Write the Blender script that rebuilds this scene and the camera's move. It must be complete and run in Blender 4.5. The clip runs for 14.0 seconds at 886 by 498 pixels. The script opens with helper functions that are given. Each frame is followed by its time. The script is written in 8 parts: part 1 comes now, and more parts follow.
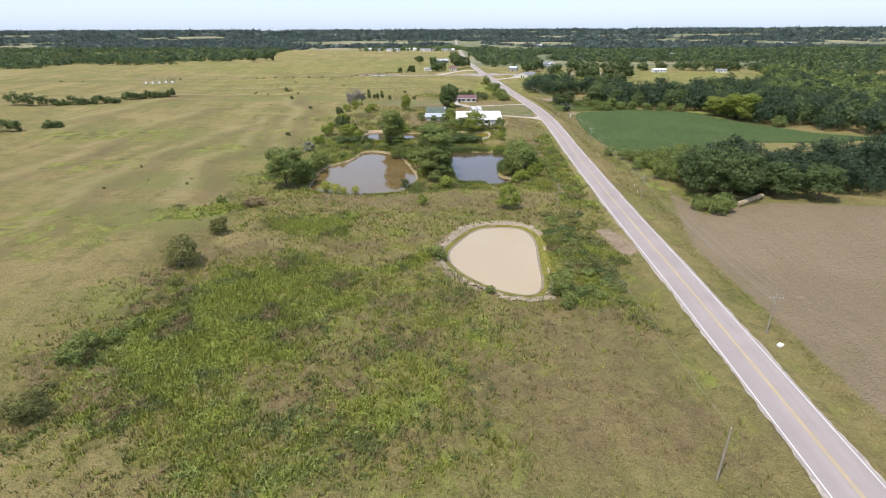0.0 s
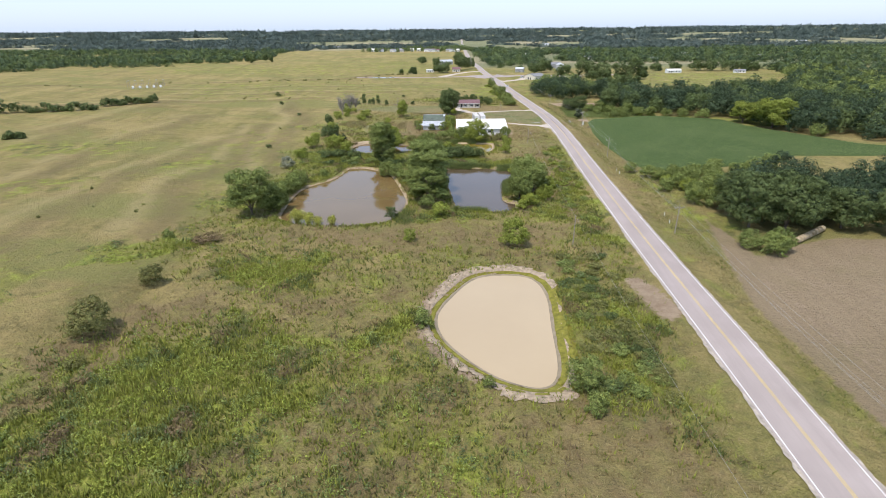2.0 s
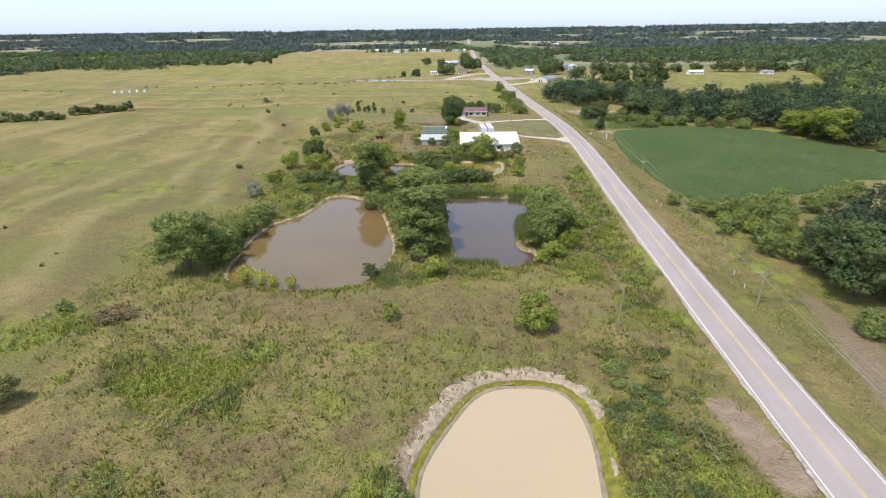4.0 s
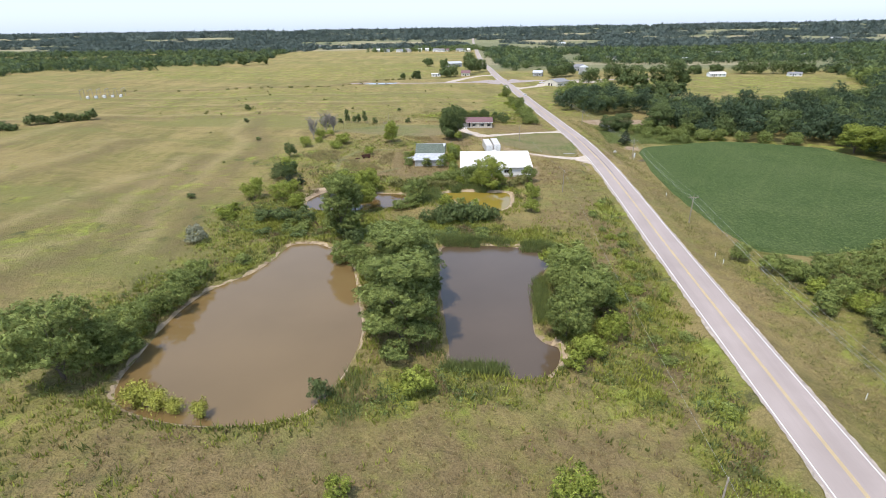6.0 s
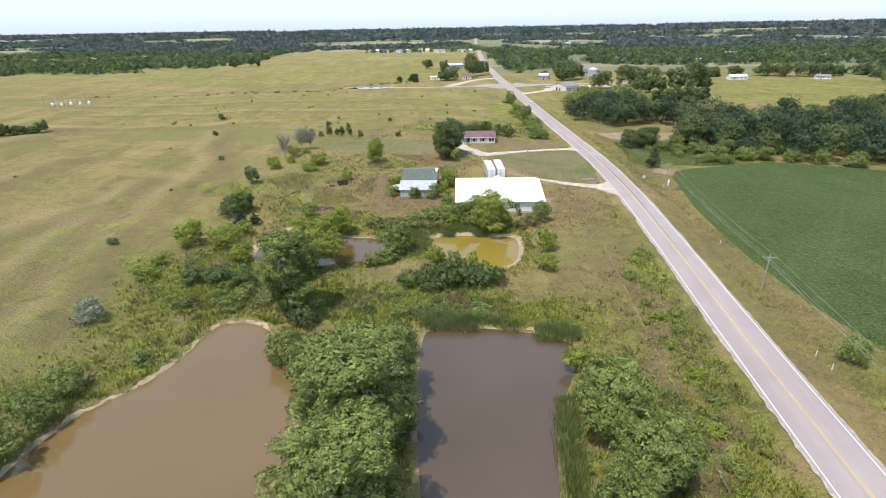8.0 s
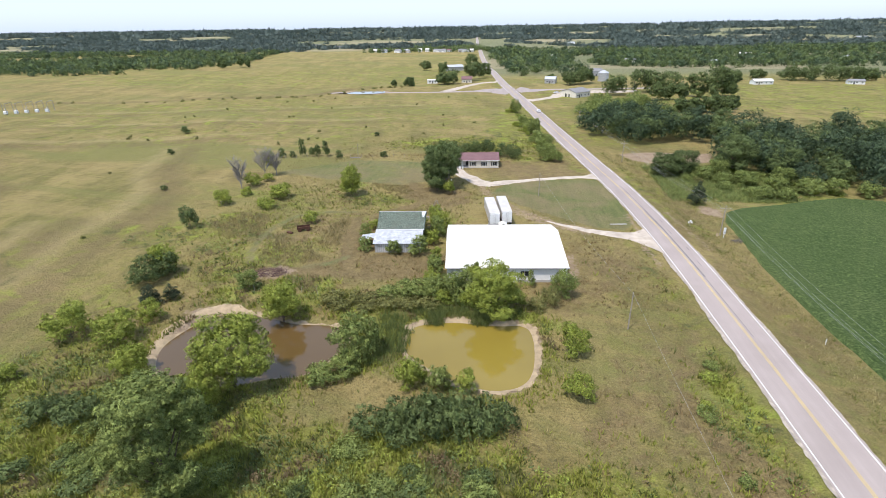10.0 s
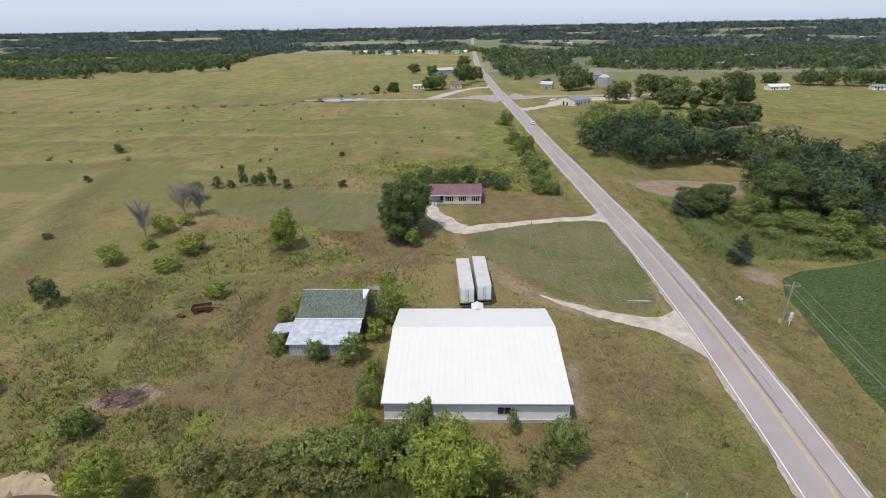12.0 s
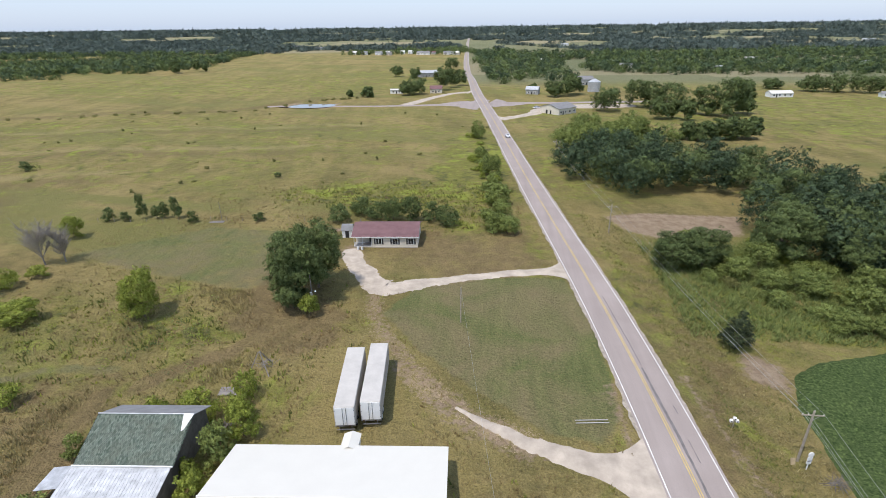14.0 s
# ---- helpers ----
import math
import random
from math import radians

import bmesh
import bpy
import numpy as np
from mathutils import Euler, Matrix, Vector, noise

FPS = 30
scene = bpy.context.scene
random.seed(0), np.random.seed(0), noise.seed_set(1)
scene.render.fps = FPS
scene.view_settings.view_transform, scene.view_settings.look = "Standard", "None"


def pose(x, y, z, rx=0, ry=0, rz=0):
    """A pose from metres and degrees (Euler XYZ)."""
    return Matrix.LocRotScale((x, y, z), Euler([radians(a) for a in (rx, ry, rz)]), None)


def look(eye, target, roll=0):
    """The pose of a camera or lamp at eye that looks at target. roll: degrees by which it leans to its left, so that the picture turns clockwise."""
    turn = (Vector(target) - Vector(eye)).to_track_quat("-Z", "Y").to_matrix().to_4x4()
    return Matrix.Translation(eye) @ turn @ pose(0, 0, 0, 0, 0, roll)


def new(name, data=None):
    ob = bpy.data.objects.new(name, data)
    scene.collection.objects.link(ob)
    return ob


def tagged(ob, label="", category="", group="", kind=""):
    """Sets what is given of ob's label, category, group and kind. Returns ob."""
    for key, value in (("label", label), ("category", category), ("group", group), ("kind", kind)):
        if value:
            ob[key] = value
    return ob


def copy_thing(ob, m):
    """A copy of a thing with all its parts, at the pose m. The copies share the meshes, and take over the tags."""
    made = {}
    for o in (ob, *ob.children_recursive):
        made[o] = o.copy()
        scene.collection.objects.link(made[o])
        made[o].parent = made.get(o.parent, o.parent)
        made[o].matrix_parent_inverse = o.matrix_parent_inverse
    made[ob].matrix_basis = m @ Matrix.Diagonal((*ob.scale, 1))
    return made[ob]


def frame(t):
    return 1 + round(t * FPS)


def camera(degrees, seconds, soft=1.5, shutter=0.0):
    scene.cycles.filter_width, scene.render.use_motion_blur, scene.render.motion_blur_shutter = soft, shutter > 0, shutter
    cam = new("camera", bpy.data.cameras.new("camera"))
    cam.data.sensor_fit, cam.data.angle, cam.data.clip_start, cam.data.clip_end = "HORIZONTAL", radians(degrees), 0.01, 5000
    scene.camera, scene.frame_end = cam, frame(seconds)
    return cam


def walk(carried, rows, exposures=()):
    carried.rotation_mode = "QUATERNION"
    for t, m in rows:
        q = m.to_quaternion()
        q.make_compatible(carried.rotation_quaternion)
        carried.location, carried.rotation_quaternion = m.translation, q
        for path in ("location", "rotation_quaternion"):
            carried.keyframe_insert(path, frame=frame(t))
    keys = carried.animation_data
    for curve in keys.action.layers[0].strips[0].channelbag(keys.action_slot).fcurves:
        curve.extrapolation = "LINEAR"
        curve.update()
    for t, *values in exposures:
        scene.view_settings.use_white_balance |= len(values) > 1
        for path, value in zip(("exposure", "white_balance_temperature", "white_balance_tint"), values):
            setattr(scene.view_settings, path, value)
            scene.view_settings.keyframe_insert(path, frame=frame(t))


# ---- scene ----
cam = camera(81.80, 14.0, 0.8)
PATH = [
    (0, look((-0.68, 6.23, 46.72), (-8.032, 97.779, 7.164), -0.28)),
    (0.5, look((-0.39, 11.34, 46.79), (-8.089, 102.853, 7.231), -0.34)),
    (1, look((0.01, 17.82, 46.74), (-8.037, 109.299, 7.166), -0.43)),
    (1.5, look((0.46, 26.22, 46.64), (-7.952, 117.672, 7.065), -0.51)),
    (2, look((0.68, 35.08, 46.43), (-7.907, 126.519, 6.871), -0.61)),
    (2.5, look((0.80, 43.90, 46.29), (-8.242, 135.308, 6.759), -0.68)),
    (3, look((0.41, 53.19, 46.02), (-8.948, 144.570, 6.500), -0.76)),
    (5.5, look((-1.17, 100.98, 46.20), (-11.815, 192.126, 6.467), -0.95)),
    (6, look((-1.58, 110.33, 46.21), (-12.344, 201.454, 6.450), -0.95)),
    (6.5, look((-1.76, 119.59, 46.08), (-12.727, 210.710, 6.356), -1.02)),
    (7, look((-1.98, 129.02, 46.01), (-13.074, 220.090, 6.230), -1.08)),
    (7.5, look((-2.12, 138.10, 45.91), (-13.360, 229.187, 6.201), -1.15)),
    (8, look((-2.44, 147.53, 46.00), (-13.747, 238.587, 6.245), -1.10)),
    (10.5, look((-4.17, 197.13, 46.78), (-15.740, 288.053, 6.799), -1.02)),
    (11, look((-4.10, 207.12, 46.79), (-15.733, 298.052, 6.836), -1.08)),
    (11.5, look((-3.13, 216.90, 46.67), (-14.562, 307.870, 6.761), -1.11)),
    (12, look((-0.67, 226.70, 46.64), (-11.742, 317.716, 6.727), -1.06)),
    (12.5, look((2.84, 236.29, 46.63), (-8.088, 327.337, 6.740), -1.02)),
    (13, look((6.41, 245.55, 46.67), (-4.577, 336.595, 6.796), -0.94)),
    (13.5, look((9.49, 252.77, 46.79), (-1.588, 343.780, 6.851), -0.92)),
    (14, look((12.03, 258.20, 46.84), (1.049, 349.224, 6.915), -0.81)),
]
walk(cam, PATH, [(0, 0.5, 6500, 13), (1, 0.5, 6500, 13), (6, 0.62, 6500, 13), (8, 0.64, 6500, 13), (10.5, 0.58, 6500, 13), (11, 0.40, 6500, 13), (11.5, 0.31, 6500, 13), (12, 0.10, 6500, 13), (13, -0.04, 6500, 13), (13.5, 0.05, 6500, 13), (14, 0.26, 6500, 13)])

# ---- light ----
SUN_EL, SUN_AZ = radians(67), math.atan2(-0.62, -0.78)
world = bpy.data.worlds.new("sky")
scene.world = world
world.use_nodes = True
_nt = world.node_tree
_sky = _nt.nodes.new("ShaderNodeTexSky")
_sky.sky_type = "NISHITA"
_sky.sun_disc = False
_sky.sun_elevation, _sky.sun_rotation = SUN_EL, SUN_AZ
_sky.air_density, _sky.dust_density, _sky.ozone_density = 1.0, 1.0, 1.0
_nt.nodes["Background"].inputs["Strength"].default_value = 0.14
# thin bright haze over the blue
_haze = _nt.nodes.new("ShaderNodeMix")
_haze.data_type = "RGBA"
_haze.inputs[0].default_value = 0.6
_haze.inputs[7].default_value = (3.8, 4.9, 6.7, 1.0)
_nt.links.new(_sky.outputs["Color"], _haze.inputs[6])
_nt.links.new(_haze.outputs[2], _nt.nodes["Background"].inputs["Color"])
sun = new("sun", bpy.data.lights.new("sun", "SUN"))
sun.data.energy, sun.data.angle, sun.data.color = 3.25, radians(0.8), (1.0, 0.95, 0.87)
_sv = Vector((math.sin(SUN_AZ) * math.cos(SUN_EL), math.cos(SUN_AZ) * math.cos(SUN_EL), math.sin(SUN_EL)))
sun.matrix_world = look(_sv * 100, (0, 0, 0))

rng = np.random.default_rng(7)


# ---- materials ----
class Mat:
    """A small node-material builder."""

    def __init__(self, name, rough=0.8, metal=0.0, spec=0.3):
        self.m = bpy.data.materials.new(name)
        self.m.use_nodes = True
        self.t = self.m.node_tree
        self.b = self.t.nodes["Principled BSDF"]
        self.set("Roughness", rough)
        self.set("Metallic", metal)
        self.set("Specular IOR Level", spec)
        self._pos = None

    def set(self, key, value):
        sock = self.b.inputs[key]
        if hasattr(value, "is_linked"):
            self.t.links.new(value, sock)
        else:
            sock.default_value = value

    def pos(self):
        if self._pos is None:
            self._pos = self.t.nodes.new("ShaderNodeNewGeometry").outputs["Position"]
        return self._pos

    def obj(self):
        return self.t.nodes.new("ShaderNodeTexCoord").outputs["Object"]

    def scaled(self, vec, s):
        n = self.t.nodes.new("ShaderNodeMapping")
        n.inputs["Scale"].default_value = s if isinstance(s, tuple) else (s, s, s)
        self.t.links.new(vec, n.inputs["Vector"])
        return n.outputs["Vector"]

    def turned(self, vec, deg, s):
        n = self.t.nodes.new("ShaderNodeMapping")
        n.inputs["Rotation"].default_value = (0, 0, radians(deg))
        n.inputs["Scale"].default_value = s
        self.t.links.new(vec, n.inputs["Vector"])
        return n.outputs["Vector"]

    def noise(self, scale, detail=3.0, rough=0.55, vec=None, dist=0.0):
        n = self.t.nodes.new("ShaderNodeTexNoise")
        n.inputs["Scale"].default_value = scale
        n.inputs["Detail"].default_value = detail
        n.inputs["Roughness"].default_value = rough
        n.inputs["Distortion"].default_value = dist
        self.t.links.new(vec if vec is not None else self.pos(), n.inputs["Vector"])
        return n.outputs["Fac"]

    def ramp(self, fac, a, b, lo=0.0, hi=1.0):
        n = self.t.nodes.new("ShaderNodeMapRange")
        n.inputs["From Min"].default_value, n.inputs["From Max"].default_value = a, b
        n.inputs["To Min"].default_value, n.inputs["To Max"].default_value = lo, hi
        self.t.links.new(fac, n.inputs["Value"])
        return n.outputs["Result"]

    def math(self, op, a, b):
        n = self.t.nodes.new("ShaderNodeMath")
        n.operation = op
        for sock, v in zip(n.inputs, (a, b)):
            if hasattr(v, "is_linked"):
                self.t.links.new(v, sock)
            else:
                sock.default_value = v
        return n.outputs[0]

    def mix(self, fac, a, b, blend="MIX"):
        n = self.t.nodes.new("ShaderNodeMix")
        n.data_type, n.blend_type = "RGBA", blend
        for sock, v in ((n.inputs[0], fac), (n.inputs[6], a), (n.inputs[7], b)):
            if hasattr(v, "is_linked"):
                self.t.links.new(v, sock)
            elif isinstance(v, tuple):
                sock.default_value = (*v, 1.0)[:4]
            else:
                sock.default_value = v
        return n.outputs[2]

    def attr(self, name):
        n = self.t.nodes.new("ShaderNodeAttribute")
        n.attribute_name = name
        return n.outputs["Fac"]

    def random(self):
        return self.t.nodes.new("ShaderNodeObjectInfo").outputs["Random"]

    def island(self):
        return self.t.nodes.new("ShaderNodeNewGeometry").outputs["Random Per Island"]

    def bump(self, height, strength, distance):
        n = self.t.nodes.new("ShaderNodeBump")
        n.inputs["Strength"].default_value, n.inputs["Distance"].default_value = strength, distance
        self.t.links.new(height, n.inputs["Height"])
        self.t.links.new(n.outputs["Normal"], self.b.inputs["Normal"])


def plain(name, col, rough=0.6, metal=0.0, var=0.25, scale=1.5, fine=18.0, bump=0.15, spec=0.3):
    """A surface of one colour with stains and grain."""
    m = Mat(name, rough, metal, spec)
    a = m.noise(scale, 4.0, 0.6)
    b = m.noise(fine, 3.0, 0.6)
    dark = tuple(c * (1 - var) for c in col)
    light = tuple(min(1.0, c * (1 + var * 0.5)) for c in col)
    c = m.mix(m.ramp(a, 0.3, 0.7), dark, light)
    c = m.mix(m.ramp(b, 0.25, 0.75, 0.0, var), c, tuple(x * 0.6 for x in col))
    m.set("Base Color", c)
    if bump:
        m.bump(b, bump, 0.02)
    return m.m


def leaf_material(name, dark, light, gloss=0.62, cut=0.0, solid=0.52):
    """Leaves; cut: how many gaps a metre break a spray into single leaves, solid: the share that stays."""
    m = Mat(name, gloss, 0.0, 0.12)
    isl, ob = m.island(), m.random()
    c = m.mix(isl, tuple(x * 0.8 for x in dark), light)
    c = m.mix(m.ramp(ob, 0, 1, 0, 0.3), c, tuple(x * 1.25 + 0.012 for x in light))
    c = m.mix(m.ramp(m.noise(0.9, 2.0), 0.35, 0.7, 0.0, 0.6), c, tuple(x * 0.6 for x in dark))
    c = m.mix(0.05, c, (0.20, 0.16, 0.24))
    m.set("Base Color", c)
    tr = m.t.nodes.new("ShaderNodeBsdfTranslucent")
    m.t.links.new(c, tr.inputs["Color"])
    mx = m.t.nodes.new("ShaderNodeMixShader")
    mx.inputs[0].default_value = 0.22
    out = m.t.nodes["Material Output"]
    m.t.links.new(m.b.outputs[0], mx.inputs[1])
    m.t.links.new(tr.outputs[0], mx.inputs[2])
    last = mx
    if cut:
        gap = m.t.nodes.new("ShaderNodeBsdfTransparent")
        last = m.t.nodes.new("ShaderNodeMixShader")
        n = m.noise(cut, 1.0, 0.5)
        m.t.links.new(m.ramp(n, solid - 0.02, solid + 0.02), last.inputs[0])
        m.t.links.new(mx.outputs[0], last.inputs[1])
        m.t.links.new(gap.outputs[0], last.inputs[2])
    m.t.links.new(last.outputs[0], out.inputs["Surface"])
    return m.m


LEAF = {
    "oak": leaf_material("leaf_dark_green", (0.074, 0.116, 0.034), (0.180, 0.236, 0.070), cut=7),
    "mid": leaf_material("leaf_mid_green", (0.142, 0.192, 0.044), (0.318, 0.380, 0.098), cut=7),
    "lime": leaf_material("leaf_yellow_green", (0.190, 0.250, 0.032), (0.385, 0.435, 0.072), cut=7),
    "olive": leaf_material("leaf_olive", (0.150, 0.156, 0.044), (0.280, 0.282, 0.084), cut=7),
    "juniper": leaf_material("needle_dark", (0.036, 0.058, 0.024), (0.078, 0.105, 0.042), cut=8),
    "silver": leaf_material("leaf_silver", (0.260, 0.280, 0.180), (0.420, 0.440, 0.310), cut=8),
    "rust": leaf_material("leaf_dry_brown", (0.185, 0.132, 0.060), (0.300, 0.225, 0.115), cut=7),
    # distant leaves: aerial haze is mixed into these blue-grey base colours
    "far": leaf_material("leaf_hazed_wood", (0.070, 0.102, 0.084), (0.128, 0.170, 0.136), cut=1.4),
    "wood": leaf_material("leaf_deep_wood", (0.034, 0.066, 0.028), (0.092, 0.142, 0.056), cut=4),
    "willow": leaf_material("leaf_pale_willow", (0.270, 0.300, 0.040), (0.470, 0.490, 0.090), cut=8),
    "weed": leaf_material("weed_green", (0.200, 0.222, 0.034), (0.395, 0.415, 0.070)),
    "weed_dark": leaf_material("weed_dark_green", (0.108, 0.128, 0.026), (0.235, 0.262, 0.050)),
    "weed_brown": leaf_material("weed_brown", (0.160, 0.118, 0.054), (0.290, 0.218, 0.110)),
    "russet": leaf_material("grass_russet", (0.170, 0.118, 0.046), (0.345, 0.245, 0.105)),
    "straw": leaf_material("grass_dry", (0.215, 0.176, 0.068), (0.450, 0.378, 0.170)),
    "reed": leaf_material("reed_green", (0.130, 0.175, 0.045), (0.260, 0.310, 0.090)),
}
BARK = plain("bark", (0.14, 0.11, 0.085), 0.9, var=0.4, scale=3, fine=25)
DEADWOOD = plain("dead_wood", (0.27, 0.245, 0.225), 0.9, var=0.3, scale=3, fine=25)
POLEWOOD = plain("pole_wood", (0.34, 0.295, 0.235), 0.9, var=0.3, scale=2, fine=20)
WHITE_PAINT = plain("white_paint", (0.80, 0.80, 0.78), 0.45, var=0.08, scale=0.8, fine=6, bump=0.04)
WHITE_ROOF = plain("white_roof_metal", (0.612, 0.594, 0.54), 0.4, var=0.03, scale=0.4, fine=4, bump=0.02)
TIN = plain("galvanised_tin", (0.58, 0.59, 0.605), 0.45, 0.35, var=0.38, scale=1.1, fine=6, bump=0.05)
GREY_SIDING = plain("grey_board", (0.40, 0.40, 0.39), 0.8, var=0.35, scale=0.9, fine=8)
OLD_BOARD = plain("weathered_board", (0.17, 0.15, 0.13), 0.9, var=0.4, scale=1.2, fine=10)


def shingle(name, col, var, width, course):
    """Roof shingles in staggered courses, each of its own shade, worn and stained."""
    m = Mat(name, 0.88, 0.0, 0.2)
    b = m.t.nodes.new("ShaderNodeTexBrick")
    b.offset = 0.5
    b.inputs["Scale"].default_value = 1.0
    b.inputs["Brick Width"].default_value, b.inputs["Row Height"].default_value = width, course
    b.inputs["Mortar Size"].default_value = 0.045
    m.t.links.new(m.t.nodes.new("ShaderNodeTexCoord").outputs["Object"], b.inputs["Vector"])
    b.inputs["Color1"].default_value = (*[c * (1 + var) for c in col], 1)
    b.inputs["Color2"].default_value = (*[c * (1 - var) for c in col], 1)
    b.inputs["Mortar"].default_value = (*[c * 0.3 for c in col], 1)
    c = m.mix(m.ramp(m.noise(0.7, 4.0, 0.6), 0.4, 0.7, 0.0, 0.35), b.outputs["Color"], tuple(x * 0.55 for x in col))
    c = m.mix(m.ramp(m.noise(5.0, 3.0, 0.6), 0.45, 0.75, 0.0, 0.4), c, tuple(min(1, x * 1.6 + 0.02) for x in col))
    m.set("Base Color", c)
    m.bump(b.outputs["Fac"], 0.4, 0.02)
    return m.m


GREEN_SHINGLE = shingle("green_shingle", (0.045, 0.058, 0.046), 0.5, 0.46, 0.36)
MAUVE_SHINGLE = plain("mauve_shingle", (0.185, 0.105, 0.110), 0.85, var=0.18, scale=0.6, fine=9)
GREY_SHINGLE = plain("grey_shingle", (0.22, 0.22, 0.225), 0.85, var=0.2, scale=0.6, fine=9)
CREAM_SIDING = plain("cream_siding", (0.66, 0.61, 0.52), 0.6, var=0.1, scale=0.8, fine=7, bump=0.05)
DARK = plain("dark_trim", (0.035, 0.035, 0.038), 0.5, var=0.3)
RUBBER = plain("tyre_rubber", (0.03, 0.03, 0.03), 0.85, var=0.3)
STEEL = plain("worn_steel", (0.30, 0.30, 0.31), 0.5, 0.7, var=0.3)
RUSTY = plain("rusty_iron", (0.11, 0.055, 0.035), 0.9, 0.2, var=0.45, scale=2, fine=14)
CONCRETE = plain("concrete", (0.46, 0.44, 0.41), 0.85, var=0.2, scale=0.8, fine=12)
TRAILER_SKIN = plain("trailer_aluminium", (0.51, 0.485, 0.45), 0.5, 0.05, var=0.14, scale=0.5, fine=5, bump=0.03)
STRAW = plain("weathered_straw", (0.42, 0.33, 0.20), 0.95, var=0.35, scale=1.5, fine=14, bump=0.4)
LINE_WHITE = plain("road_paint_white", (0.68, 0.67, 0.64), 0.7, var=0.3, scale=0.7, fine=9, bump=0)
LINE_YELLOW = plain("road_paint_yellow", (0.58, 0.43, 0.14), 0.7, var=0.25, scale=0.7, fine=9, bump=0)
CAR_WHITE = plain("car_paint_white", (0.75, 0.75, 0.76), 0.25, var=0.03, bump=0, spec=0.5)


def glass_material():
    m = Mat("window_glass", 0.08, 0.0, 0.6)
    m.set("Base Color", m.mix(m.ramp(m.noise(1.2), 0.3, 0.7), (0.012, 0.014, 0.016), (0.035, 0.04, 0.045)))
    return m.m


GLASS = glass_material()


def water_material(name, shallow, deep, rough=0.07):
    """Silty water: an opaque body of suspended clay under a reflecting, faintly rippled surface."""
    m = Mat(name, rough, 0.0, 1.0)
    m.b.inputs["IOR"].default_value = 1.33
    c = m.mix(m.ramp(m.noise(0.05, 3.0, 0.5), 0.35, 0.65), deep, shallow)
    m.set("Base Color", m.mix(m.ramp(m.noise(0.5, 3.0), 0.3, 0.8, 0.0, 0.15), c, tuple(x * 0.85 for x in shallow)))
    m.bump(m.noise(1.6, 3.0, 0.5, m.scaled(m.pos(), (1.0, 1.6, 1.0))), 0.03, 0.05)
    return m.m


WATER_CREAM = water_material("water_pale_clay", (0.384, 0.297, 0.182), (0.368, 0.283, 0.173), 0.25)
WATER_BROWN = water_material("water_brown", (0.150, 0.100, 0.042), (0.132, 0.088, 0.036), 0.05)
WATER_UMBER = water_material("water_umber", (0.100, 0.062, 0.022), (0.086, 0.053, 0.019), 0.04)
WATER_DARK = water_material("water_dark_brown", (0.086, 0.061, 0.038), (0.072, 0.051, 0.031), 0.04)
WATER_YELLOW = water_material("water_yellow_green", (0.215, 0.160, 0.028), (0.180, 0.132, 0.022), 0.05)
WATER_BLUE = water_material("water_far", (0.24, 0.24, 0.23), (0.20, 0.205, 0.20), 0.05)


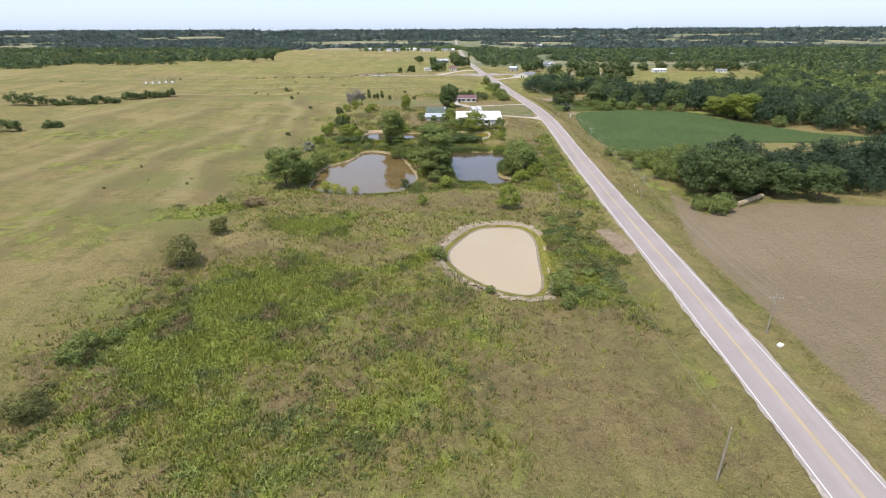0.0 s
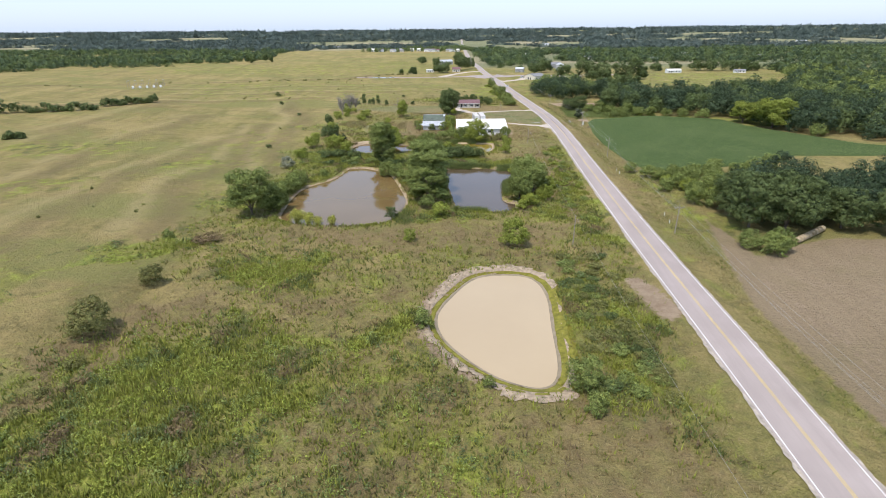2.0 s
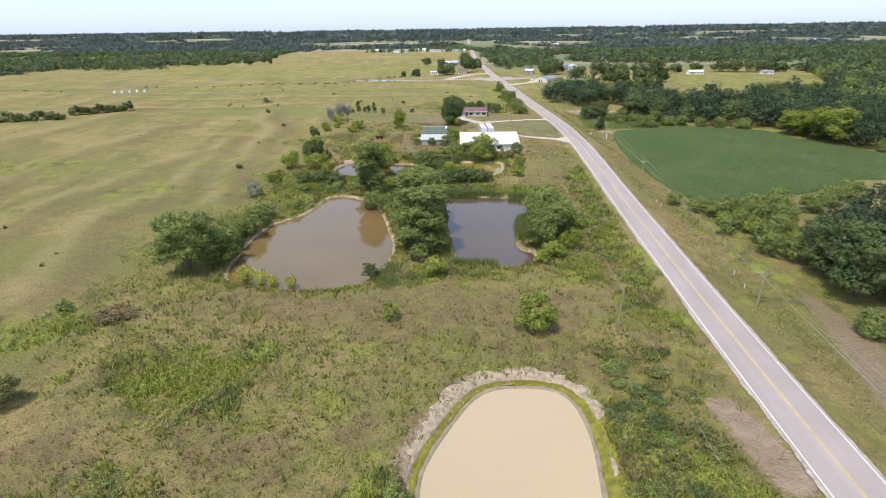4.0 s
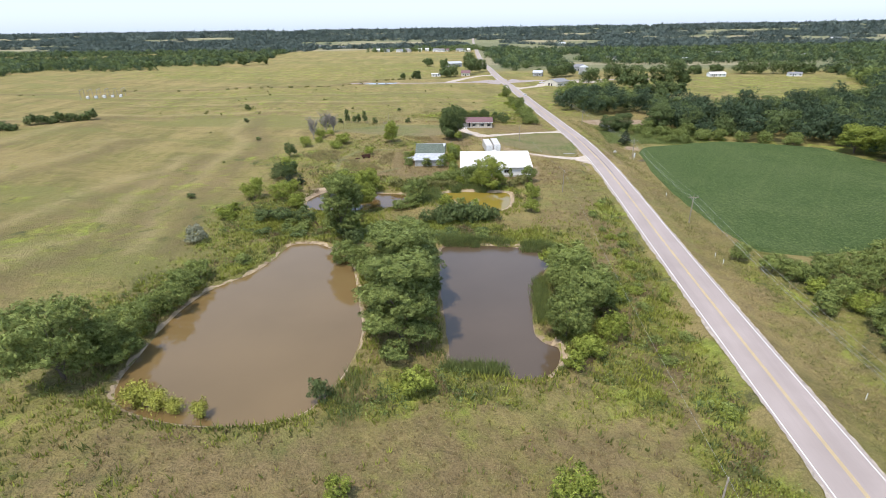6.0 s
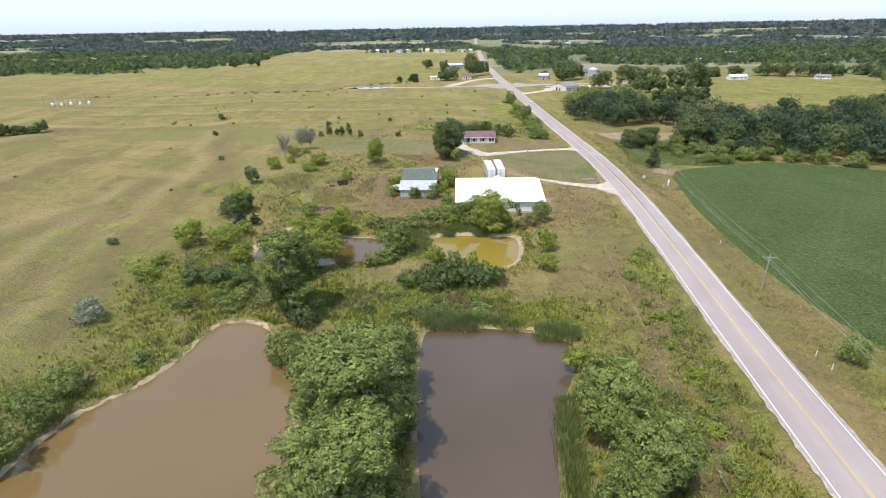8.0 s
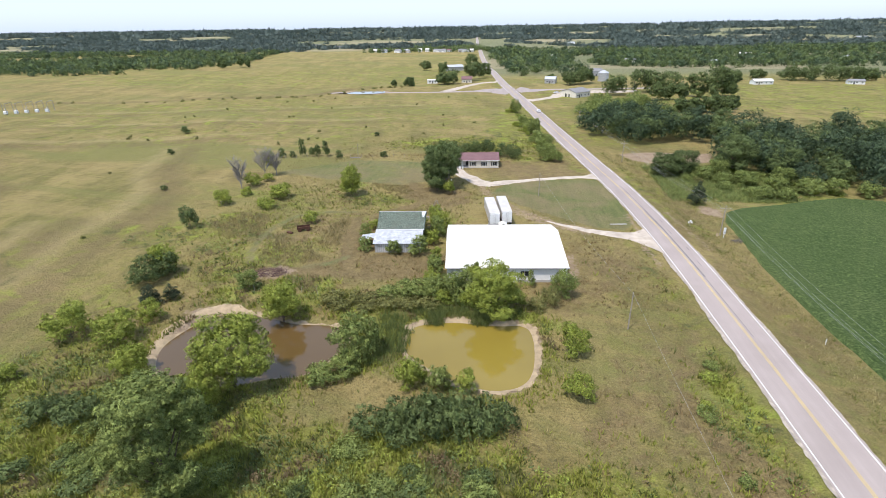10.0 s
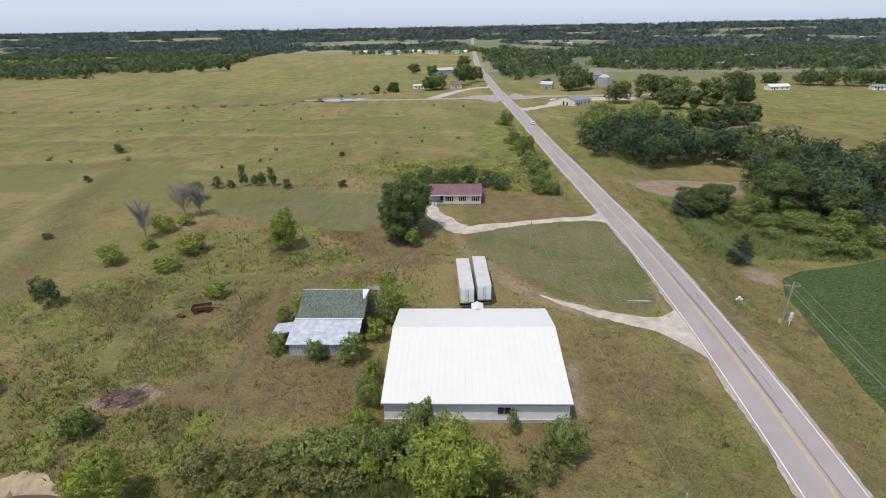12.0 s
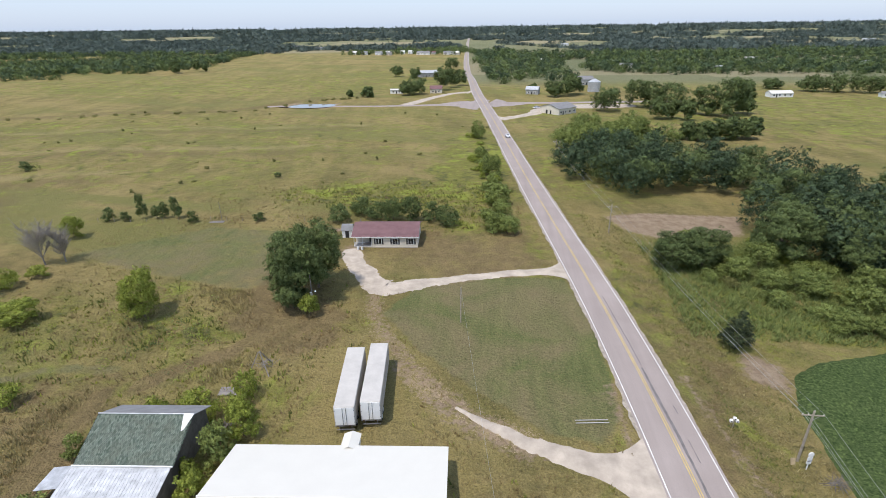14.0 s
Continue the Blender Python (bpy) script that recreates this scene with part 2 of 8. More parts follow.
def ground_material():
    m = Mat("grassland", 0.95, 0.0, 0.1)
    p = m.pos()
    big = m.noise(0.012, 4.0, 0.6)
    mid = m.noise(0.07, 5.0, 0.6, dist=0.6)
    sml = m.noise(0.45, 5.0, 0.62)
    tuft = m.noise(2.3, 4.0, 0.65)
    fine = m.noise(5.5, 3.0, 0.65)
    swath = m.noise(0.10, 5.0, 0.62, m.scaled(m.turned(p, -14, (1.0, 1.0, 1.0)), (1.0, 0.4, 1.0)), 1.2)
    # dry pasture
    c = m.mix(m.ramp(mid, 0.35, 0.68), (0.212, 0.170, 0.050), (0.330, 0.264, 0.092))
    c = m.mix(m.ramp(big, 0.42, 0.62), c, (0.208, 0.200, 0.044))
    c = m.mix(m.ramp(swath, 0.48, 0.66, 0.0, 0.6), c, (0.330, 0.258, 0.090))
    c = m.mix(m.ramp(swath, 0.47, 0.34, 0.0, 0.55), c, (0.152, 0.126, 0.040))
    # tangled streaks of tall and lodged grass
    lodged = m.noise(0.34, 5.0, 0.66, m.turned(p, -24, (0.7, 1.0, 1.0)), 1.2)
    drawn = m.scaled(m.turned(p, -11, (1.0, 1.0, 1.0)), (1.0, 0.16, 1.0))
    ridge = m.noise(0.055, 6.0, 0.66, drawn, 0.5)
    c = m.mix(m.ramp(ridge, 0.5, 0.66, 0.0, 0.75), c, (0.366, 0.290, 0.106))
    c = m.mix(m.ramp(ridge, 0.48, 0.36, 0.0, 0.75), c, (0.150, 0.136, 0.036))
    c = m.mix(m.ramp(lodged, 0.5, 0.68, 0.0, 0.5), c, (0.366, 0.290, 0.106))
    c = m.mix(m.ramp(lodged, 0.47, 0.33, 0.0, 0.55), c, (0.116, 0.104, 0.030))
    # green and tan bands that run with the swells, imitating their relief shading in colour
    band = m.noise(0.028, 6.0, 0.62, m.scaled(m.turned(p, 12, (1.0, 1.0, 1.0)), (0.22, 1.0, 1.0)), 0.8)
    c = m.mix(m.ramp(band, 0.51, 0.60, 0.0, 0.75), c, (0.192, 0.200, 0.048))
    c = m.mix(m.ramp(band, 0.46, 0.37, 0.0, 0.5), c, (0.352, 0.276, 0.104))
    ragged = m.noise(0.2, 5.0, 0.65)
    # crest and hollow tint stands in for slope shading as well as growth
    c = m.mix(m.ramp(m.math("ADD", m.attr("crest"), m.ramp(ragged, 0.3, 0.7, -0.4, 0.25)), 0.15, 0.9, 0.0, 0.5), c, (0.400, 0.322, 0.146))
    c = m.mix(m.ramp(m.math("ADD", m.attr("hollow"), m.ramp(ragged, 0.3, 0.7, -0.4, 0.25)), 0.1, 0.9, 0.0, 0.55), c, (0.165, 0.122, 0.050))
    # green growth in stands of its own kind
    green = m.mix(m.ramp(sml, 0.3, 0.7), (0.138, 0.148, 0.024), (0.268, 0.274, 0.044))
    stand = m.noise(0.085, 4.0, 0.62, dist=1.4)
    green = m.mix(m.ramp(stand, 0.53, 0.60), green, m.mix(m.ramp(sml, 0.35, 0.65), (0.200, 0.250, 0.028), (0.330, 0.380, 0.050)))
    green = m.mix(m.ramp(stand, 0.46, 0.40), green, m.mix(m.ramp(sml, 0.35, 0.65), (0.078, 0.090, 0.020), (0.150, 0.160, 0.034)))
    lush = m.math("ADD", m.attr("lush"), m.ramp(m.noise(0.13, 4.0, 0.6, dist=0.8), 0.32, 0.68, -0.5, 0.33))
    c = m.mix(m.ramp(lush, 0.12, 0.62), c, green)
    # rusty dead weeds
    rust = m.math("ADD", m.attr("rust"), m.ramp(m.noise(0.3, 5.0, 0.65), 0.3, 0.7, -0.45, 0.3))
    c = m.mix(m.ramp(rust, 0.05, 0.6, 0.0, 0.85), c, m.mix(m.ramp(sml, 0.35, 0.65), (0.155, 0.112, 0.045), (0.255, 0.186, 0.080)))
    # mown lawn
    mow = m.noise(0.8, 3.0, 0.5, m.turned(p, 15, (1.0, 0.12, 1.0)))
    lawn = m.mix(m.ramp(mow, 0.35, 0.65), (0.122, 0.152, 0.040), (0.172, 0.196, 0.058))
    lawn = m.mix(m.ramp(mid, 0.38, 0.62, 0.0, 0.75), lawn, (0.262, 0.206, 0.104))
    c = m.mix(m.ramp(m.math("ADD", m.attr("lawn"), m.ramp(sml, 0.3, 0.7, -0.2, 0.2)), 0.35, 0.65), c, lawn)
    # harvested field
    drill = m.noise(0.5, 4.0, 0.6, m.turned(p, -28, (1.0, 0.1, 1.0)))
    stub = m.mix(m.ramp(drill, 0.3, 0.7), (0.288, 0.214, 0.126), (0.330, 0.250, 0.150))
    stub = m.mix(m.ramp(m.noise(0.03, 5.0, 0.65, dist=1.0), 0.42, 0.62, 0.0, 0.7), stub, (0.255, 0.196, 0.108))
    stub = m.mix(m.ramp(mid, 0.5, 0.7, 0.0, 0.35), stub, (0.218, 0.186, 0.073))
    c = m.mix(m.ramp(m.math("ADD", m.attr("stubble"), m.ramp(sml, 0.3, 0.7, -0.25, 0.25)), 0.35, 0.65), c, stub)
    # far crop fields: hay, pasture and stubble in squarish parcels, colours greyed to suggest haze
    vor = m.t.nodes.new("ShaderNodeTexVoronoi")
    vor.inputs["Scale"].default_value = 1.0
    vor.distance = "CHEBYCHEV"
    m.t.links.new(m.scaled(p, (0.005, 0.006, 0.000)), vor.inputs["Vector"])
    sep = m.t.nodes.new("ShaderNodeSeparateColor")
    m.t.links.new(vor.outputs["Color"], sep.inputs[0])
    parcel = m.mix(m.ramp(sep.outputs[0], 0.35, 0.75), (0.165, 0.190, 0.100), (0.300, 0.275, 0.170))
    parcel = m.mix(m.ramp(sep.outputs[1], 0.6, 0.8), parcel, (0.135, 0.168, 0.085))
    c = m.mix(m.ramp(m.attr("parcel"), 0.0, 1.0, 0.0, 0.85), c, parcel)
    # clumps and seed heads; small shadows between stems are painted in as dark mixes
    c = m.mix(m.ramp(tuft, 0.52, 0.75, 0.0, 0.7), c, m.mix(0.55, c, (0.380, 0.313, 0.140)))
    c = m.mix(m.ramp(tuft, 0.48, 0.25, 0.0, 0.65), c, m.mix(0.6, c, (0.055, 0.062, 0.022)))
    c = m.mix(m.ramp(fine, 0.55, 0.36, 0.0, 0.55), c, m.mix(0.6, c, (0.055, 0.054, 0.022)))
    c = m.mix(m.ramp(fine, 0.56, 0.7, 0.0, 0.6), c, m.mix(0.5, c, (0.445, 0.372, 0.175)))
    # bare clay and gravel
    clay = m.mix(m.ramp(sml, 0.3, 0.7), (0.262, 0.190, 0.116), (0.415, 0.325, 0.215))
    clay = m.mix(m.ramp(fine, 0.4, 0.75, 0.0, 0.4), clay, (0.20, 0.14, 0.09))
    bare = m.math("ADD", m.attr("bare"), m.ramp(m.noise(1.1, 4.0, 0.65), 0.3, 0.7, -0.28, 0.28))
    c = m.mix(m.ramp(bare, 0.35, 0.65), c, clay)
    # yellow-green slime along the pale pond
    slime = m.math("ADD", m.attr("slime"), m.ramp(m.noise(1.3, 3.0), 0.3, 0.7, -0.2, 0.2))
    c = m.mix(m.ramp(slime, 0.4, 0.6), c, m.mix(m.ramp(sml, 0.3, 0.7), (0.155, 0.150, 0.012), (0.230, 0.215, 0.020)))
    c = m.mix(0.06, c, (0.29, 0.19, 0.28))
    m.set("Base Color", c)
    mound = m.math("MULTIPLY", m.noise(0.75, 3.0, 0.6), 0.9)
    h = m.math("ADD", mound, m.math("ADD", m.math("MULTIPLY", tuft, 0.7), m.math("MULTIPLY", fine, 0.3)))
    m.bump(h, 1.0, 1.0)
    return m.m


GROUND = ground_material()


def asphalt_material():
    m = Mat("old_asphalt", 0.85, 0.0, 0.3)
    p = m.pos()
    big = m.noise(0.12, 4.0, 0.6)
    lane = m.noise(0.5, 4.0, 0.6, m.turned(p, 4, (1.0, 0.03, 1.0)))
    fine = m.noise(14.0, 2.0)
    c = m.mix(m.ramp(big, 0.3, 0.7), (0.305, 0.256, 0.232), (0.368, 0.312, 0.286))
    c = m.mix(m.ramp(lane, 0.4, 0.7, 0.0, 0.5), c, (0.242, 0.202, 0.186))
    c = m.mix(m.ramp(fine, 0.3, 0.7, 0.0, 0.3), c, (0.13, 0.12, 0.12))
    m.set("Base Color", c)
    m.bump(fine, 0.2, 0.01)
    return m.m


ASPHALT = asphalt_material()
TAR = plain("tar_patch", (0.175, 0.158, 0.155), 0.75, var=0.3, scale=1.0, fine=12, bump=0.05)
GRAVEL = plain("pale_gravel", (0.46, 0.395, 0.325), 0.95, var=0.3, scale=0.5, fine=16, bump=0.5)


SHOULDER = plain("shoulder_gravel", (0.40, 0.35, 0.29), 0.95, var=0.6, scale=1.3, fine=5, bump=0.3)


# ---- building helpers ----
def finish(name, bm, material, parent=None, label="", smooth=False):
    me = bpy.data.meshes.new(name)
    bm.to_mesh(me)
    bm.free()
    for mt in material if isinstance(material, (list, tuple)) else [material]:
        me.materials.append(mt)
    if smooth:
        me.polygons.foreach_set("use_smooth", [True] * len(me.polygons))
    ob = new(name, me)
    if parent is not None:
        ob.parent = parent
    if label:
        tagged(ob, label)
    return ob


def part(name, bm, material, parent, label="", smooth=False):
    return finish(name, bm, material, parent, label, smooth)


def base(name, m, label, category, group="", kind=""):
    """An Empty at the foot of a thing."""
    ob = new(name)
    ob.matrix_world = m
    return tagged(ob, label, category, group, kind)


def box(x0, y0, z0, x1, y1, z1, bevel=0.0, bm=None):
    bm = bm or bmesh.new()
    vs = bmesh.ops.create_cube(bm, size=1.0)["verts"]
    for v in vs:
        v.co = ((x0 + x1) / 2 + v.co.x * (x1 - x0), (y0 + y1) / 2 + v.co.y * (y1 - y0), (z0 + z1) / 2 + v.co.z * (z1 - z0))
    if bevel:
        es = list({e for v in vs for e in v.link_edges})
        bmesh.ops.bevel(bm, geom=es, offset=bevel, segments=1, affect="EDGES")
    return bm


def rod(a, b, r0, r1=None, seg=8, bm=None):
    """A tapered round bar from a to b."""
    bm = bm or bmesh.new()
    a, b = Vector(a), Vector(b)
    d = b - a
    m = Matrix.Translation((a + b) / 2) @ d.to_track_quat("Z", "Y").to_matrix().to_4x4()
    bmesh.ops.create_cone(bm, cap_ends=True, segments=seg, radius1=r0, radius2=r0 if r1 is None else r1, depth=d.length, matrix=m)
    return bm


def slab(quad, thick, bm=None):
    """A plate whose upper face is the given quad."""
    bm = bm or bmesh.new()
    q = [Vector(p) for p in quad]
    n = (q[1] - q[0]).cross(q[2] - q[0]).normalized() * thick
    top = [bm.verts.new(p) for p in q]
    low = [bm.verts.new(p - n) for p in q]
    bm.faces.new(top)
    bm.faces.new(low[::-1])
    k = len(q)
    for i in range(k):
        bm.faces.new((top[i], low[i], low[(i + 1) % k], top[(i + 1) % k]))
    bmesh.ops.recalc_face_normals(bm, faces=bm.faces[:])
    return bm


def prism(profile, x0, x1, bm=None):
    """A profile in y and z, drawn out along x."""
    bm = bm or bmesh.new()
    a = [bm.verts.new((x0, y, z)) for y, z in profile]
    b = [bm.verts.new((x1, y, z)) for y, z in profile]
    bm.faces.new(a[::-1])
    bm.faces.new(b)
    k = len(profile)
    for i in range(k):
        bm.faces.new((a[i], a[(i + 1) % k], b[(i + 1) % k], b[i]))
    bmesh.ops.recalc_face_normals(bm, faces=bm.faces[:])
    return bm


def mesh_from(name, verts, faces, material, smooth=False):
    me = bpy.data.meshes.new(name)
    verts = np.asarray(verts, np.float32)
    faces = np.asarray(faces, np.int32)
    k = faces.shape[1]
    me.vertices.add(len(verts))
    me.vertices.foreach_set("co", verts.ravel())
    me.loops.add(faces.size)
    me.loops.foreach_set("vertex_index", faces.ravel())
    me.polygons.add(len(faces))
    me.polygons.foreach_set("loop_start", np.arange(0, faces.size, k, dtype=np.int32))
    me.update(calc_edges=True)
    me.validate()
    if material:
        me.materials.append(material)
    if smooth:
        me.polygons.foreach_set("use_smooth", [True] * len(me.polygons))
    return me


# ---- the lie of the land ----
RY = [-400, 0, 50, 100, 150, 200, 250, 300, 340, 375, 400, 450, 500, 560, 600, 662, 760, 840, 1028, 1730, 4950]
RX = [47.0, 41.9, 41.3, 40.1, 38.1, 36.9, 36.1, 34.7, 30.9, 26.4, 23.1, 17.0, 11.2, 4.0, -1.2, -9.2, -18.8, -29, -44, -92, -290]


def smooth_line(xs, ys):
    """A gently curved line through the stations: y at x."""
    fine = np.arange(xs[0], xs[-1], 10.0)
    v = np.interp(fine, xs, ys)
    for _ in range(3):
        v[1:-1] = 0.25 * v[:-2] + 0.5 * v[1:-1] + 0.25 * v[2:]
    return fine, v


_RFY, _RFX = smooth_line(RY, RX)


def road_x(y):
    return np.interp(y, _RFY, _RFX)


def base_z(y):
    return np.interp(y, [0, 140, 170, 230, 262, 285, 320, 370, 450, 600], [-0.6, -0.8, -1.2, -1.2, -0.5, 0.2, 0.8, 1.0, 0.5, 0.0])


def road_z(y):
    k = np.clip((np.abs(y - 150) - 1300) / 3500, 0, 1)
    return 30 * k * k * (3 - 2 * k) + np.interp(y, [0, 150, 230, 285, 340, 420, 600], [0.0, -0.1, -0.2, 0.35, 0.9, 0.7, 0.1])


def rounded(ctrl, per=6):
    """A closed Catmull-Rom outline round a few corners."""
    c = np.array(ctrl, float)
    n = len(c)
    out = []
    for i in range(n):
        p0, p1, p2, p3 = c[i - 1], c[i], c[(i + 1) % n], c[(i + 2) % n]
        for s in np.linspace(0, 1, per, endpoint=False):
            out.append(0.5 * (2 * p1 + (p2 - p0) * s + (2 * p0 - 5 * p1 + 4 * p2 - p3) * s**2 + (3 * p1 - p0 - 3 * p2 + p3) * s**3))
    return np.array(out)


def signed(poly, x, y):
    """Distance to an outline, negative inside."""
    poly = np.asarray(poly, float)
    best = np.full(x.shape, 1e9)
    inside = np.zeros(x.shape, bool)
    for (ax, ay), (bx, by) in zip(poly, np.roll(poly, -1, 0)):
        dx, dy = bx - ax, by - ay
        t = np.clip(((x - ax) * dx + (y - ay) * dy) / (dx * dx + dy * dy + 1e-9), 0, 1)
        best = np.minimum(best, (x - ax - t * dx) ** 2 + (y - ay - t * dy) ** 2)
        cross = (ay > y) != (by > y)
        xi = ax + (y - ay) / (dy if abs(dy) > 1e-9 else 1e-9) * dx
        inside ^= cross & (x < xi)
    d = np.sqrt(best)
    return np.where(inside, -d, d)


def near_poly(poly, x, y, reach):
    """signed(), worked out only near the outline."""
    poly = np.asarray(poly, float)
    lo, hi = poly.min(0) - reach, poly.max(0) + reach
    k = (x > lo[0]) & (x < hi[0]) & (y > lo[1]) & (y < hi[1])
    out = np.full(x.shape, 1e3)
    out[k] = signed(poly, x[k], y[k])
    return out


# outline, water level, steepness of the bank, width of the bare rim
PONDS = {
    "clay_pond": (rounded([(-1.6, 130.3), (4, 132.4), (9.9, 131.2), (12.3, 124), (12.2, 112.5), (11.9, 100.5), (9.6, 96.2), (4.6, 97), (-0.4, 100.6), (-6.0, 107.5), (-7.9, 114.8), (-5.6, 122.8)]), -1.4, 0.16, 1.4),
    "large_pond": (rounded([(-50.5, 221), (-44, 220.6), (-35.2, 212.8), (-30.6, 202), (-26.8, 191), (-24.6, 184), (-24, 176), (-25, 168.5), (-27.5, 163), (-32.6, 160.4), (-39, 159.4), (-46, 159.6), (-54, 162), (-57.5, 166.5), (-59, 174), (-60.5, 185), (-59.5, 195.5), (-54.5, 204), (-52.4, 212), (-52.3, 218)]), -1.9, 0.5, 0.1),
    "narrow_pond": (rounded([(-15, 220.5), (-10.5, 222.3), (-4.7, 223.4), (3, 222.8), (9.2, 220.4), (10.2, 216), (8.4, 210), (6, 203), (5.2, 194), (5.3, 185), (8.6, 182.2), (8.5, 178), (6.5, 174.4), (3, 173.2), (-2, 173.8), (-7.5, 174.2), (-9, 179), (-11.2, 191), (-13.5, 204)]), -1.9, 0.6, 0.0),
    "yellow_pond": (rounded([(-18.2, 261.9), (-12, 263.6), (-5, 263.2), (0, 263.4), (1.5, 259.5), (1.2, 251.5), (-0.8, 247.4), (-5, 246), (-10, 247.4), (-15, 250.5), (-18.6, 253.8), (-19.3, 258)]), -1.0, 0.3, 0.5),
    "brown_pond": (rounded([(-56.5, 261.4), (-51.5, 263.3), (-46, 262.6), (-40, 261.1), (-33, 260.9), (-29.2, 258), (-30, 252.5), (-33, 247.4), (-38.2, 245.8), (-43, 243.6), (-48, 243.3), (-54, 244.4), (-57.8, 248), (-59.3, 253.5)]), -1.3, 0.4, 0.1),
    "stock_pond": (rounded([(-124, 584), (-98, 588), (-101, 600), (-108, 607), (-126, 602), (-131, 592)]), -0.4, 0.3, 1.5),
}
LAWNS = [
    [(-8, 334), (-2, 347), (14, 350), (25, 350.5), (28.5, 330), (28.2, 312), (25.5, 307), (18, 308.5), (9, 315.5), (0, 324)],
    [(-7, 368.5), (7, 376), (20, 368), (22.5, 360), (14, 353.5), (-4, 348), (-13, 348.5), (-17, 356)],
    [(-60, 372), (-30, 370), (-27, 345), (-37, 340), (-62, 345), (-84, 352)],
]
STUBBLE = [
    [(59, 172), (49.5, 121), (51.5, 94), (53, 62), (54, -200), (400, -200), (400, 150), (116, 156), (84, 158), (72, 152), (61, 144)],
]
BARE = [
    [(9.8, 280), (11.6, 280), (11.4, 292), (9.8, 292)],
    [(39, 390), (50, 393), (74, 392), (70, 379), (53, 373), (43, 380)],
    [(29.4, 130.6), (31, 130.8), (33.6, 119.5), (33.2, 115), (31.4, 116.6), (29.8, 123)],
    [(-58, 276), (-50, 275.5), (-46.5, 279.5), (-51, 281.5)],
    [(-62, 262), (-57, 264.4), (-51, 265.4), (-57, 260.4)],
    [(-33, 371), (-27, 371), (-25, 373), (-31, 374)],
    [(47.6, 323), (52.6, 319.5), (54.2, 326), (50, 330)],
]
# middle, half-lengths, turn, weight
LUSH = [
    (-30, 229, 44, 7, 0, 0.95), (-6, 229, 18, 6, 0, 0.95), (-66, 226, 10, 8, 0, 0.7),
    (-13, 266.6, 14, 4, 0, 0.8), (-24, 257, 5, 9, 0, 0.9), (-42, 267.5, 12, 3, 0, 0.4),
    (-28, 76, 34, 30, 0, 0.6), (-48, 84, 20, 26, 0, 0.72),
    (-26, 58, 24, 14, 0, 0.5), (120, 320, 40, 12, 0, 0.5), (100, 334, 24, 8, 0, 0.7),
    (-45, 94, 16, 10, 10, 0.9), (-47, 62, 14, 10, 0, 0.8), (-58, 70, 9, 9, 0, 0.7), (-52, 106, 10, 6, 0, 0.5), (-40, 124, 9, 7, 0, 0.7),
    (-22, 72, 14, 8, 0, 0.45), (-84, 139, 12, 6, 0, 0.95), (-112, 222, 14, 6, 0, 0.6), (-150, 190, 22, 10, 0, 0.5), (-190, 250, 40, 12, 0, 0.5), (-120, 120, 30, 20, 0, 0.4), (-46, 135, 10, 5, 0, 0.6), (-30, 55, 10, 8, 0, 0.6),
    (-15, 109, 5, 4, 0, 0.8), (-55, 99, 10, 6, 0, 0.7), (-24, 138, 8, 4, 0, 0.35), (-48, 156, 16, 5, 0, 0.35), (-78, 178, 12, 14, 0, 0.45),
    (-70, 194, 8, 12, 0, 0.7), (18, 180, 8, 16, 0, 0.8), (24, 196, 7, 20, 0, 0.8), (26, 226, 5, 24, 0, 0.6), (-62, 214, 10, 10, 0, 0.5), (22, 112, 7, 18, 0, 0.7),
    (-55, 236, 24, 8, 0, 0.8), (-18, 232, 20, 7, 0, 0.7), (-70, 243, 14, 8, 0, 0.6), (-18, 403, 30, 14, 0, 0.85), (2, 440, 14, 60, 0, 0.75),
    (-42, 324, 12, 6, 0, 0.45), (-84, 405, 20, 12, 0, 0.3), (-72, 305, 12, 6, 0, 0.5), (-93, 296, 16, 8, 0, 0.4), (6, 334, 9, 8, 0, 0.3), (-12, 168, 10, 7, 0, 0.7),
    (220, 560, 130, 90, 0, 0.5), (60, 560, 50, 60, 0, 0.4), (38, 460, 20, 60, 0, 0.4), (-150, 480, 140, 80, 0, 0.3), (-220, 720, 250, 90, 0, 0.4), (150, 800, 400, 120, 0, 0.35), (60, 350, 30, 22, 0, 0.6),
    (-40, 80, 34, 34, 0, 0.42), (-24, 128, 34, 24, 0, 0.32), (-60, 150, 22, 20, 0, 0.36), (10, 120, 20, 40, 0, 0.36), (-48, 316, 34, 26, 0, 0.3), (-60, 244, 28, 14, 0, 0.4), (14, 200, 14, 36, 0, 0.5), (-100, 250, 30, 50, 0, 0.25),
    (-47, 128, 8, 5, 0, 0.9), (-40, 76, 12, 10, 0, 0.95), (-30, 92, 9, 5, 0, 0.9), (31, 200, 3.2, 70, 0, 0.62), (28, 170, 4, 24, 0, 0.6), (24, 105, 5, 20, 0, 0.8), (56, 165, 8, 12, 0, 0.6),
    (58, 200, 10, 22, 0, 0.7), (62, 345, 18, 14, 0, 0.8), (-62, 288, 16, 12, 0, 0.5), (-45, 269, 22, 6, 0, 0.5), (-76, 300, 14, 10, 0, 0.45), (-36, 272, 16, 3, 0, 0.45),
]
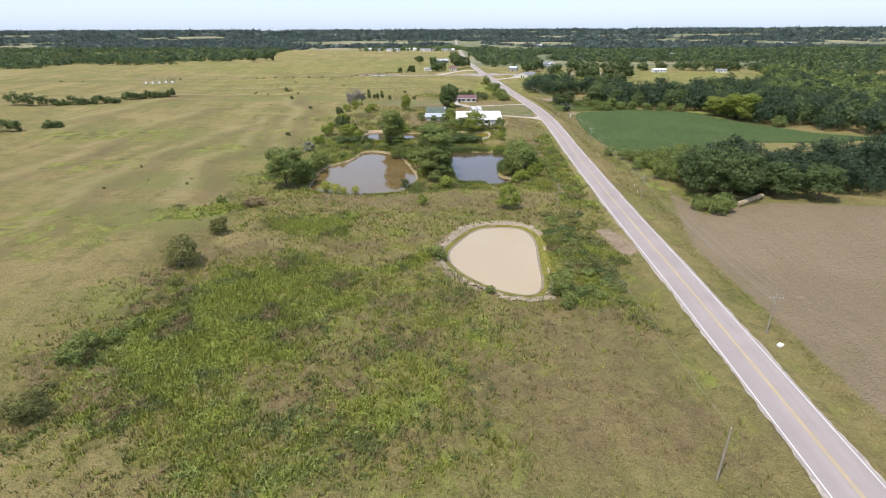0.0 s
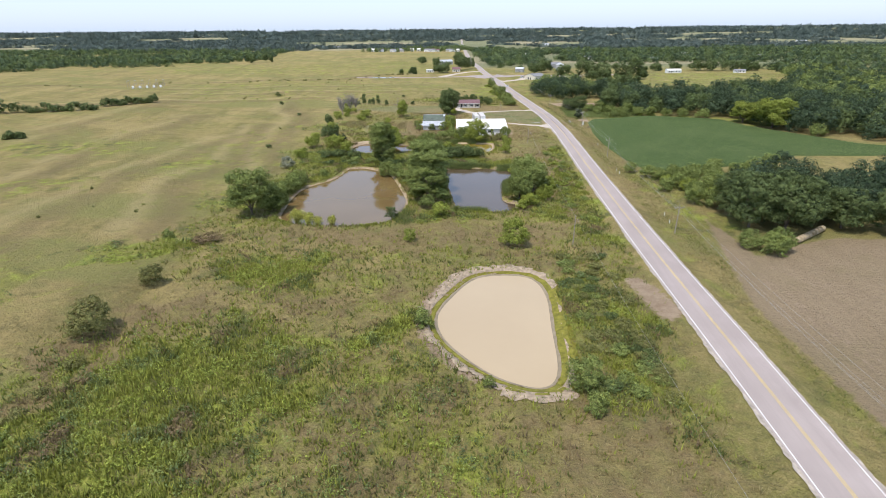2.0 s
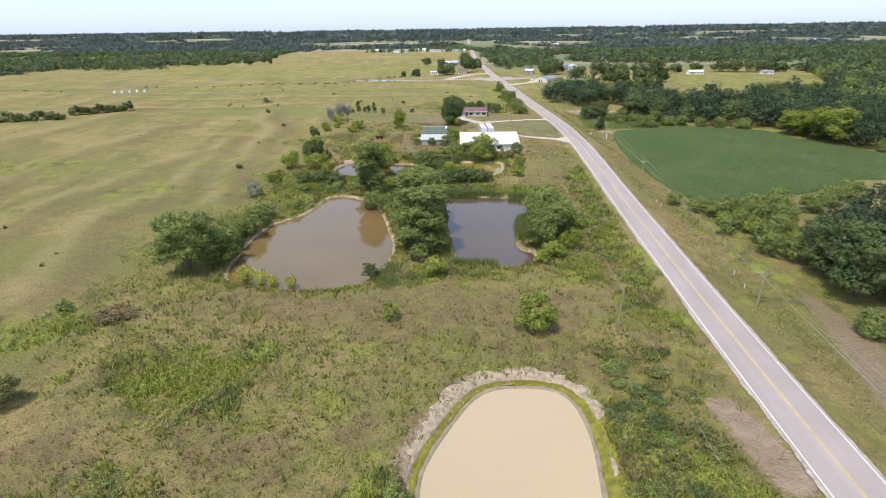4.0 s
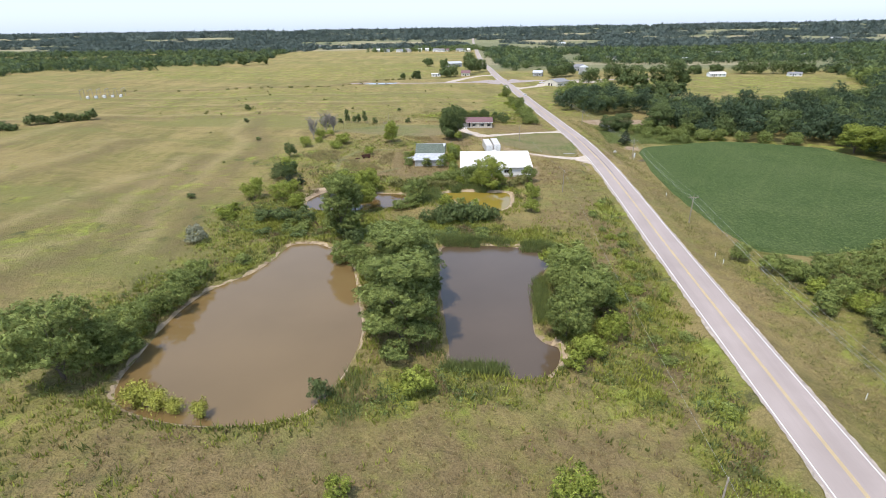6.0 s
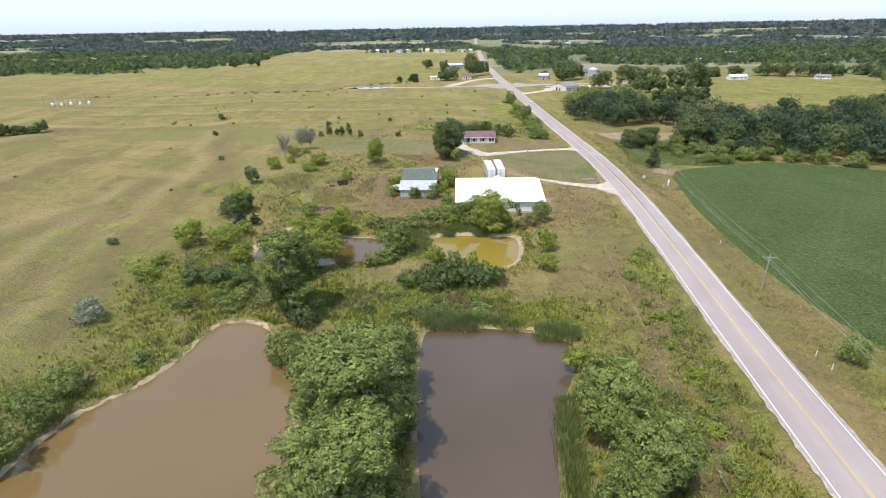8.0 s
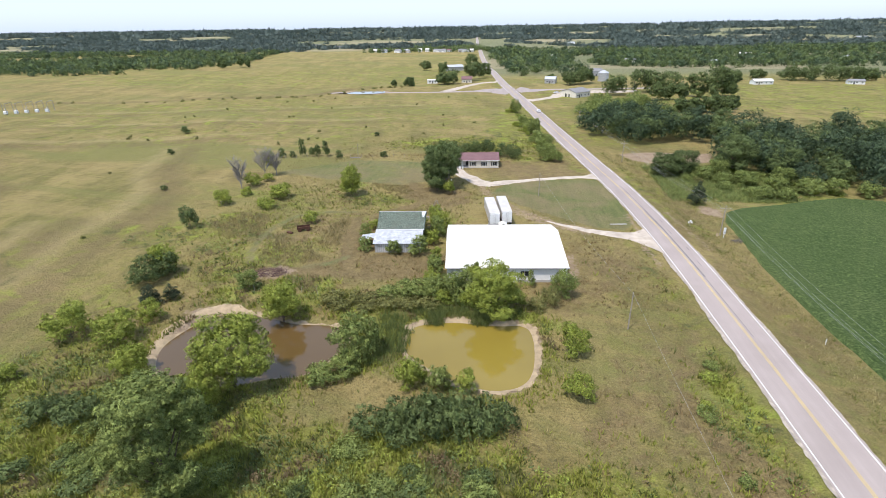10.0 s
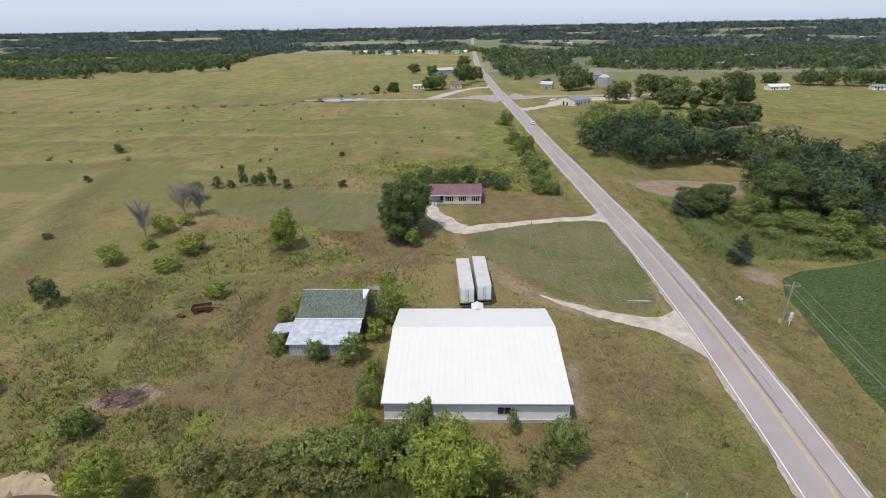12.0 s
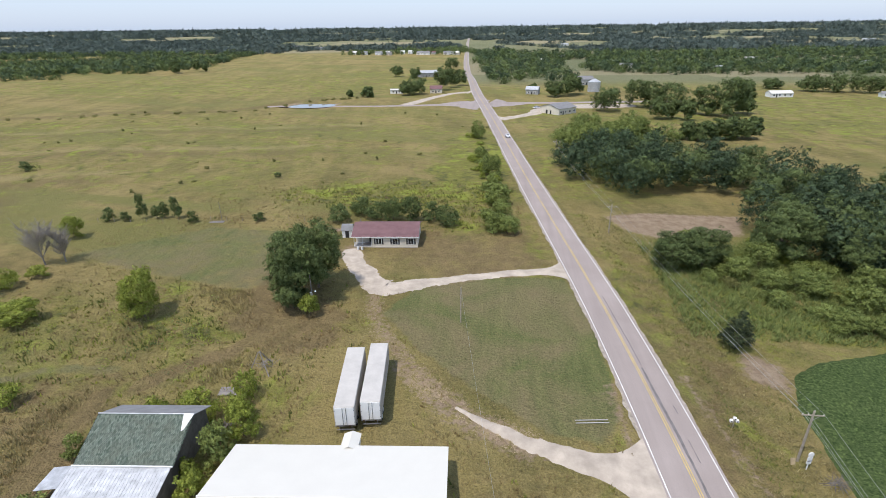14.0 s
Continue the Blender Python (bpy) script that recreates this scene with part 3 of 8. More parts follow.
RUST = [
    (-20, 69, 8, 3.5, 0, 0.5), (-6, 77, 9, 4, 0, 0.45), (-31, 62, 7, 3, 0, 0.4), (-12, 92, 8, 3, 0, 0.4),
    (14, 74, 14, 24, 0, 0.42),
    (-22, 151, 34, 7, 0, 0.55), (6, 155, 16, 9, 0, 0.5),
    (4, 362, 18, 11, 0, 0.62),
    (-34, 294, 9, 8, 0, 0.7), (-24, 288, 10, 5, 0, 0.7), (-58, 298, 10, 5, 0, 0.4), (-37, 282, 14, 6, 0, 0.45), (-24, 332, 7, 9, 0, 0.9), (-31, 339, 5, 5, 0, 0.6),
    (13, 282, 8, 14, 0, 0.5), (26.5, 342, 2.5, 9, 0, 0.7), (-43, 302, 10, 8, 0, 0.5), (-60, 112, 10, 6, 0, 0.55), (-58, 64, 5, 4, 0, 0.7), (-24, 79, 12, 5, 0, 0.45),
    (-65.5, 80, 2.4, 30, 0, 0.6), (-60, 101, 8, 5, 0, 0.7), (20, 60, 10, 9, 0, 0.5), (24, 225, 2.4, 30, 0, 0.8), (22, 180, 2.2, 20, 0, 0.7), (-34, 118, 10, 4, 0, 0.5), (12, 66, 9, 6, 0, 0.5), (-14, 118, 8, 5, 0, 0.4), (-28, 64, 8, 4, 0, 0.5),
    (-2, 73, 9, 4, 0, 0.45), (7, 140, 14, 5, 0, 0.45), (-15, 87, 16, 4, 0, 0.35), (42, 300, 5, 60, 0, 0.35), (18, 240, 8, 20, 0, 0.4), (44, 230, 4, 60, 0, 0.3),
]


# worn tracks through the yard, and stands of tall dry grass
MOWN_TRACKS = [[(-58.7, 283), (-60.6, 286.6), (-61.7, 291.7), (-62.1, 297.2), (-61.6, 303.1), (-59.2, 310.5), (-53.7, 313.9), (-44.3, 314.7)], [(-46, 281), (-40, 283.6), (-38, 287)]]
RUST_TRACKS = [[(-42, 309.1), (-40.4, 297), (-38.2, 287.6), (-35.2, 279.6)], [(-48.7, 279.5), (-41.5, 279), (-34.8, 278.8), (-29.1, 278.2)], [(-38, 311), (-36.6, 313.8), (-32.8, 317.5), (-28.8, 320.3), (-26.6, 326.4)], [(-33.9, 345.1), (-31.1, 336.2), (-27.3, 331.2), (-22.8, 328.5), (-18.4, 329.5), (-15.3, 332.3)]]
RUST_YARD = [[(-35.6, 287.9), (-20.4, 289.2), (-18.4, 279.2), (-27.8, 277.6), (-32.9, 279.3)]]
TALL_GRASS = [
    [(-56.9, 283.1), (-59.2, 291.9), (-57.2, 296.3), (-50.9, 291.5), (-45.2, 288.5), (-43.5, 284.4), (-48.8, 282.4)],
    [(-45.6, 290.4), (-41.8, 293), (-43.5, 303.3), (-43.7, 310.7), (-47.5, 306), (-48.3, 299)],
    [(-47.3, 342.4), (-38.3, 350.1), (-32, 334), (-35.4, 331.8), (-41.7, 335.2)],
    [(-64, 300), (-66, 310), (-74, 312), (-78, 302), (-70, 294)],
    [(-30, 312), (-24, 314), (-23, 322), (-30, 318)],
]


# long low swells of the west pasture, by colour only: pale dry crests, darker growth and shade beside
CRESTS = [[(-121, 90), (-122, 118), (-126, 135), (-135, 166), (-136, 188), (-136, 256), (-131, 275)], [(-96, 150), (-108, 190), (-112, 230), (-126, 300)], [(-92, 215), (-104, 260), (-118, 330), (-150, 390)], [(-170, 160), (-180, 240), (-176, 330)], [(-120, 420), (-200, 400), (-300, 380)], [(-60, 470), (-150, 455), (-260, 440)], [(-60, 520), (-150, 510), (-280, 480)], [(-220, 250), (-240, 330), (-230, 380)]]
CREEK = [(-600, 490), (-420, 508), (-334, 522), (-272, 536), (-204, 554), (-158, 570), (-140, 590), (-132, 606)]


# worn, stony wheel tracks, and the loose gravel beside the drives
STONY = [([(30.8, 130.1), (32.2, 125.2), (33.7, 117.8)], 1.9, 0.95), ([(19, 305), (9, 310.4), (3, 316), (-1, 320.5), (-5, 326), (-9, 333), (-11, 340)], 1.5, 0.5), ([(16, 304.6), (7.5, 308.8), (2, 314.6), (-2, 319)], 1.6, 0.52), ([(26, 354), (14, 351.6), (3, 348), (-6, 344.6), (-10, 342.5)], 1.7, 0.55), ([(-10, 342.5), (-13.5, 347), (-17, 352), (-20, 357), (-21, 361)], 2.6, 0.6), ([(38.6, 322), (40.4, 311), (42.2, 298)], 0.9, 0.5), ([(52.5, 150), (55.5, 132), (58, 112), (60, 88), (62, 60)], 0.7, 0.42), ([(54.5, 150), (57.5, 132), (60, 112), (62, 88), (64, 60)], 0.7, 0.42), ([(60, 140), (66, 132), (74, 130), (86, 136), (100, 150)], 0.9, 0.4), ([(62, 136), (68, 128.5), (76, 126.5), (88, 132)], 0.9, 0.38), ([(28, 318), (28.6, 306), (27.6, 298), (29, 288)], 1.0, 0.5)]


def off_line(pts, x, y):
    """Distance from a broken line."""
    best = np.full(x.shape, 99.0)
    for (ax, ay), (bx, by) in zip(pts, pts[1:]):
        lx, ly = bx - ax, by - ay
        f = np.clip(((x - ax) * lx + (y - ay) * ly) / (lx * lx + ly * ly), 0, 1)
        best = np.minimum(best, np.hypot(x - ax - f * lx, y - ay - f * ly))
    return best


def patches(rows, x, y):
    """Uneven patches of growth: ellipses with ragged, wandering edges."""
    out = np.zeros(x.shape)
    wx = 3.2 * np.sin(y * 0.21 + 1.1 * np.sin(x * 0.13)) + 1.5 * np.sin(y * 0.63 + x * 0.31)
    wy = 2.6 * np.sin(x * 0.19 + 1.3 * np.sin(y * 0.17)) + 1.3 * np.sin(x * 0.71 - y * 0.27)
    x, y = x + wx, y + wy
    for cx, cy, rx, ry, turn, w in rows:
        d = ((x - cx) / rx) ** 2 + ((y - cy) / ry) ** 2
        out = np.maximum(out, w * np.clip(1.45 - 0.8 * d, 0, 1))
    return out


def swell(x, y):
    """Gentle swells of the pasture, fading out towards the road."""
    s = 0.55 * np.sin(x * 0.05 + y * 0.031 + 1.3) + 0.4 * np.sin(x * 0.023 - y * 0.045) + 0.25 * np.sin(x * 0.11 + y * 0.07)
    far = np.clip((-62 - x) / 60, 0, 1)
    return s * far


def land_z(x, y):
    z = base_z(y) + swell(x, y)
    # the country rises very slowly towards the horizon
    k = np.clip((np.hypot(x, y - 150) - 1300) / 3500, 0, 1)
    z = z + 30 * k * k * (3 - 2 * k)
    # a narrow gully in the pasture
    z = z - 1.0 * np.exp(-(((x + 62.3 - 0.8 * np.sin(y * 0.2)) / 1.7) ** 2)) * np.clip((108 - y) / 8, 0, 1)
    rd = np.abs(x - road_x(y))
    # the road stands on a low bank with a shallow ditch on either side
    east = np.clip((x - road_x(y) - 5) / 7, 0, 1)
    z = z - 1.0 * east * np.clip((y - 250) / 40, 0, 1) * np.clip((420 - y) / 40, 0, 1)
    ditch = np.where(x < road_x(y), 1 - np.exp(-(((y - 302) / 8) ** 2)) - np.exp(-(((y - 354) / 6) ** 2)), 1.0)
    k = np.clip((rd - 4.6) / 4.5, 0, 1)
    z = np.where(rd < 9.1, (road_z(y) - 0.10) * (1 - k) + z * k - 0.35 * np.sin(k * np.pi) * ditch, z)
    for poly, level, steep, rim in PONDS.values():
        s = near_poly(poly, x, y, 14)
        bank = level + np.where(s > 0, s * steep, np.maximum(s * 0.5, -1.3))
        z = np.where(s < 0, bank, np.where(s < 12, np.minimum(z, bank + np.clip(s - rim, 0, 50) * 0.25), z))
    return z


def ground_at(x, y):
    return float(land_z(np.array([float(x)]), np.array([float(y)]))[0])


def graded(lo, hi, near_lo, near_hi, step, grow):
    mid = list(np.arange(near_lo, near_hi + 1e-6, step))
    up, s, v = [], step, near_hi
    while v < hi:
        s *= grow
        v = min(hi, v + s)
        up.append(v)
    down, s, v = [], step, near_lo
    while v > lo:
        s *= grow
        v = max(lo, v - s)
        down.append(v)
    return np.array(down[::-1] + mid + up)


def make_ground():
    xs = graded(-4900, 4900, -88, 64, 1.2, 1.085)
    ys = graded(-400, 4950, 40, 385, 1.2, 1.05)
    gx, gy = np.meshgrid(xs, ys)
    x, y = gx.ravel(), gy.ravel()
    z = land_z(x, y)
    nx, ny = len(xs), len(ys)
    i = np.arange(nx * ny).reshape(ny, nx)
    faces = np.stack([i[:-1, :-1], i[:-1, 1:], i[1:, 1:], i[1:, :-1]], -1).reshape(-1, 4)
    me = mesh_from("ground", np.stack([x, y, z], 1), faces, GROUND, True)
    lush, rust = patches(LUSH, x, y), patches(RUST, x, y)
    rd = np.abs(x - road_x(y))
    lush = np.maximum(lush, np.where(y < 700, np.where(x > road_x(y), 0.2, 0.36) * np.clip(1.6 - np.abs(rd - 8.0) / 2.8, 0, 1), 0))
    bare, lawn, stub, slime = (np.zeros(x.shape) for _ in range(4))
    for name, (poly, level, steep, rim) in PONDS.items():
        s = near_poly(poly, x, y, 14)
        broken = 1.0 if name in ("clay_pond", "yellow_pond", "stock_pond") else np.clip(0.75 + 0.4 * np.sin(x * 0.23 + y * 0.31), 0.45, 1)
        bare = np.maximum(bare, np.clip(1.0 - (s - rim) / (0.9 if name in ("clay_pond", "yellow_pond", "stock_pond") else 0.5), 0, 1) * broken)
        if name == "brown_pond":
            bare = np.maximum(bare, np.clip(1.0 - (s - 0.9) / 1.0, 0, 1) * np.clip((-54 - x) / 3, 0, 1) * np.clip((y - 252) / 4, 0, 1))
        if name == "clay_pond":
            west = np.clip((4 - x) / 6, 0, 1)
            bare = np.maximum(bare, np.clip(1.0 - (s - 3.2) / 1.5, 0, 1) * west)
            slime = np.clip(1.2 - np.abs(s - 1.4) / 1.3, 0, 1) * np.where(x > 6, 1.0, 0.75 * (s < 1.9))
            slime = np.maximum(slime, np.where(x > 9, np.clip(1.3 - np.abs(s - 2.0) / 1.6, 0, 1), 0))
    for poly, full in ((LAWNS[0], 1.0), (LAWNS[2], 0.62)):
        lawn = np.maximum(lawn, full * np.clip(0.5 - near_poly(poly, x, y, 5) / 2, 0, 1))
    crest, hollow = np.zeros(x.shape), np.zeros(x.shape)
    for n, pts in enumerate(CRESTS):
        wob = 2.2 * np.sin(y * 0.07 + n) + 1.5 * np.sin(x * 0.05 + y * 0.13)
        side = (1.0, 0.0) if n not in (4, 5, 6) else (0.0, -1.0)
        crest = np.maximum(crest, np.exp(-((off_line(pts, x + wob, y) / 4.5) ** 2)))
        # dark band beside each crest: painted shade of the swell and denser growth
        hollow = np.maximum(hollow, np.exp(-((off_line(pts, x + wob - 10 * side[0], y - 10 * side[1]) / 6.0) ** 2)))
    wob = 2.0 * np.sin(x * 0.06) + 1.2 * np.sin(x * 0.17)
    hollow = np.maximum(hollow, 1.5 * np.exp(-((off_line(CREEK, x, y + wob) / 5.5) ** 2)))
    for pts in MOWN_TRACKS:
        lawn = np.maximum(lawn, 0.62 * np.clip(1.5 - off_line(pts, x, y) / 1.2, 0, 1))
    for pts in RUST_TRACKS:
        rust = np.maximum(rust, 0.95 * np.clip(1.6 - off_line(pts, x, y) / 1.3, 0, 1))
    for poly in RUST_YARD:
        rust = np.maximum(rust, 0.9 * np.clip(0.5 - near_poly(poly, x, y, 5) / 3, 0, 1))
    for poly in STUBBLE:
        stub = np.maximum(stub, np.clip(0.5 - near_poly(poly, x, y, 5) / 3, 0, 1))
    for poly in BARE:
        bare = np.maximum(bare, np.clip(0.5 - near_poly(poly, x, y, 5) / 3, 0, 1) * 0.9)
    for pts, half, full in STONY:
        bare = np.maximum(bare, full * np.clip(1.6 - off_line(pts, x, y) / half, 0, 1))
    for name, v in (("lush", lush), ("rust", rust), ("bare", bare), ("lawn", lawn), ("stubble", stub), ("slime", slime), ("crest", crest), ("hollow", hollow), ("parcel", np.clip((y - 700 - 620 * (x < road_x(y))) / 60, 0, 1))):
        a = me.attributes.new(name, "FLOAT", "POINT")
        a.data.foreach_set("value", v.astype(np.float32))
    ob = new("ground", me)
    return tagged(ob, "rough pasture of dry olive grass with green weedy patches", "ground", kind="structure")


make_ground()


def make_ponds():
    labels = {
        "clay_pond": ("shallow pond of opaque pale clay-coloured water", WATER_CREAM),
        "large_pond": ("large pond of brown silty water in the pasture", WATER_BROWN),
        "narrow_pond": ("long pond of dark brown water between trees", WATER_DARK),
        "yellow_pond": ("small pond of yellow-green water near the barn", WATER_YELLOW),
        "brown_pond": ("small brown pond with a bare clay rim", WATER_UMBER),
        "stock_pond": ("far stock pond of pale grey water", WATER_BLUE),
    }
    for name, (poly, level, steep, rim) in PONDS.items():
        c = poly.mean(0)
        bm = bmesh.new()
        ring = [bm.verts.new((c[0] + (px - c[0]) * 1.06, c[1] + (py - c[1]) * 1.06, level)) for px, py in poly]
        bm.faces.new(ring)
        tagged(finish("water", bm, labels[name][1]), labels[name][0], "pond", kind="structure")


make_ponds()


def shore(name, low, high, seed, wide=None, start=0.0, material=None, label="narrow pale sandy clay edge of a pond", lift=0.05):
    """A thin uneven strip of pale sandy clay along the waterline of a pond."""
    poly, level = PONDS[name][:2]
    n = len(poly) * 5
    f = np.arange(n) / 5
    k = f.astype(int)
    line = poly[k] + (poly[(k + 1) % len(poly)] - poly[k]) * (f - k)[:, None]
    tan = np.roll(line, -3, 0) - np.roll(line, 3, 0)
    tan /= np.linalg.norm(tan, axis=1)[:, None]
    out = np.stack([tan[:, 1], -tan[:, 0]], 1)
    if signed(poly, *(line[:1] + out[:1] * 0.5).T)[0] < 0:
        out = -out
    r = np.random.default_rng(seed)
    w = 0.5 + 0.3 * np.sin(f * 0.9 + seed) + 0.25 * np.sin(f * 2.3 + 2 * seed) + 0.1 * r.standard_normal(n)
    w = low + (high - low) * np.clip(w, 0, 1)
    if wide is not None:
        w = w + wide(line[:, 0], line[:, 1])
    if start:
        w = np.maximum(w, 0.02)
        line = line + out * start
    rows = [line - out * (0.1 if start else 0.9), line + out * np.minimum(0.1, w)[:, None], line + out * (w * 0.55)[:, None], line + out * w[:, None]]
    v = np.concatenate([np.c_[p, np.maximum(land_z(p[:, 0], p[:, 1]), level - 0.5) + dz] for p, dz in zip(rows, (-0.1, lift, lift + 0.02, lift - 0.03))])
    i = np.arange(n)
    faces = np.concatenate([np.stack([a * n + i, a * n + (i + 1) % n, (a + 1) * n + (i + 1) % n, (a + 1) * n + i], 1) for a in range(3)])
    tagged(new("shore", mesh_from("shore", v, faces, material or SHORE_CLAY, True)), label, "shore", kind="structure")


SHORE_CLAY = plain("shore_clay", (0.36, 0.278, 0.175), 0.95, var=0.35, scale=0.8, fine=6, bump=0.3)
BANK_STONES = plain("bank_stones", (0.345, 0.272, 0.190), 0.95, var=0.5, scale=1.3, fine=4, bump=0.4)
SHORE_MOSS = plain("shore_moss", (0.185, 0.172, 0.026), 0.95, var=0.5, scale=1.2, fine=5, bump=0.3)
WET_CLAY = plain("wet_clay", (0.235, 0.190, 0.125), 0.7, var=0.3, scale=0.8, fine=6, bump=0.2)
shore("clay_pond", 0.3, 0.7, 6, None, 0.0, WET_CLAY, "thin grey wet clay edge of the pale pond", 0.08)
shore("clay_pond", 0.5, 1.0, 7, lambda x, y: 1.3 * ((x > 11) | (y < 97)) - 0.5 * (y > 122) * (x < 8), 0.5, SHORE_MOSS, "yellow-green mossy strip round the pale pond", 0.13)
shore("clay_pond", -0.5, 0.7, 8, lambda x, y: np.where((x < 12) & (x > -7.5), 1.3, 0) + 1.3 * (y < 97) * (x < 14) + 0.8 * (y > 122) * (x < 9), 1.5, BANK_STONES, "pale stony bank round the pale pond", 0.16)
shore("large_pond", 0.05, 0.75, 3)
shore("narrow_pond", -0.8, 0.05, 5, lambda x, y: 0.75 * ((y > 222) & (x > -7) & (x < 4)) + 1.4 * ((x > 6) & (y < 183)))
shore("yellow_pond", 0.5, 1.3, 2)
shore("brown_pond", 0.1, 0.7, 4, lambda x, y: 1.6 * np.clip((-48 - x) / 6, 0, 1) * np.clip((y - 250) / 6, 0, 1) + 0.8 * np.clip((-50 - x) / 6, 0, 1))


# ---- road and drives ----
def ribbon(name, ys, left, right, lift, material, parent=None, zf=None, thick=0.0):
    """A strip along the road between two offsets from its middle line."""
    bm = bmesh.new()
    rows = []
    for y in ys:
        dx = float(road_x(y + 1) - road_x(y - 1)) / 2
        n = 1 / math.hypot(1, dx)
        rx = float(road_x(y))
        z = float(road_z(y)) + lift
        l, r = (left(y), right(y)) if callable(left) else (left, right)
        row = []
        for o, dz in ((l, -thick), (l, 0), (0.5 * (l + r), 0), (r, 0), (r, -thick)) if thick else ((l, 0), (r, 0)):
            crown = -0.012 * abs(o)
            row.append(bm.verts.new((rx + o * n, y - o * n * dx, z + dz + crown)))
        rows.append(row)
    for a, b in zip(rows, rows[1:]):
        for i in range(len(a) - 1):
            bm.faces.new((a[i], a[i + 1], b[i + 1], b[i]))
    return finish(name, bm, material, parent)


RYS = [float(v) for v in np.concatenate([np.arange(-380, 700, 4.0), np.arange(700, 1500, 20.0), np.arange(1500, 4900, 100.0)])]
road = tagged(ribbon("road", RYS, -3.7, 3.7, 0.06, ASPHALT, thick=0.5), "worn grey two-lane asphalt highway with pale wheel tracks", "road", kind="structure")


def edge_wobble(seed, lo, hi):
    """An offset that wanders at random between two bounds, with small nibbles."""
    return lambda y: lo + (hi - lo) * min(1.2, max(0.0, 0.5 + 0.55 * noise.noise((y * 0.11, seed * 7.3, 0.5)) + 0.4 * noise.noise((y * 0.83, seed * 3.1, 2.5))))


SYS = [float(v) for v in np.concatenate([np.arange(-60, 420, 0.5), np.arange(420, 700, 4.0)])]
for _n, (_a, _b) in enumerate(((-1, -1), (1, 1))):
    w = edge_wobble(_n, 3.72, 4.45 if _a < 0 else 4.2)
    if _a < 0:
        ribbon("gravel_shoulder", SYS, lambda y: -w(y), lambda y: -3.6, 0.035, SHOULDER, road)
    else:
        ribbon("gravel_shoulder", SYS, lambda y: 3.6, lambda y: w(y), 0.035, SHOULDER, road)
for _o in (-3.36, 3.36):
    ribbon("edge_line", RYS, _o - 0.07, _o + 0.07, 0.068, LINE_WHITE, road)
for _o in (-0.13, 0.13):
    ribbon("centre_line", RYS, _o - 0.05, _o + 0.05, 0.068, LINE_YELLOW, road)
for _n, (_y0, _y1, _o, _w) in enumerate(((283, 323, 0.72, 0.3), (262, 283, 0.66, 0.1), (323, 344, 0.8, 0.12), (288, 291, 1.9, 0.1), (296, 298, 2.3, 0.12), (305, 309, 1.7, 0.1), (313, 315, 2.2, 0.1))):
    w = edge_wobble(20 + _n, 0.2, 1.0)
    ribbon("tar_patch", [float(v) for v in np.arange(_y0, _y1, 0.5)], lambda y: _o - _w * w(y), lambda y: _o + _w * w(y + 7), 0.072, TAR, road)


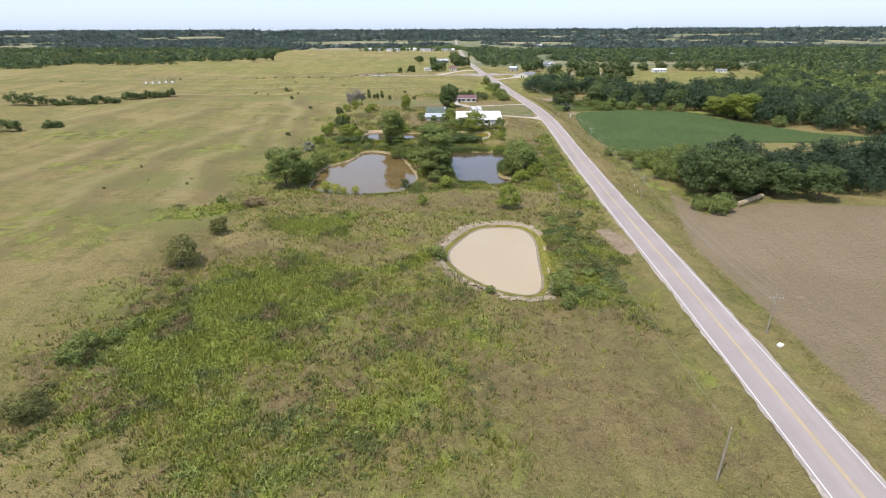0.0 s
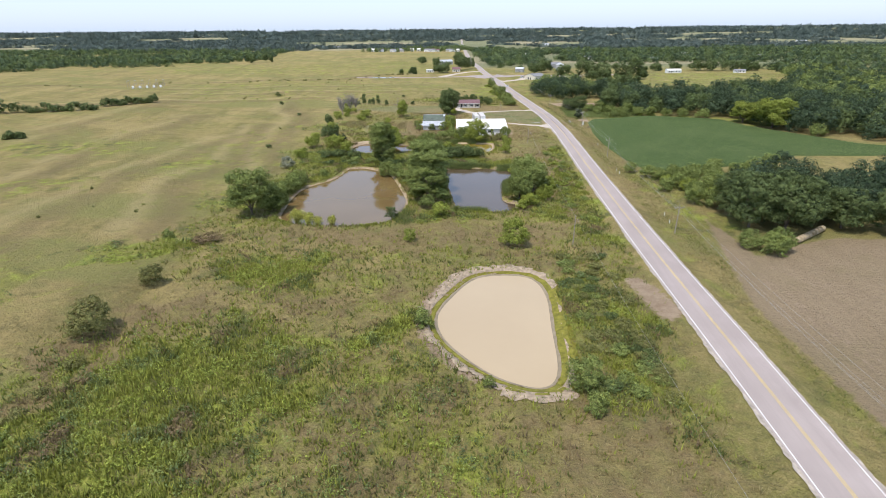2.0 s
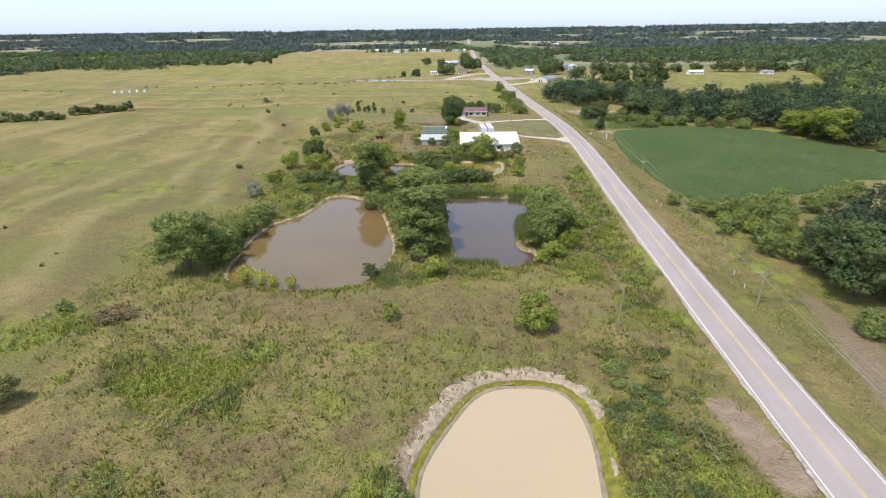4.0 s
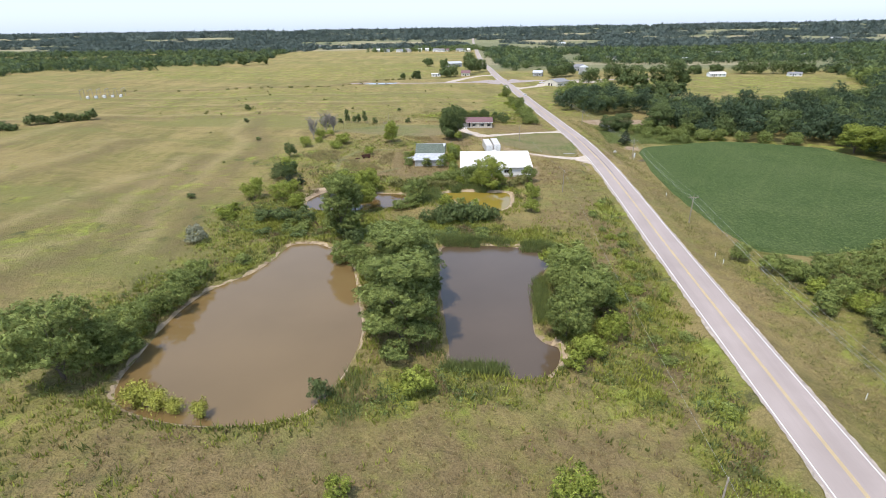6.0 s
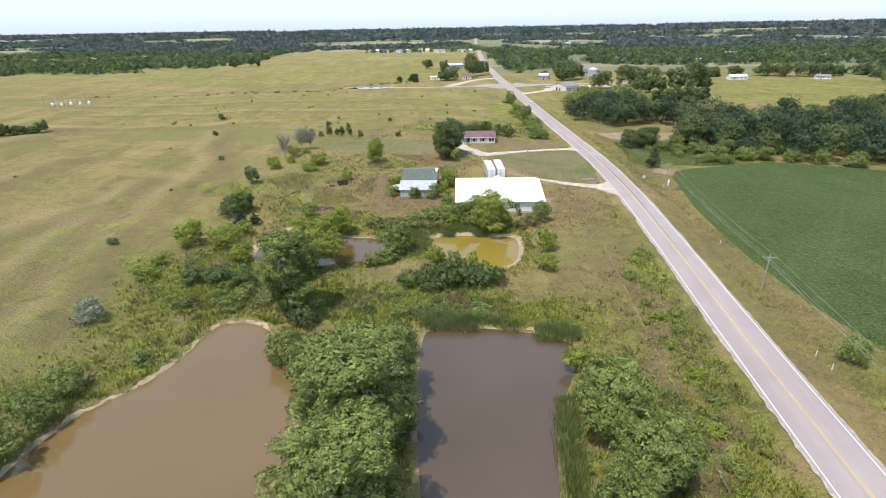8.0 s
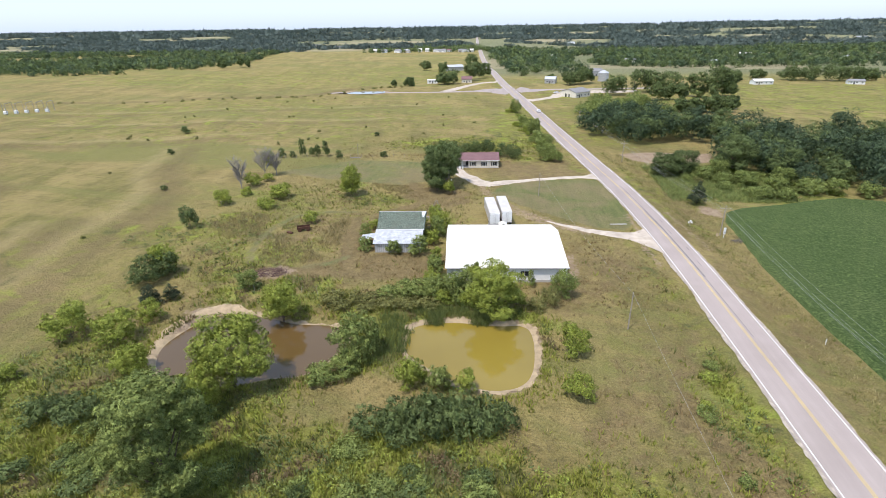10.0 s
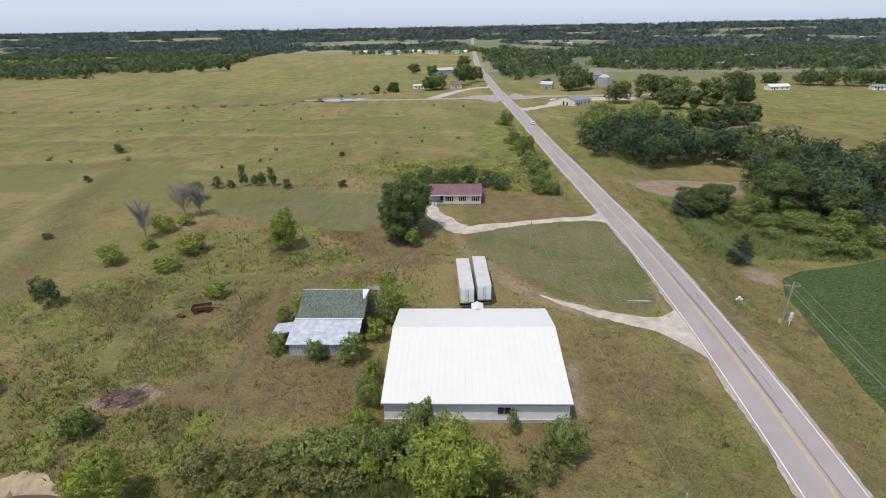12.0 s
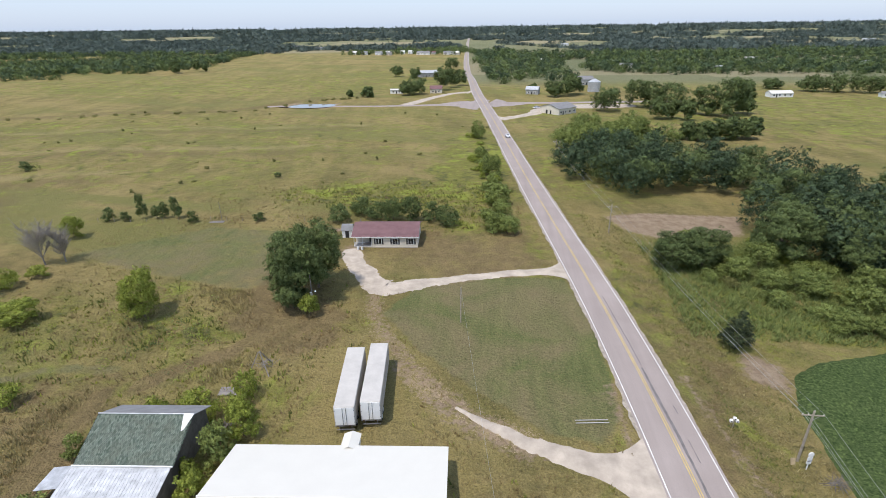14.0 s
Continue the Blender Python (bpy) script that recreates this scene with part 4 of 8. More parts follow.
def track(name, pts, widths, lift, material, label, seed=1, category="driveway", flare=None):
    """A drive laid over the ground along a curved line, with uneven edges and a flared mouth at the road."""
    c = np.array(pts, float)
    d = np.r_[0, np.cumsum(np.hypot(*np.diff(c, axis=0).T))]
    n = max(8, int(d[-1] / 0.45))
    s = np.linspace(0, d[-1], n)
    line = np.stack([np.interp(s, d, c[:, 0]), np.interp(s, d, c[:, 1])], 1)
    for _ in range(24):
        line[1:-1] = 0.25 * line[:-2] + 0.5 * line[1:-1] + 0.25 * line[2:]
    w = np.interp(s, d, widths)
    tan = np.gradient(line, axis=0)
    tan /= np.linalg.norm(tan, axis=1)[:, None]
    nor = np.stack([-tan[:, 1], tan[:, 0]], 1)
    r = np.random.default_rng(seed)
    rag = np.minimum(w, 3.0)
    jag = [np.convolve(r.standard_normal(n + 8), np.ones(5) / 5, "same")[4:-4] + 0.4 * r.standard_normal(n) for _ in range(2)]
    wl = w * 0.5 + rag * (0.06 * np.sin(s * 0.8 + seed) + 0.10 * jag[0]) * np.clip(s / 4, 0, 1)
    wr = w * 0.5 + rag * (0.06 * np.sin(s * 0.7 + 2 * seed) + 0.10 * jag[1]) * np.clip(s / 4, 0, 1)
    cols = [line + nor * (wl * k)[:, None] for k in (1.0, 0.5)] + [line] + [line - nor * (wr * k)[:, None] for k in (0.5, 1.0)]
    grid = np.stack(cols, 1)
    if flare:
        # rows set along the road edge, narrowing in a curve to the width of the drive
        y0, south, north = flare
        reach = float(road_x(y0)) - 3.6 - line[0, 0]
        rows = []
        for d in np.linspace(0, 1, 12)[:-1]:
            f = (1 - d) ** 2.2
            yc = y0 + (line[0, 1] - y0) * d
            a, b = wl[0] + south * f, wr[0] + north * f
            yy = yc + np.array([-a, -a / 2, 0, b / 2, b])
            rows.append(np.stack([road_x(yy) - 3.6 - reach * d, yy], 1))
        grid = np.concatenate([np.array(rows), grid])
        n += len(rows)
    v = grid.reshape(-1, 2)
    z = land_z(v[:, 0], v[:, 1])
    rd = np.abs(v[:, 0] - road_x(v[:, 1]))
    # the mouth of a drive stops at the edge of the asphalt and meets it flush
    side = np.sign(v[:, 0] - road_x(v[:, 1]))
    v[:, 0] = np.where(rd < 3.6, road_x(v[:, 1]) + side * 3.6, v[:, 0])
    rd = np.maximum(rd, 3.6)
    k = np.clip((rd - 3.6) / 3.0, 0, 1)
    z = np.where(rd < 6.6, (road_z(v[:, 1]) + 0.012) * (1 - k) + z * k + 0.05 * np.sin(k * np.pi), z)
    dz = (np.tile([0.0, lift, lift * 1.3, lift, 0.0], n) + 0.012) * np.clip((rd - 3.6) / 2.0, 0, 1)
    i = np.arange(n * 5).reshape(n, 5)
    faces = np.stack([i[:-1, :-1], i[:-1, 1:], i[1:, 1:], i[1:, :-1]], -1).reshape(-1, 4)
    ob = new(name, mesh_from(name, np.c_[v, z + dz], faces, material, True))
    return tagged(ob, label, category, kind="structure")


track("driveway", [(22.5, 304), (18, 305.4), (12, 308.4), (7, 311.5)], [3.6, 2.6, 1.5, 0.5], 0.12, GRAVEL, "pale gravel drive turning off the highway beside the barn", 3, flare=(301.8, 6.6, 5.0))
track("driveway", [(20, 353), (14, 351.6), (3, 348), (-6, 344.6), (-10, 342.5), (-13.5, 347), (-17, 352), (-20, 357), (-21, 361)], [2.8, 2.6, 2.9, 4.4, 6.5, 5, 4.4, 4.6, 3.5], 0.1, GRAVEL, "pale gravel drive curving up to the ranch house", 5, flare=(354.4, 3.4, 2.6))


def wheel_track(pts, n, seed):
    """Loose pale stones left along a worn wheel track in the grass."""
    r = np.random.default_rng(seed)
    c = np.array(pts, float)
    d = np.r_[0, np.cumsum(np.hypot(*np.diff(c, axis=0).T))]
    s = r.uniform(0, 1, n) ** 1.2 * d[-1]
    keep = np.sin(s * 1.3 + seed) + np.sin(s * 0.47) > r.uniform(-1.6, 1.2, n)
    s = s[keep]
    m = len(s)
    x = np.interp(s, d, c[:, 0]) + r.normal(0, 0.8, m) + 0.3 * np.sin(s * 0.3)
    y = np.interp(s, d, c[:, 1]) + r.normal(0, 0.8, m)
    a = np.sort(r.uniform(0, 6.28, (m, 5)), 1)
    k = r.uniform(0.04, 0.12, (m, 1))
    vx, vy = x[:, None] + k * np.cos(a), y[:, None] + k * np.sin(a)
    z = land_z(x, y)
    rim = np.stack([vx, vy, np.repeat(z[:, None], 5, 1) + 0.01], 2)
    top = np.stack([x, y, z + 0.07], 1)[:, None, :]
    v = np.concatenate([rim, top], 1).reshape(-1, 3)
    f = np.array([[i, (i + 1) % 5, 5] for i in range(5)])
    faces = (f[None] + 6 * np.arange(m)[:, None, None]).reshape(-1, 3)
    ob = new("wheel_track", mesh_from("wheel_track", v, faces, SHORE_CLAY))
    tagged(ob, "broken line of pale stones on a worn wheel track", "track", kind="stuff")


wheel_track([(17, 306.4), (9, 310.4), (3, 316), (-1, 320.5), (-5, 326), (-9, 333), (-11, 340)], 4200, 7)
wheel_track([(15, 305.6), (6.5, 309.8), (1.5, 315.5), (-2.5, 320), (-6.5, 326), (-10, 333)], 2600, 9)
track("side_road", [(-1, 600), (-8, 601), (-17, 602), (-29, 598), (-50, 593), (-80, 589), (-140, 583)], [46, 40, 26, 9, 5, 4, 4], 0.3, ASPHALT, "worn grey side road flaring into the highway", 11, "side road")
track("side_road", [(1, 606), (13, 603), (26, 608), (51, 609), (75, 613), (130, 619)], [44, 20, 8, 7, 7, 7], 0.3, ASPHALT, "narrow grey side road past the workshop", 12, "side road")
track("driveway", [(6, 545), (12, 546), (20, 552), (29, 563), (34, 576), (44, 590), (56, 593), (68, 594), (92, 597)], [18, 10, 6, 8, 12, 14, 17, 18, 12], 0.32, GRAVEL, "pale gravel yard and drive by the far workshop", 13)
track("driveway", [(-11, 672), (-28, 658), (-38, 638), (-50, 602), (-54, 594)], [10, 6, 7, 9, 6], 0.3, GRAVEL, "pale gravel drive to far farm houses", 15)


# ---- plants ----
def leaf_sprays(r, pos, nor, size, soft=None):
    """One pointed spray of leaves at each place, turned to the given direction: corner points in threes.
    soft: directions by which the light falls on them, as over a rounded clump."""
    n = len(pos)
    nor = nor / np.linalg.norm(nor, axis=1)[:, None]
    t = np.cross(nor, r.standard_normal((n, 3)))
    t /= np.linalg.norm(t, axis=1)[:, None] + 1e-9
    u = np.cross(nor, t)
    s = size * r.uniform(0.6, 1.4, (n, 1))
    a = r.uniform(0.7, 1.2, (n, 3))
    tri = np.stack([pos + s * t * a[:, :1], pos - s * (0.5 * t + 0.8 * u) * a[:, 1:2], pos - s * (0.5 * t - 0.8 * u) * a[:, 2:]], 1)
    if soft is None:
        return tri.reshape(-1, 3)
    soft = soft / (np.linalg.norm(soft, axis=1)[:, None] + 1e-9)
    face = np.cross(tri[:, 1] - tri[:, 0], tri[:, 2] - tri[:, 0])
    back = (face * soft).sum(1) < 0
    tri[back] = tri[back][:, ::-1]
    return np.concatenate([tri, np.repeat(soft[:, None, :], 3, 1)], 2).reshape(-1, 6)


def crown_arrays(r, blobs, leaves, size, lobes=None, inner=0.2):
    """Leaf sprays over small clumps (x, y, z, rx, rz), and coarser sprays inside the main lobes: vertices with normals."""
    b = np.array(blobs, float)
    lob = b if lobes is None else np.array(lobes, float)
    wt = b[:, 3] ** 2
    pick = r.choice(len(b), leaves, p=wt / wt.sum())
    d = r.standard_normal((leaves, 3))
    d[:, 2] = np.abs(d[:, 2]) * 0.9 - 0.35
    d /= np.linalg.norm(d, axis=1)[:, None]
    rad = b[pick][:, [3, 3, 4]]
    pos = b[pick, :3] + d * rad * r.uniform(0.6, 1.18, (leaves, 1))
    # leaves turn outwards from their lobe as well as from their clump
    q = (pos[:, None, :] - lob[None, :, :3]) / lob[None, :, [3, 3, 4]]
    dist = (q**2).sum(2)
    keep = (dist > 0.4).all(1)
    out = q[np.arange(leaves), dist.argmin(1)]
    out /= np.linalg.norm(out, axis=1)[:, None] + 1e-9
    nor = 0.5 * out + 0.4 * d + 0.6 * r.standard_normal((leaves, 3)) + [0, 0, 0.2]
    soft = 0.5 * out + 0.75 * d + 0.36 * r.standard_normal((leaves, 3)) + [0, 0, 0.1]
    quad = leaf_sprays(r, pos[keep], nor[keep], size, soft[keep])
    m = max(6, int(leaves * inner))
    w2 = lob[:, 3] ** 2
    pk = r.choice(len(lob), m, p=w2 / w2.sum())
    d = r.standard_normal((m, 3))
    d /= np.linalg.norm(d, axis=1)[:, None]
    pos = lob[pk, :3] + d * lob[pk][:, [3, 3, 4]] * r.uniform(0.5, 0.84, (m, 1))
    return np.concatenate([quad, leaf_sprays(r, pos, d + 0.3 * r.standard_normal((m, 3)), size * 1.9, d)])


def clumps(r, lobes, n, size):
    """Small leaf clumps over the outside of the main lobes of a crown."""
    b = np.array(lobes, float)
    wt = b[:, 3] ** 2
    out = []
    while len(out) < n:
        j = r.choice(len(b), p=wt / wt.sum())
        d = r.standard_normal(3)
        d[2] = abs(d[2]) - 0.45
        d /= np.linalg.norm(d)
        p = b[j, :3] + d * b[j, [3, 3, 4]] * r.uniform(0.72, 1.04)
        q = (p - b[:, :3]) / b[:, [3, 3, 4]]
        if ((q**2).sum(1) < 0.42).any():
            continue
        s = size * r.uniform(0.55, 1.35)
        out.append((p[0], p[1], p[2], s, s * r.uniform(0.6, 1.0)))
    return out


def crown_mesh(name, q, material):
    me = mesh_from(name, q[:, :3], np.arange(len(q)).reshape(-1, 3), material)
    if q.shape[1] == 6 and len(me.vertices) == len(q):
        me.attributes.new("custom_normal", "FLOAT_VECTOR", "POINT").data.foreach_set("vector", q[:, 3:].astype(np.float32).ravel())
        me.update()
    return me


def boughs(r, n, w, h, low, flat=0.8):
    """Boughs that fill a crown w wide and h high, from the height low up."""
    out = [(0, 0, low + (h - low) * 0.5, w * 0.39, (h - low) * 0.47)]
    for i in range(n):
        a = i * 2.4 + r.uniform(-0.4, 0.4)
        lv = r.uniform(0.12, 0.88)
        ring = math.sqrt(max(0.05, 1 - (2 * lv - 0.75) ** 2 / 1.6))
        rad = w * 0.5 * ring * r.uniform(0.5, 0.74)
        br = w * r.uniform(0.13, 0.22)
        out.append((rad * math.cos(a), rad * math.sin(a), low + (h - low) * lv, br, br * flat))
    top = max(b[2] + b[4] for b in out)
    return [(x, y, low + (z - low) * (h - low) / max(0.1, top - low), rx, rz) for x, y, z, rx, rz in out]


def trunk_bm(r, h, low, w, thick, limbs=6):
    bm = rod((0, 0, -0.3), (0.03 * h * r.uniform(-1, 1), 0.03 * h, low + 0.25 * (h - low)), thick, thick * 0.6, 8)
    for i in range(limbs):
        a = i * 2.2 + r.uniform(0, 0.5)
        z0 = low * 0.7 + (h - low) * 0.05 * i
        rod((0, 0, z0), (w * 0.3 * math.cos(a), w * 0.3 * math.sin(a), z0 + (h - low) * r.uniform(0.3, 0.55)), thick * 0.45, thick * 0.12, 6, bm)
    return bm


# kind: spread and height of the pattern plant, clear stem, boughs, sprays, spray size, stem
FORMS = {
    "tree": (10.0, 10.0, 0.8, 20, 15500, 0.17, 0.24),
    "tall_tree": (8.0, 14.0, 0.8, 26, 34000, 0.13, 0.26),
    "thicket": (8.0, 6.4, 0.1, 16, 4800, 0.19, 0.08),
    "bush": (4.0, 3.4, 0.1, 10, 1900, 0.155, 0.05),
    "scrub": (4.0, 2.0, 0.05, 9, 1000, 0.16, 0.04),
    "juniper": (4.6, 6.5, 0.2, 10, 4500, 0.12, 0.12),
    "willow": (3.6, 3.6, 0.8, 8, 2200, 0.13, 0.06),
}
_patterns = {}


def pattern(form, variant):
    key = (form, variant)
    if key not in _patterns:
        w, h, low, nb, nl, size, thick = FORMS[form]
        r = np.random.default_rng(sum(map(ord, form)) * 10 + variant)
        if form == "juniper":
            b = [(0, 0, h * 0.3, w * 0.36, h * 0.28), (0, 0, h * 0.58, w * 0.27, h * 0.24), (0, 0, h * 0.84, w * 0.13, h * 0.17)]
            for i in range(nb - 3):
                lv = r.uniform(0.1, 0.7)
                a = i * 2.4
                rad = w * 0.3 * (1.05 - lv)
                b.append((rad * math.cos(a), rad * math.sin(a), h * lv, w * 0.16 * (1.2 - lv), h * 0.12))
        else:
            b = boughs(r, nb, w, h, low)
        big = "tree" in form
        cl = clumps(r, b, (520 if form == "tall_tree" else 380) if big else (190 if form == "thicket" else 84), w * (0.046 if big else 0.055 if form == "thicket" else 0.078)) if form != "willow" else b
        arr = crown_arrays(r, cl, nl, size, b)
        tr = bpy.data.meshes.new("trunk")
        bm = trunk_bm(r, h, low, w, thick, 7 if "tree" in form else 5)
        bm.to_mesh(tr)
        bm.free()
        tr.materials.append(BARK)
        if form == "willow":
            # arching withies with narrow leaves hanging from them
            tr, vs = bpy.data.meshes.new("trunk"), []
            bm = bmesh.new()
            for i in range(22):
                a, out, top = i * 2.4, w * 0.5 * r.uniform(0.35, 1.0), h * r.uniform(0.7, 1.0)
                s = np.linspace(0, 1, 7)
                px = 0.12 + out * s
                pz = top * np.sin(s * 2.5) - 0.1
                line = np.stack([px * math.cos(a), px * math.sin(a), pz], 1)
                for p, q in zip(line, line[1:]):
                    rod(p, q, 0.014, 0.01, 4, bm)
                f = r.uniform(0.12, 1.0, 110) * 6
                k = np.minimum(5, f.astype(int))
                pos = line[k] + (line[k + 1] - line[k]) * (f - k)[:, None] + r.normal(0, 0.24, (110, 3)) - [0, 0, 0.12]
                nor = r.standard_normal((110, 3)) * [1, 1, 0.35]
                vs.append(leaf_sprays(r, pos, nor, 0.15, pos - line.mean(0) + 0.3 * r.standard_normal((110, 3)) + [0, 0, 0.8]))
            arr = np.concatenate(vs)
            bm.to_mesh(tr)
            bm.free()
            tr.materials.append(BARK)
        _patterns[key] = (arr, tr, {})
    return _patterns[key]


def plant(form, leaf, x, y, w, h, label, category, group="", turn=None, z=None):
    variant = int(rng.integers(0, 4))
    if form == "bush" and w > 5.3:
        form = "thicket"
    arr, tr, made = pattern(form, variant)
    if leaf not in made:
        made[leaf] = crown_mesh("crown", arr, LEAF[leaf])
    pw, ph = FORMS[form][:2]
    turn = rng.uniform(0, 360) if turn is None else turn
    zz = ground_at(x, y) if z is None else z
    name = {"bush": "bush", "scrub": "bush", "thicket": "bush", "willow": "willow_sapling", "juniper": "juniper"}.get(form, "tree")
    ob = base(name, pose(x, y, zz, 0, 0, turn) @ Matrix.Diagonal((w / pw, w / pw, h / ph, 1)), label, category, group)
    for nm, me in (("trunk", tr), ("crown", made[leaf])):
        p = new(nm, me)
        p.parent = ob
    return ob


def plants(form, leaf, label, category, rows, group=""):
    for x, y, w, h in rows:
        plant(form, leaf, x, y, w, h, label, category, group)


# pasture bushes near the pale pond
plants("bush", "olive", "lone olive-green bush in the open pasture", "bush", [(-65.9, 104, 7.7, 6.6), (-66.8, 122, 5.4, 4.2), (-60.5, 55.5, 5.5, 4)])
plants("scrub", "mid", "low green bush in the pasture", "bush", [(-78.4, 146.5, 3.3, 2.3), (-65.2, 72.4, 5, 2.2), (-64.5, 68.5, 5.4, 2.4), (-60, 78, 4, 2), (-62, 75, 4, 2.2)])
plants("scrub", "rust", "flattened dead brown brush in the pasture", "brush", [(-67.6, 145, 7, 2)])
plants("bush", "lime", "round bright yellow-green bush", "bush", [(7.2, 148, 7.6, 6.4), (-18.2, 149, 3.4, 3)])
plants("bush", "mid", "leafy green bush at the edge of the pale pond", "bush", [(14.9, 95.6, 6, 4.8), (15.6, 90.5, 3.3, 3.1), (-9.8, 110.4, 3.8, 3.2), (1.4, 95, 2, 1.8)])
plants("scrub", "olive", "low olive scrub in the gully", "bush", [(-62.4, 56, 4.4, 1.8), (-62.8, 61.5, 4, 1.5), (-62, 84, 3.6, 1.4), (-62.6, 89, 3, 1.2), (-63, 96, 3.4, 1.3)])
# round tree and hedge on the west bank of the large pond
plants("tree", "mid", "dense rounded green tree on the pond bank", "tree", [(-65.4, 166, 14, 13.4), (-61.8, 171.5, 9, 8)])
plants("bush", "mid", "green bush on the pond bank", "bush", [(-60.5, 172.5, 7, 5.6), (-63.4, 179, 8, 6), (-61.6, 187, 7, 5.2), (-62.8, 194, 7, 5), (-63.4, 200, 6, 4.2), (-57.6, 207.5, 4, 2.4), (-64.5, 186, 6, 4)])
plants("willow", "willow", "slender yellow-green willow sapling in shallow water", "willow", [(-51, 162.3, 4.6, 4.6), (-48, 162, 3.8, 4.2), (-45.2, 161.6, 3, 3.4), (-41, 161, 2.8, 3.8)], "willow saplings at the pond")
plants("bush", "oak", "small dark bush at the water's edge", "bush", [(-25.4, 165.2, 3.6, 3.8)])
# trees between the ponds
plants("tall_tree", "mid", "tall dense green tree between two ponds", "tree", [(-19.0, 193.0, 15.2, 16.5), (-16.9, 181, 13.6, 15.5), (-21.5, 201, 10, 12), (-17.6, 204, 9, 11)])
plants("bush", "mid", "green bush under the tall trees", "bush", [(-16.8, 174.5, 5, 4.2), (-20.5, 184, 5, 5), (-14.2, 195, 4.6, 5), (-36, 211.6, 6.5, 6), (-28.5, 203, 5, 4.5), (-31.5, 208.5, 6, 5), (-25, 212, 7, 6), (-18, 214, 6, 5)])
plants("bush", "lime", "bright green bush between the ponds", "bush", [(-12.5, 167.8, 5, 4.6)])
plants("tall_tree", "mid", "tall slim tree at the head of the large pond", "tree", [(-39.4, 224, 10.5, 17)])
plants("bush", "oak", "dark bush at the foot of a slim tree", "bush", [(-38.6, 223.2, 5, 5.4), (-36, 220.5, 5, 4.2)])
# trees on the east bank of the narrow pond
plants("tree", "mid", "leafy green tree on the pond bank", "tree", [(11.8, 200, 10, 10.2), (14.5, 191.5, 10, 9.6), (10, 184, 7.6, 9)])
plants("bush", "lime", "lush green bush beside the narrow pond", "bush", [(14.2, 207.5, 6.6, 5.4), (17.5, 184.5, 5.6, 5), (13, 179, 5, 4), (9.4, 213, 4.6, 4.4), (19.5, 197, 5, 4.4), (10.4, 176, 3.4, 2.6)])
# shrubs round the small ponds
plants("bush", "lime", "lush yellow-green shrub by the small ponds", "bush", [(-76, 252.5, 8, 6.4), (-67.2, 252, 8, 5.4), (-59.2, 245, 5.8, 4.6), (-16.5, 246, 4.6, 5), (-8.6, 245.6, 3.4, 3.4)])
plants("bush", "mid", "green shrub by the small ponds", "bush", [(-25.8, 251.6, 8.4, 7.6), (-12.3, 245.4, 3.8, 3.8), (-30, 245.4, 4.8, 3), (-27, 247.4, 4.6, 3.2), (-53.4, 271.6, 5, 4)])
plants("bush", "lime", "yellow-green shrub in the rough grass", "bush", [(-75.6, 234.6, 6, 3.4), (-77, 241.5, 4, 2.6), (7.6, 256, 5.4, 5), (7.2, 246, 4.6, 3.8)])
plants("juniper", "juniper", "small dark juniper among yellow-green shrubs", "juniper", [(-69, 263.5, 4.6, 5), (-66.4, 266, 4, 3.6)])
plants("scrub", "oak", "low hedge of tangled dark green scrub", "hedge", [(-64.5, 234.6, 6.6, 3.4), (-59.5, 234.8, 6.8, 3.6), (-54, 235.2, 7, 3.4), (-20, 236.6, 6, 3.2), (-17, 237, 6, 4.0), (-14, 237.6, 7, 4.6), (-11, 237, 6, 4.2), (-8.4, 238, 7.4, 4.8), (-6, 238.6, 6, 4.2), (-3.2, 239.2, 5, 3.4), (-12, 239.6, 6, 4), (-16, 235.2, 5, 2.4)])
plants("bush", "silver", "silvery grey-green bush in the pasture", "bush", [(-74.8, 218.6, 5.6, 4.2)])
plants("tree", "lime", "pale leafy tree standing by the brown pond", "tree", [(-41.8, 243, 11.2, 11.6), (-43.4, 236.8, 5.4, 7.6), (-42.4, 261.6, 7, 8)])
plants("bush", "oak", "upright dark green bush in the pasture", "bush", [(-83.4, 300.6, 4.8, 6)])
plants("bush", "oak", "broad rounded dark bush in the pasture", "bush", [(-75.6, 272.5, 7.4, 6.0), (-73.4, 275.2, 6, 5.2)])
plants("bush", "lime", "yellow-green bush beside a darker one", "bush", [(-74.6, 276.6, 6.4, 6.6), (-66, 259, 5, 3.8)])
# in front of the white barn
plants("tree", "lime", "pale leafy tree in front of the white barn", "tree", [(-5.2, 266, 10.2, 10)])
plants("bush", "mid", "green bush along the barn front", "bush", [(-13.2, 271, 6, 5.6), (-16.4, 270.6, 5.6, 4.6), (-19.4, 270.4, 5.2, 4.2), (-22.2, 270.2, 5, 3.6), (-25, 270, 4.4, 2.8), (-9.4, 273.5, 6, 5.2), (-11.4, 270, 5, 4), (-17.5, 280, 3.6, 4.6)])
plants("bush", "lime", "spiky yellow-green bush crowding the barn wall", "bush", [(-17.6, 275.6, 3.6, 3.8), (-17.9, 284.4, 3.2, 4), (-14.6, 268.6, 4, 3), (-9.6, 268.2, 4, 3.4), (-1.2, 269.6, 3.6, 3.2)])
plants("scrub", "olive", "low olive brush in front of the barn", "bush", [(-27.6, 268.4, 5, 2), (-24, 266.8, 5.4, 2.2), (-20.4, 267, 5, 2.2), (-17, 267.2, 5, 2), (2.4, 268.4, 4, 2.4), (5, 270.6, 4.4, 3)])
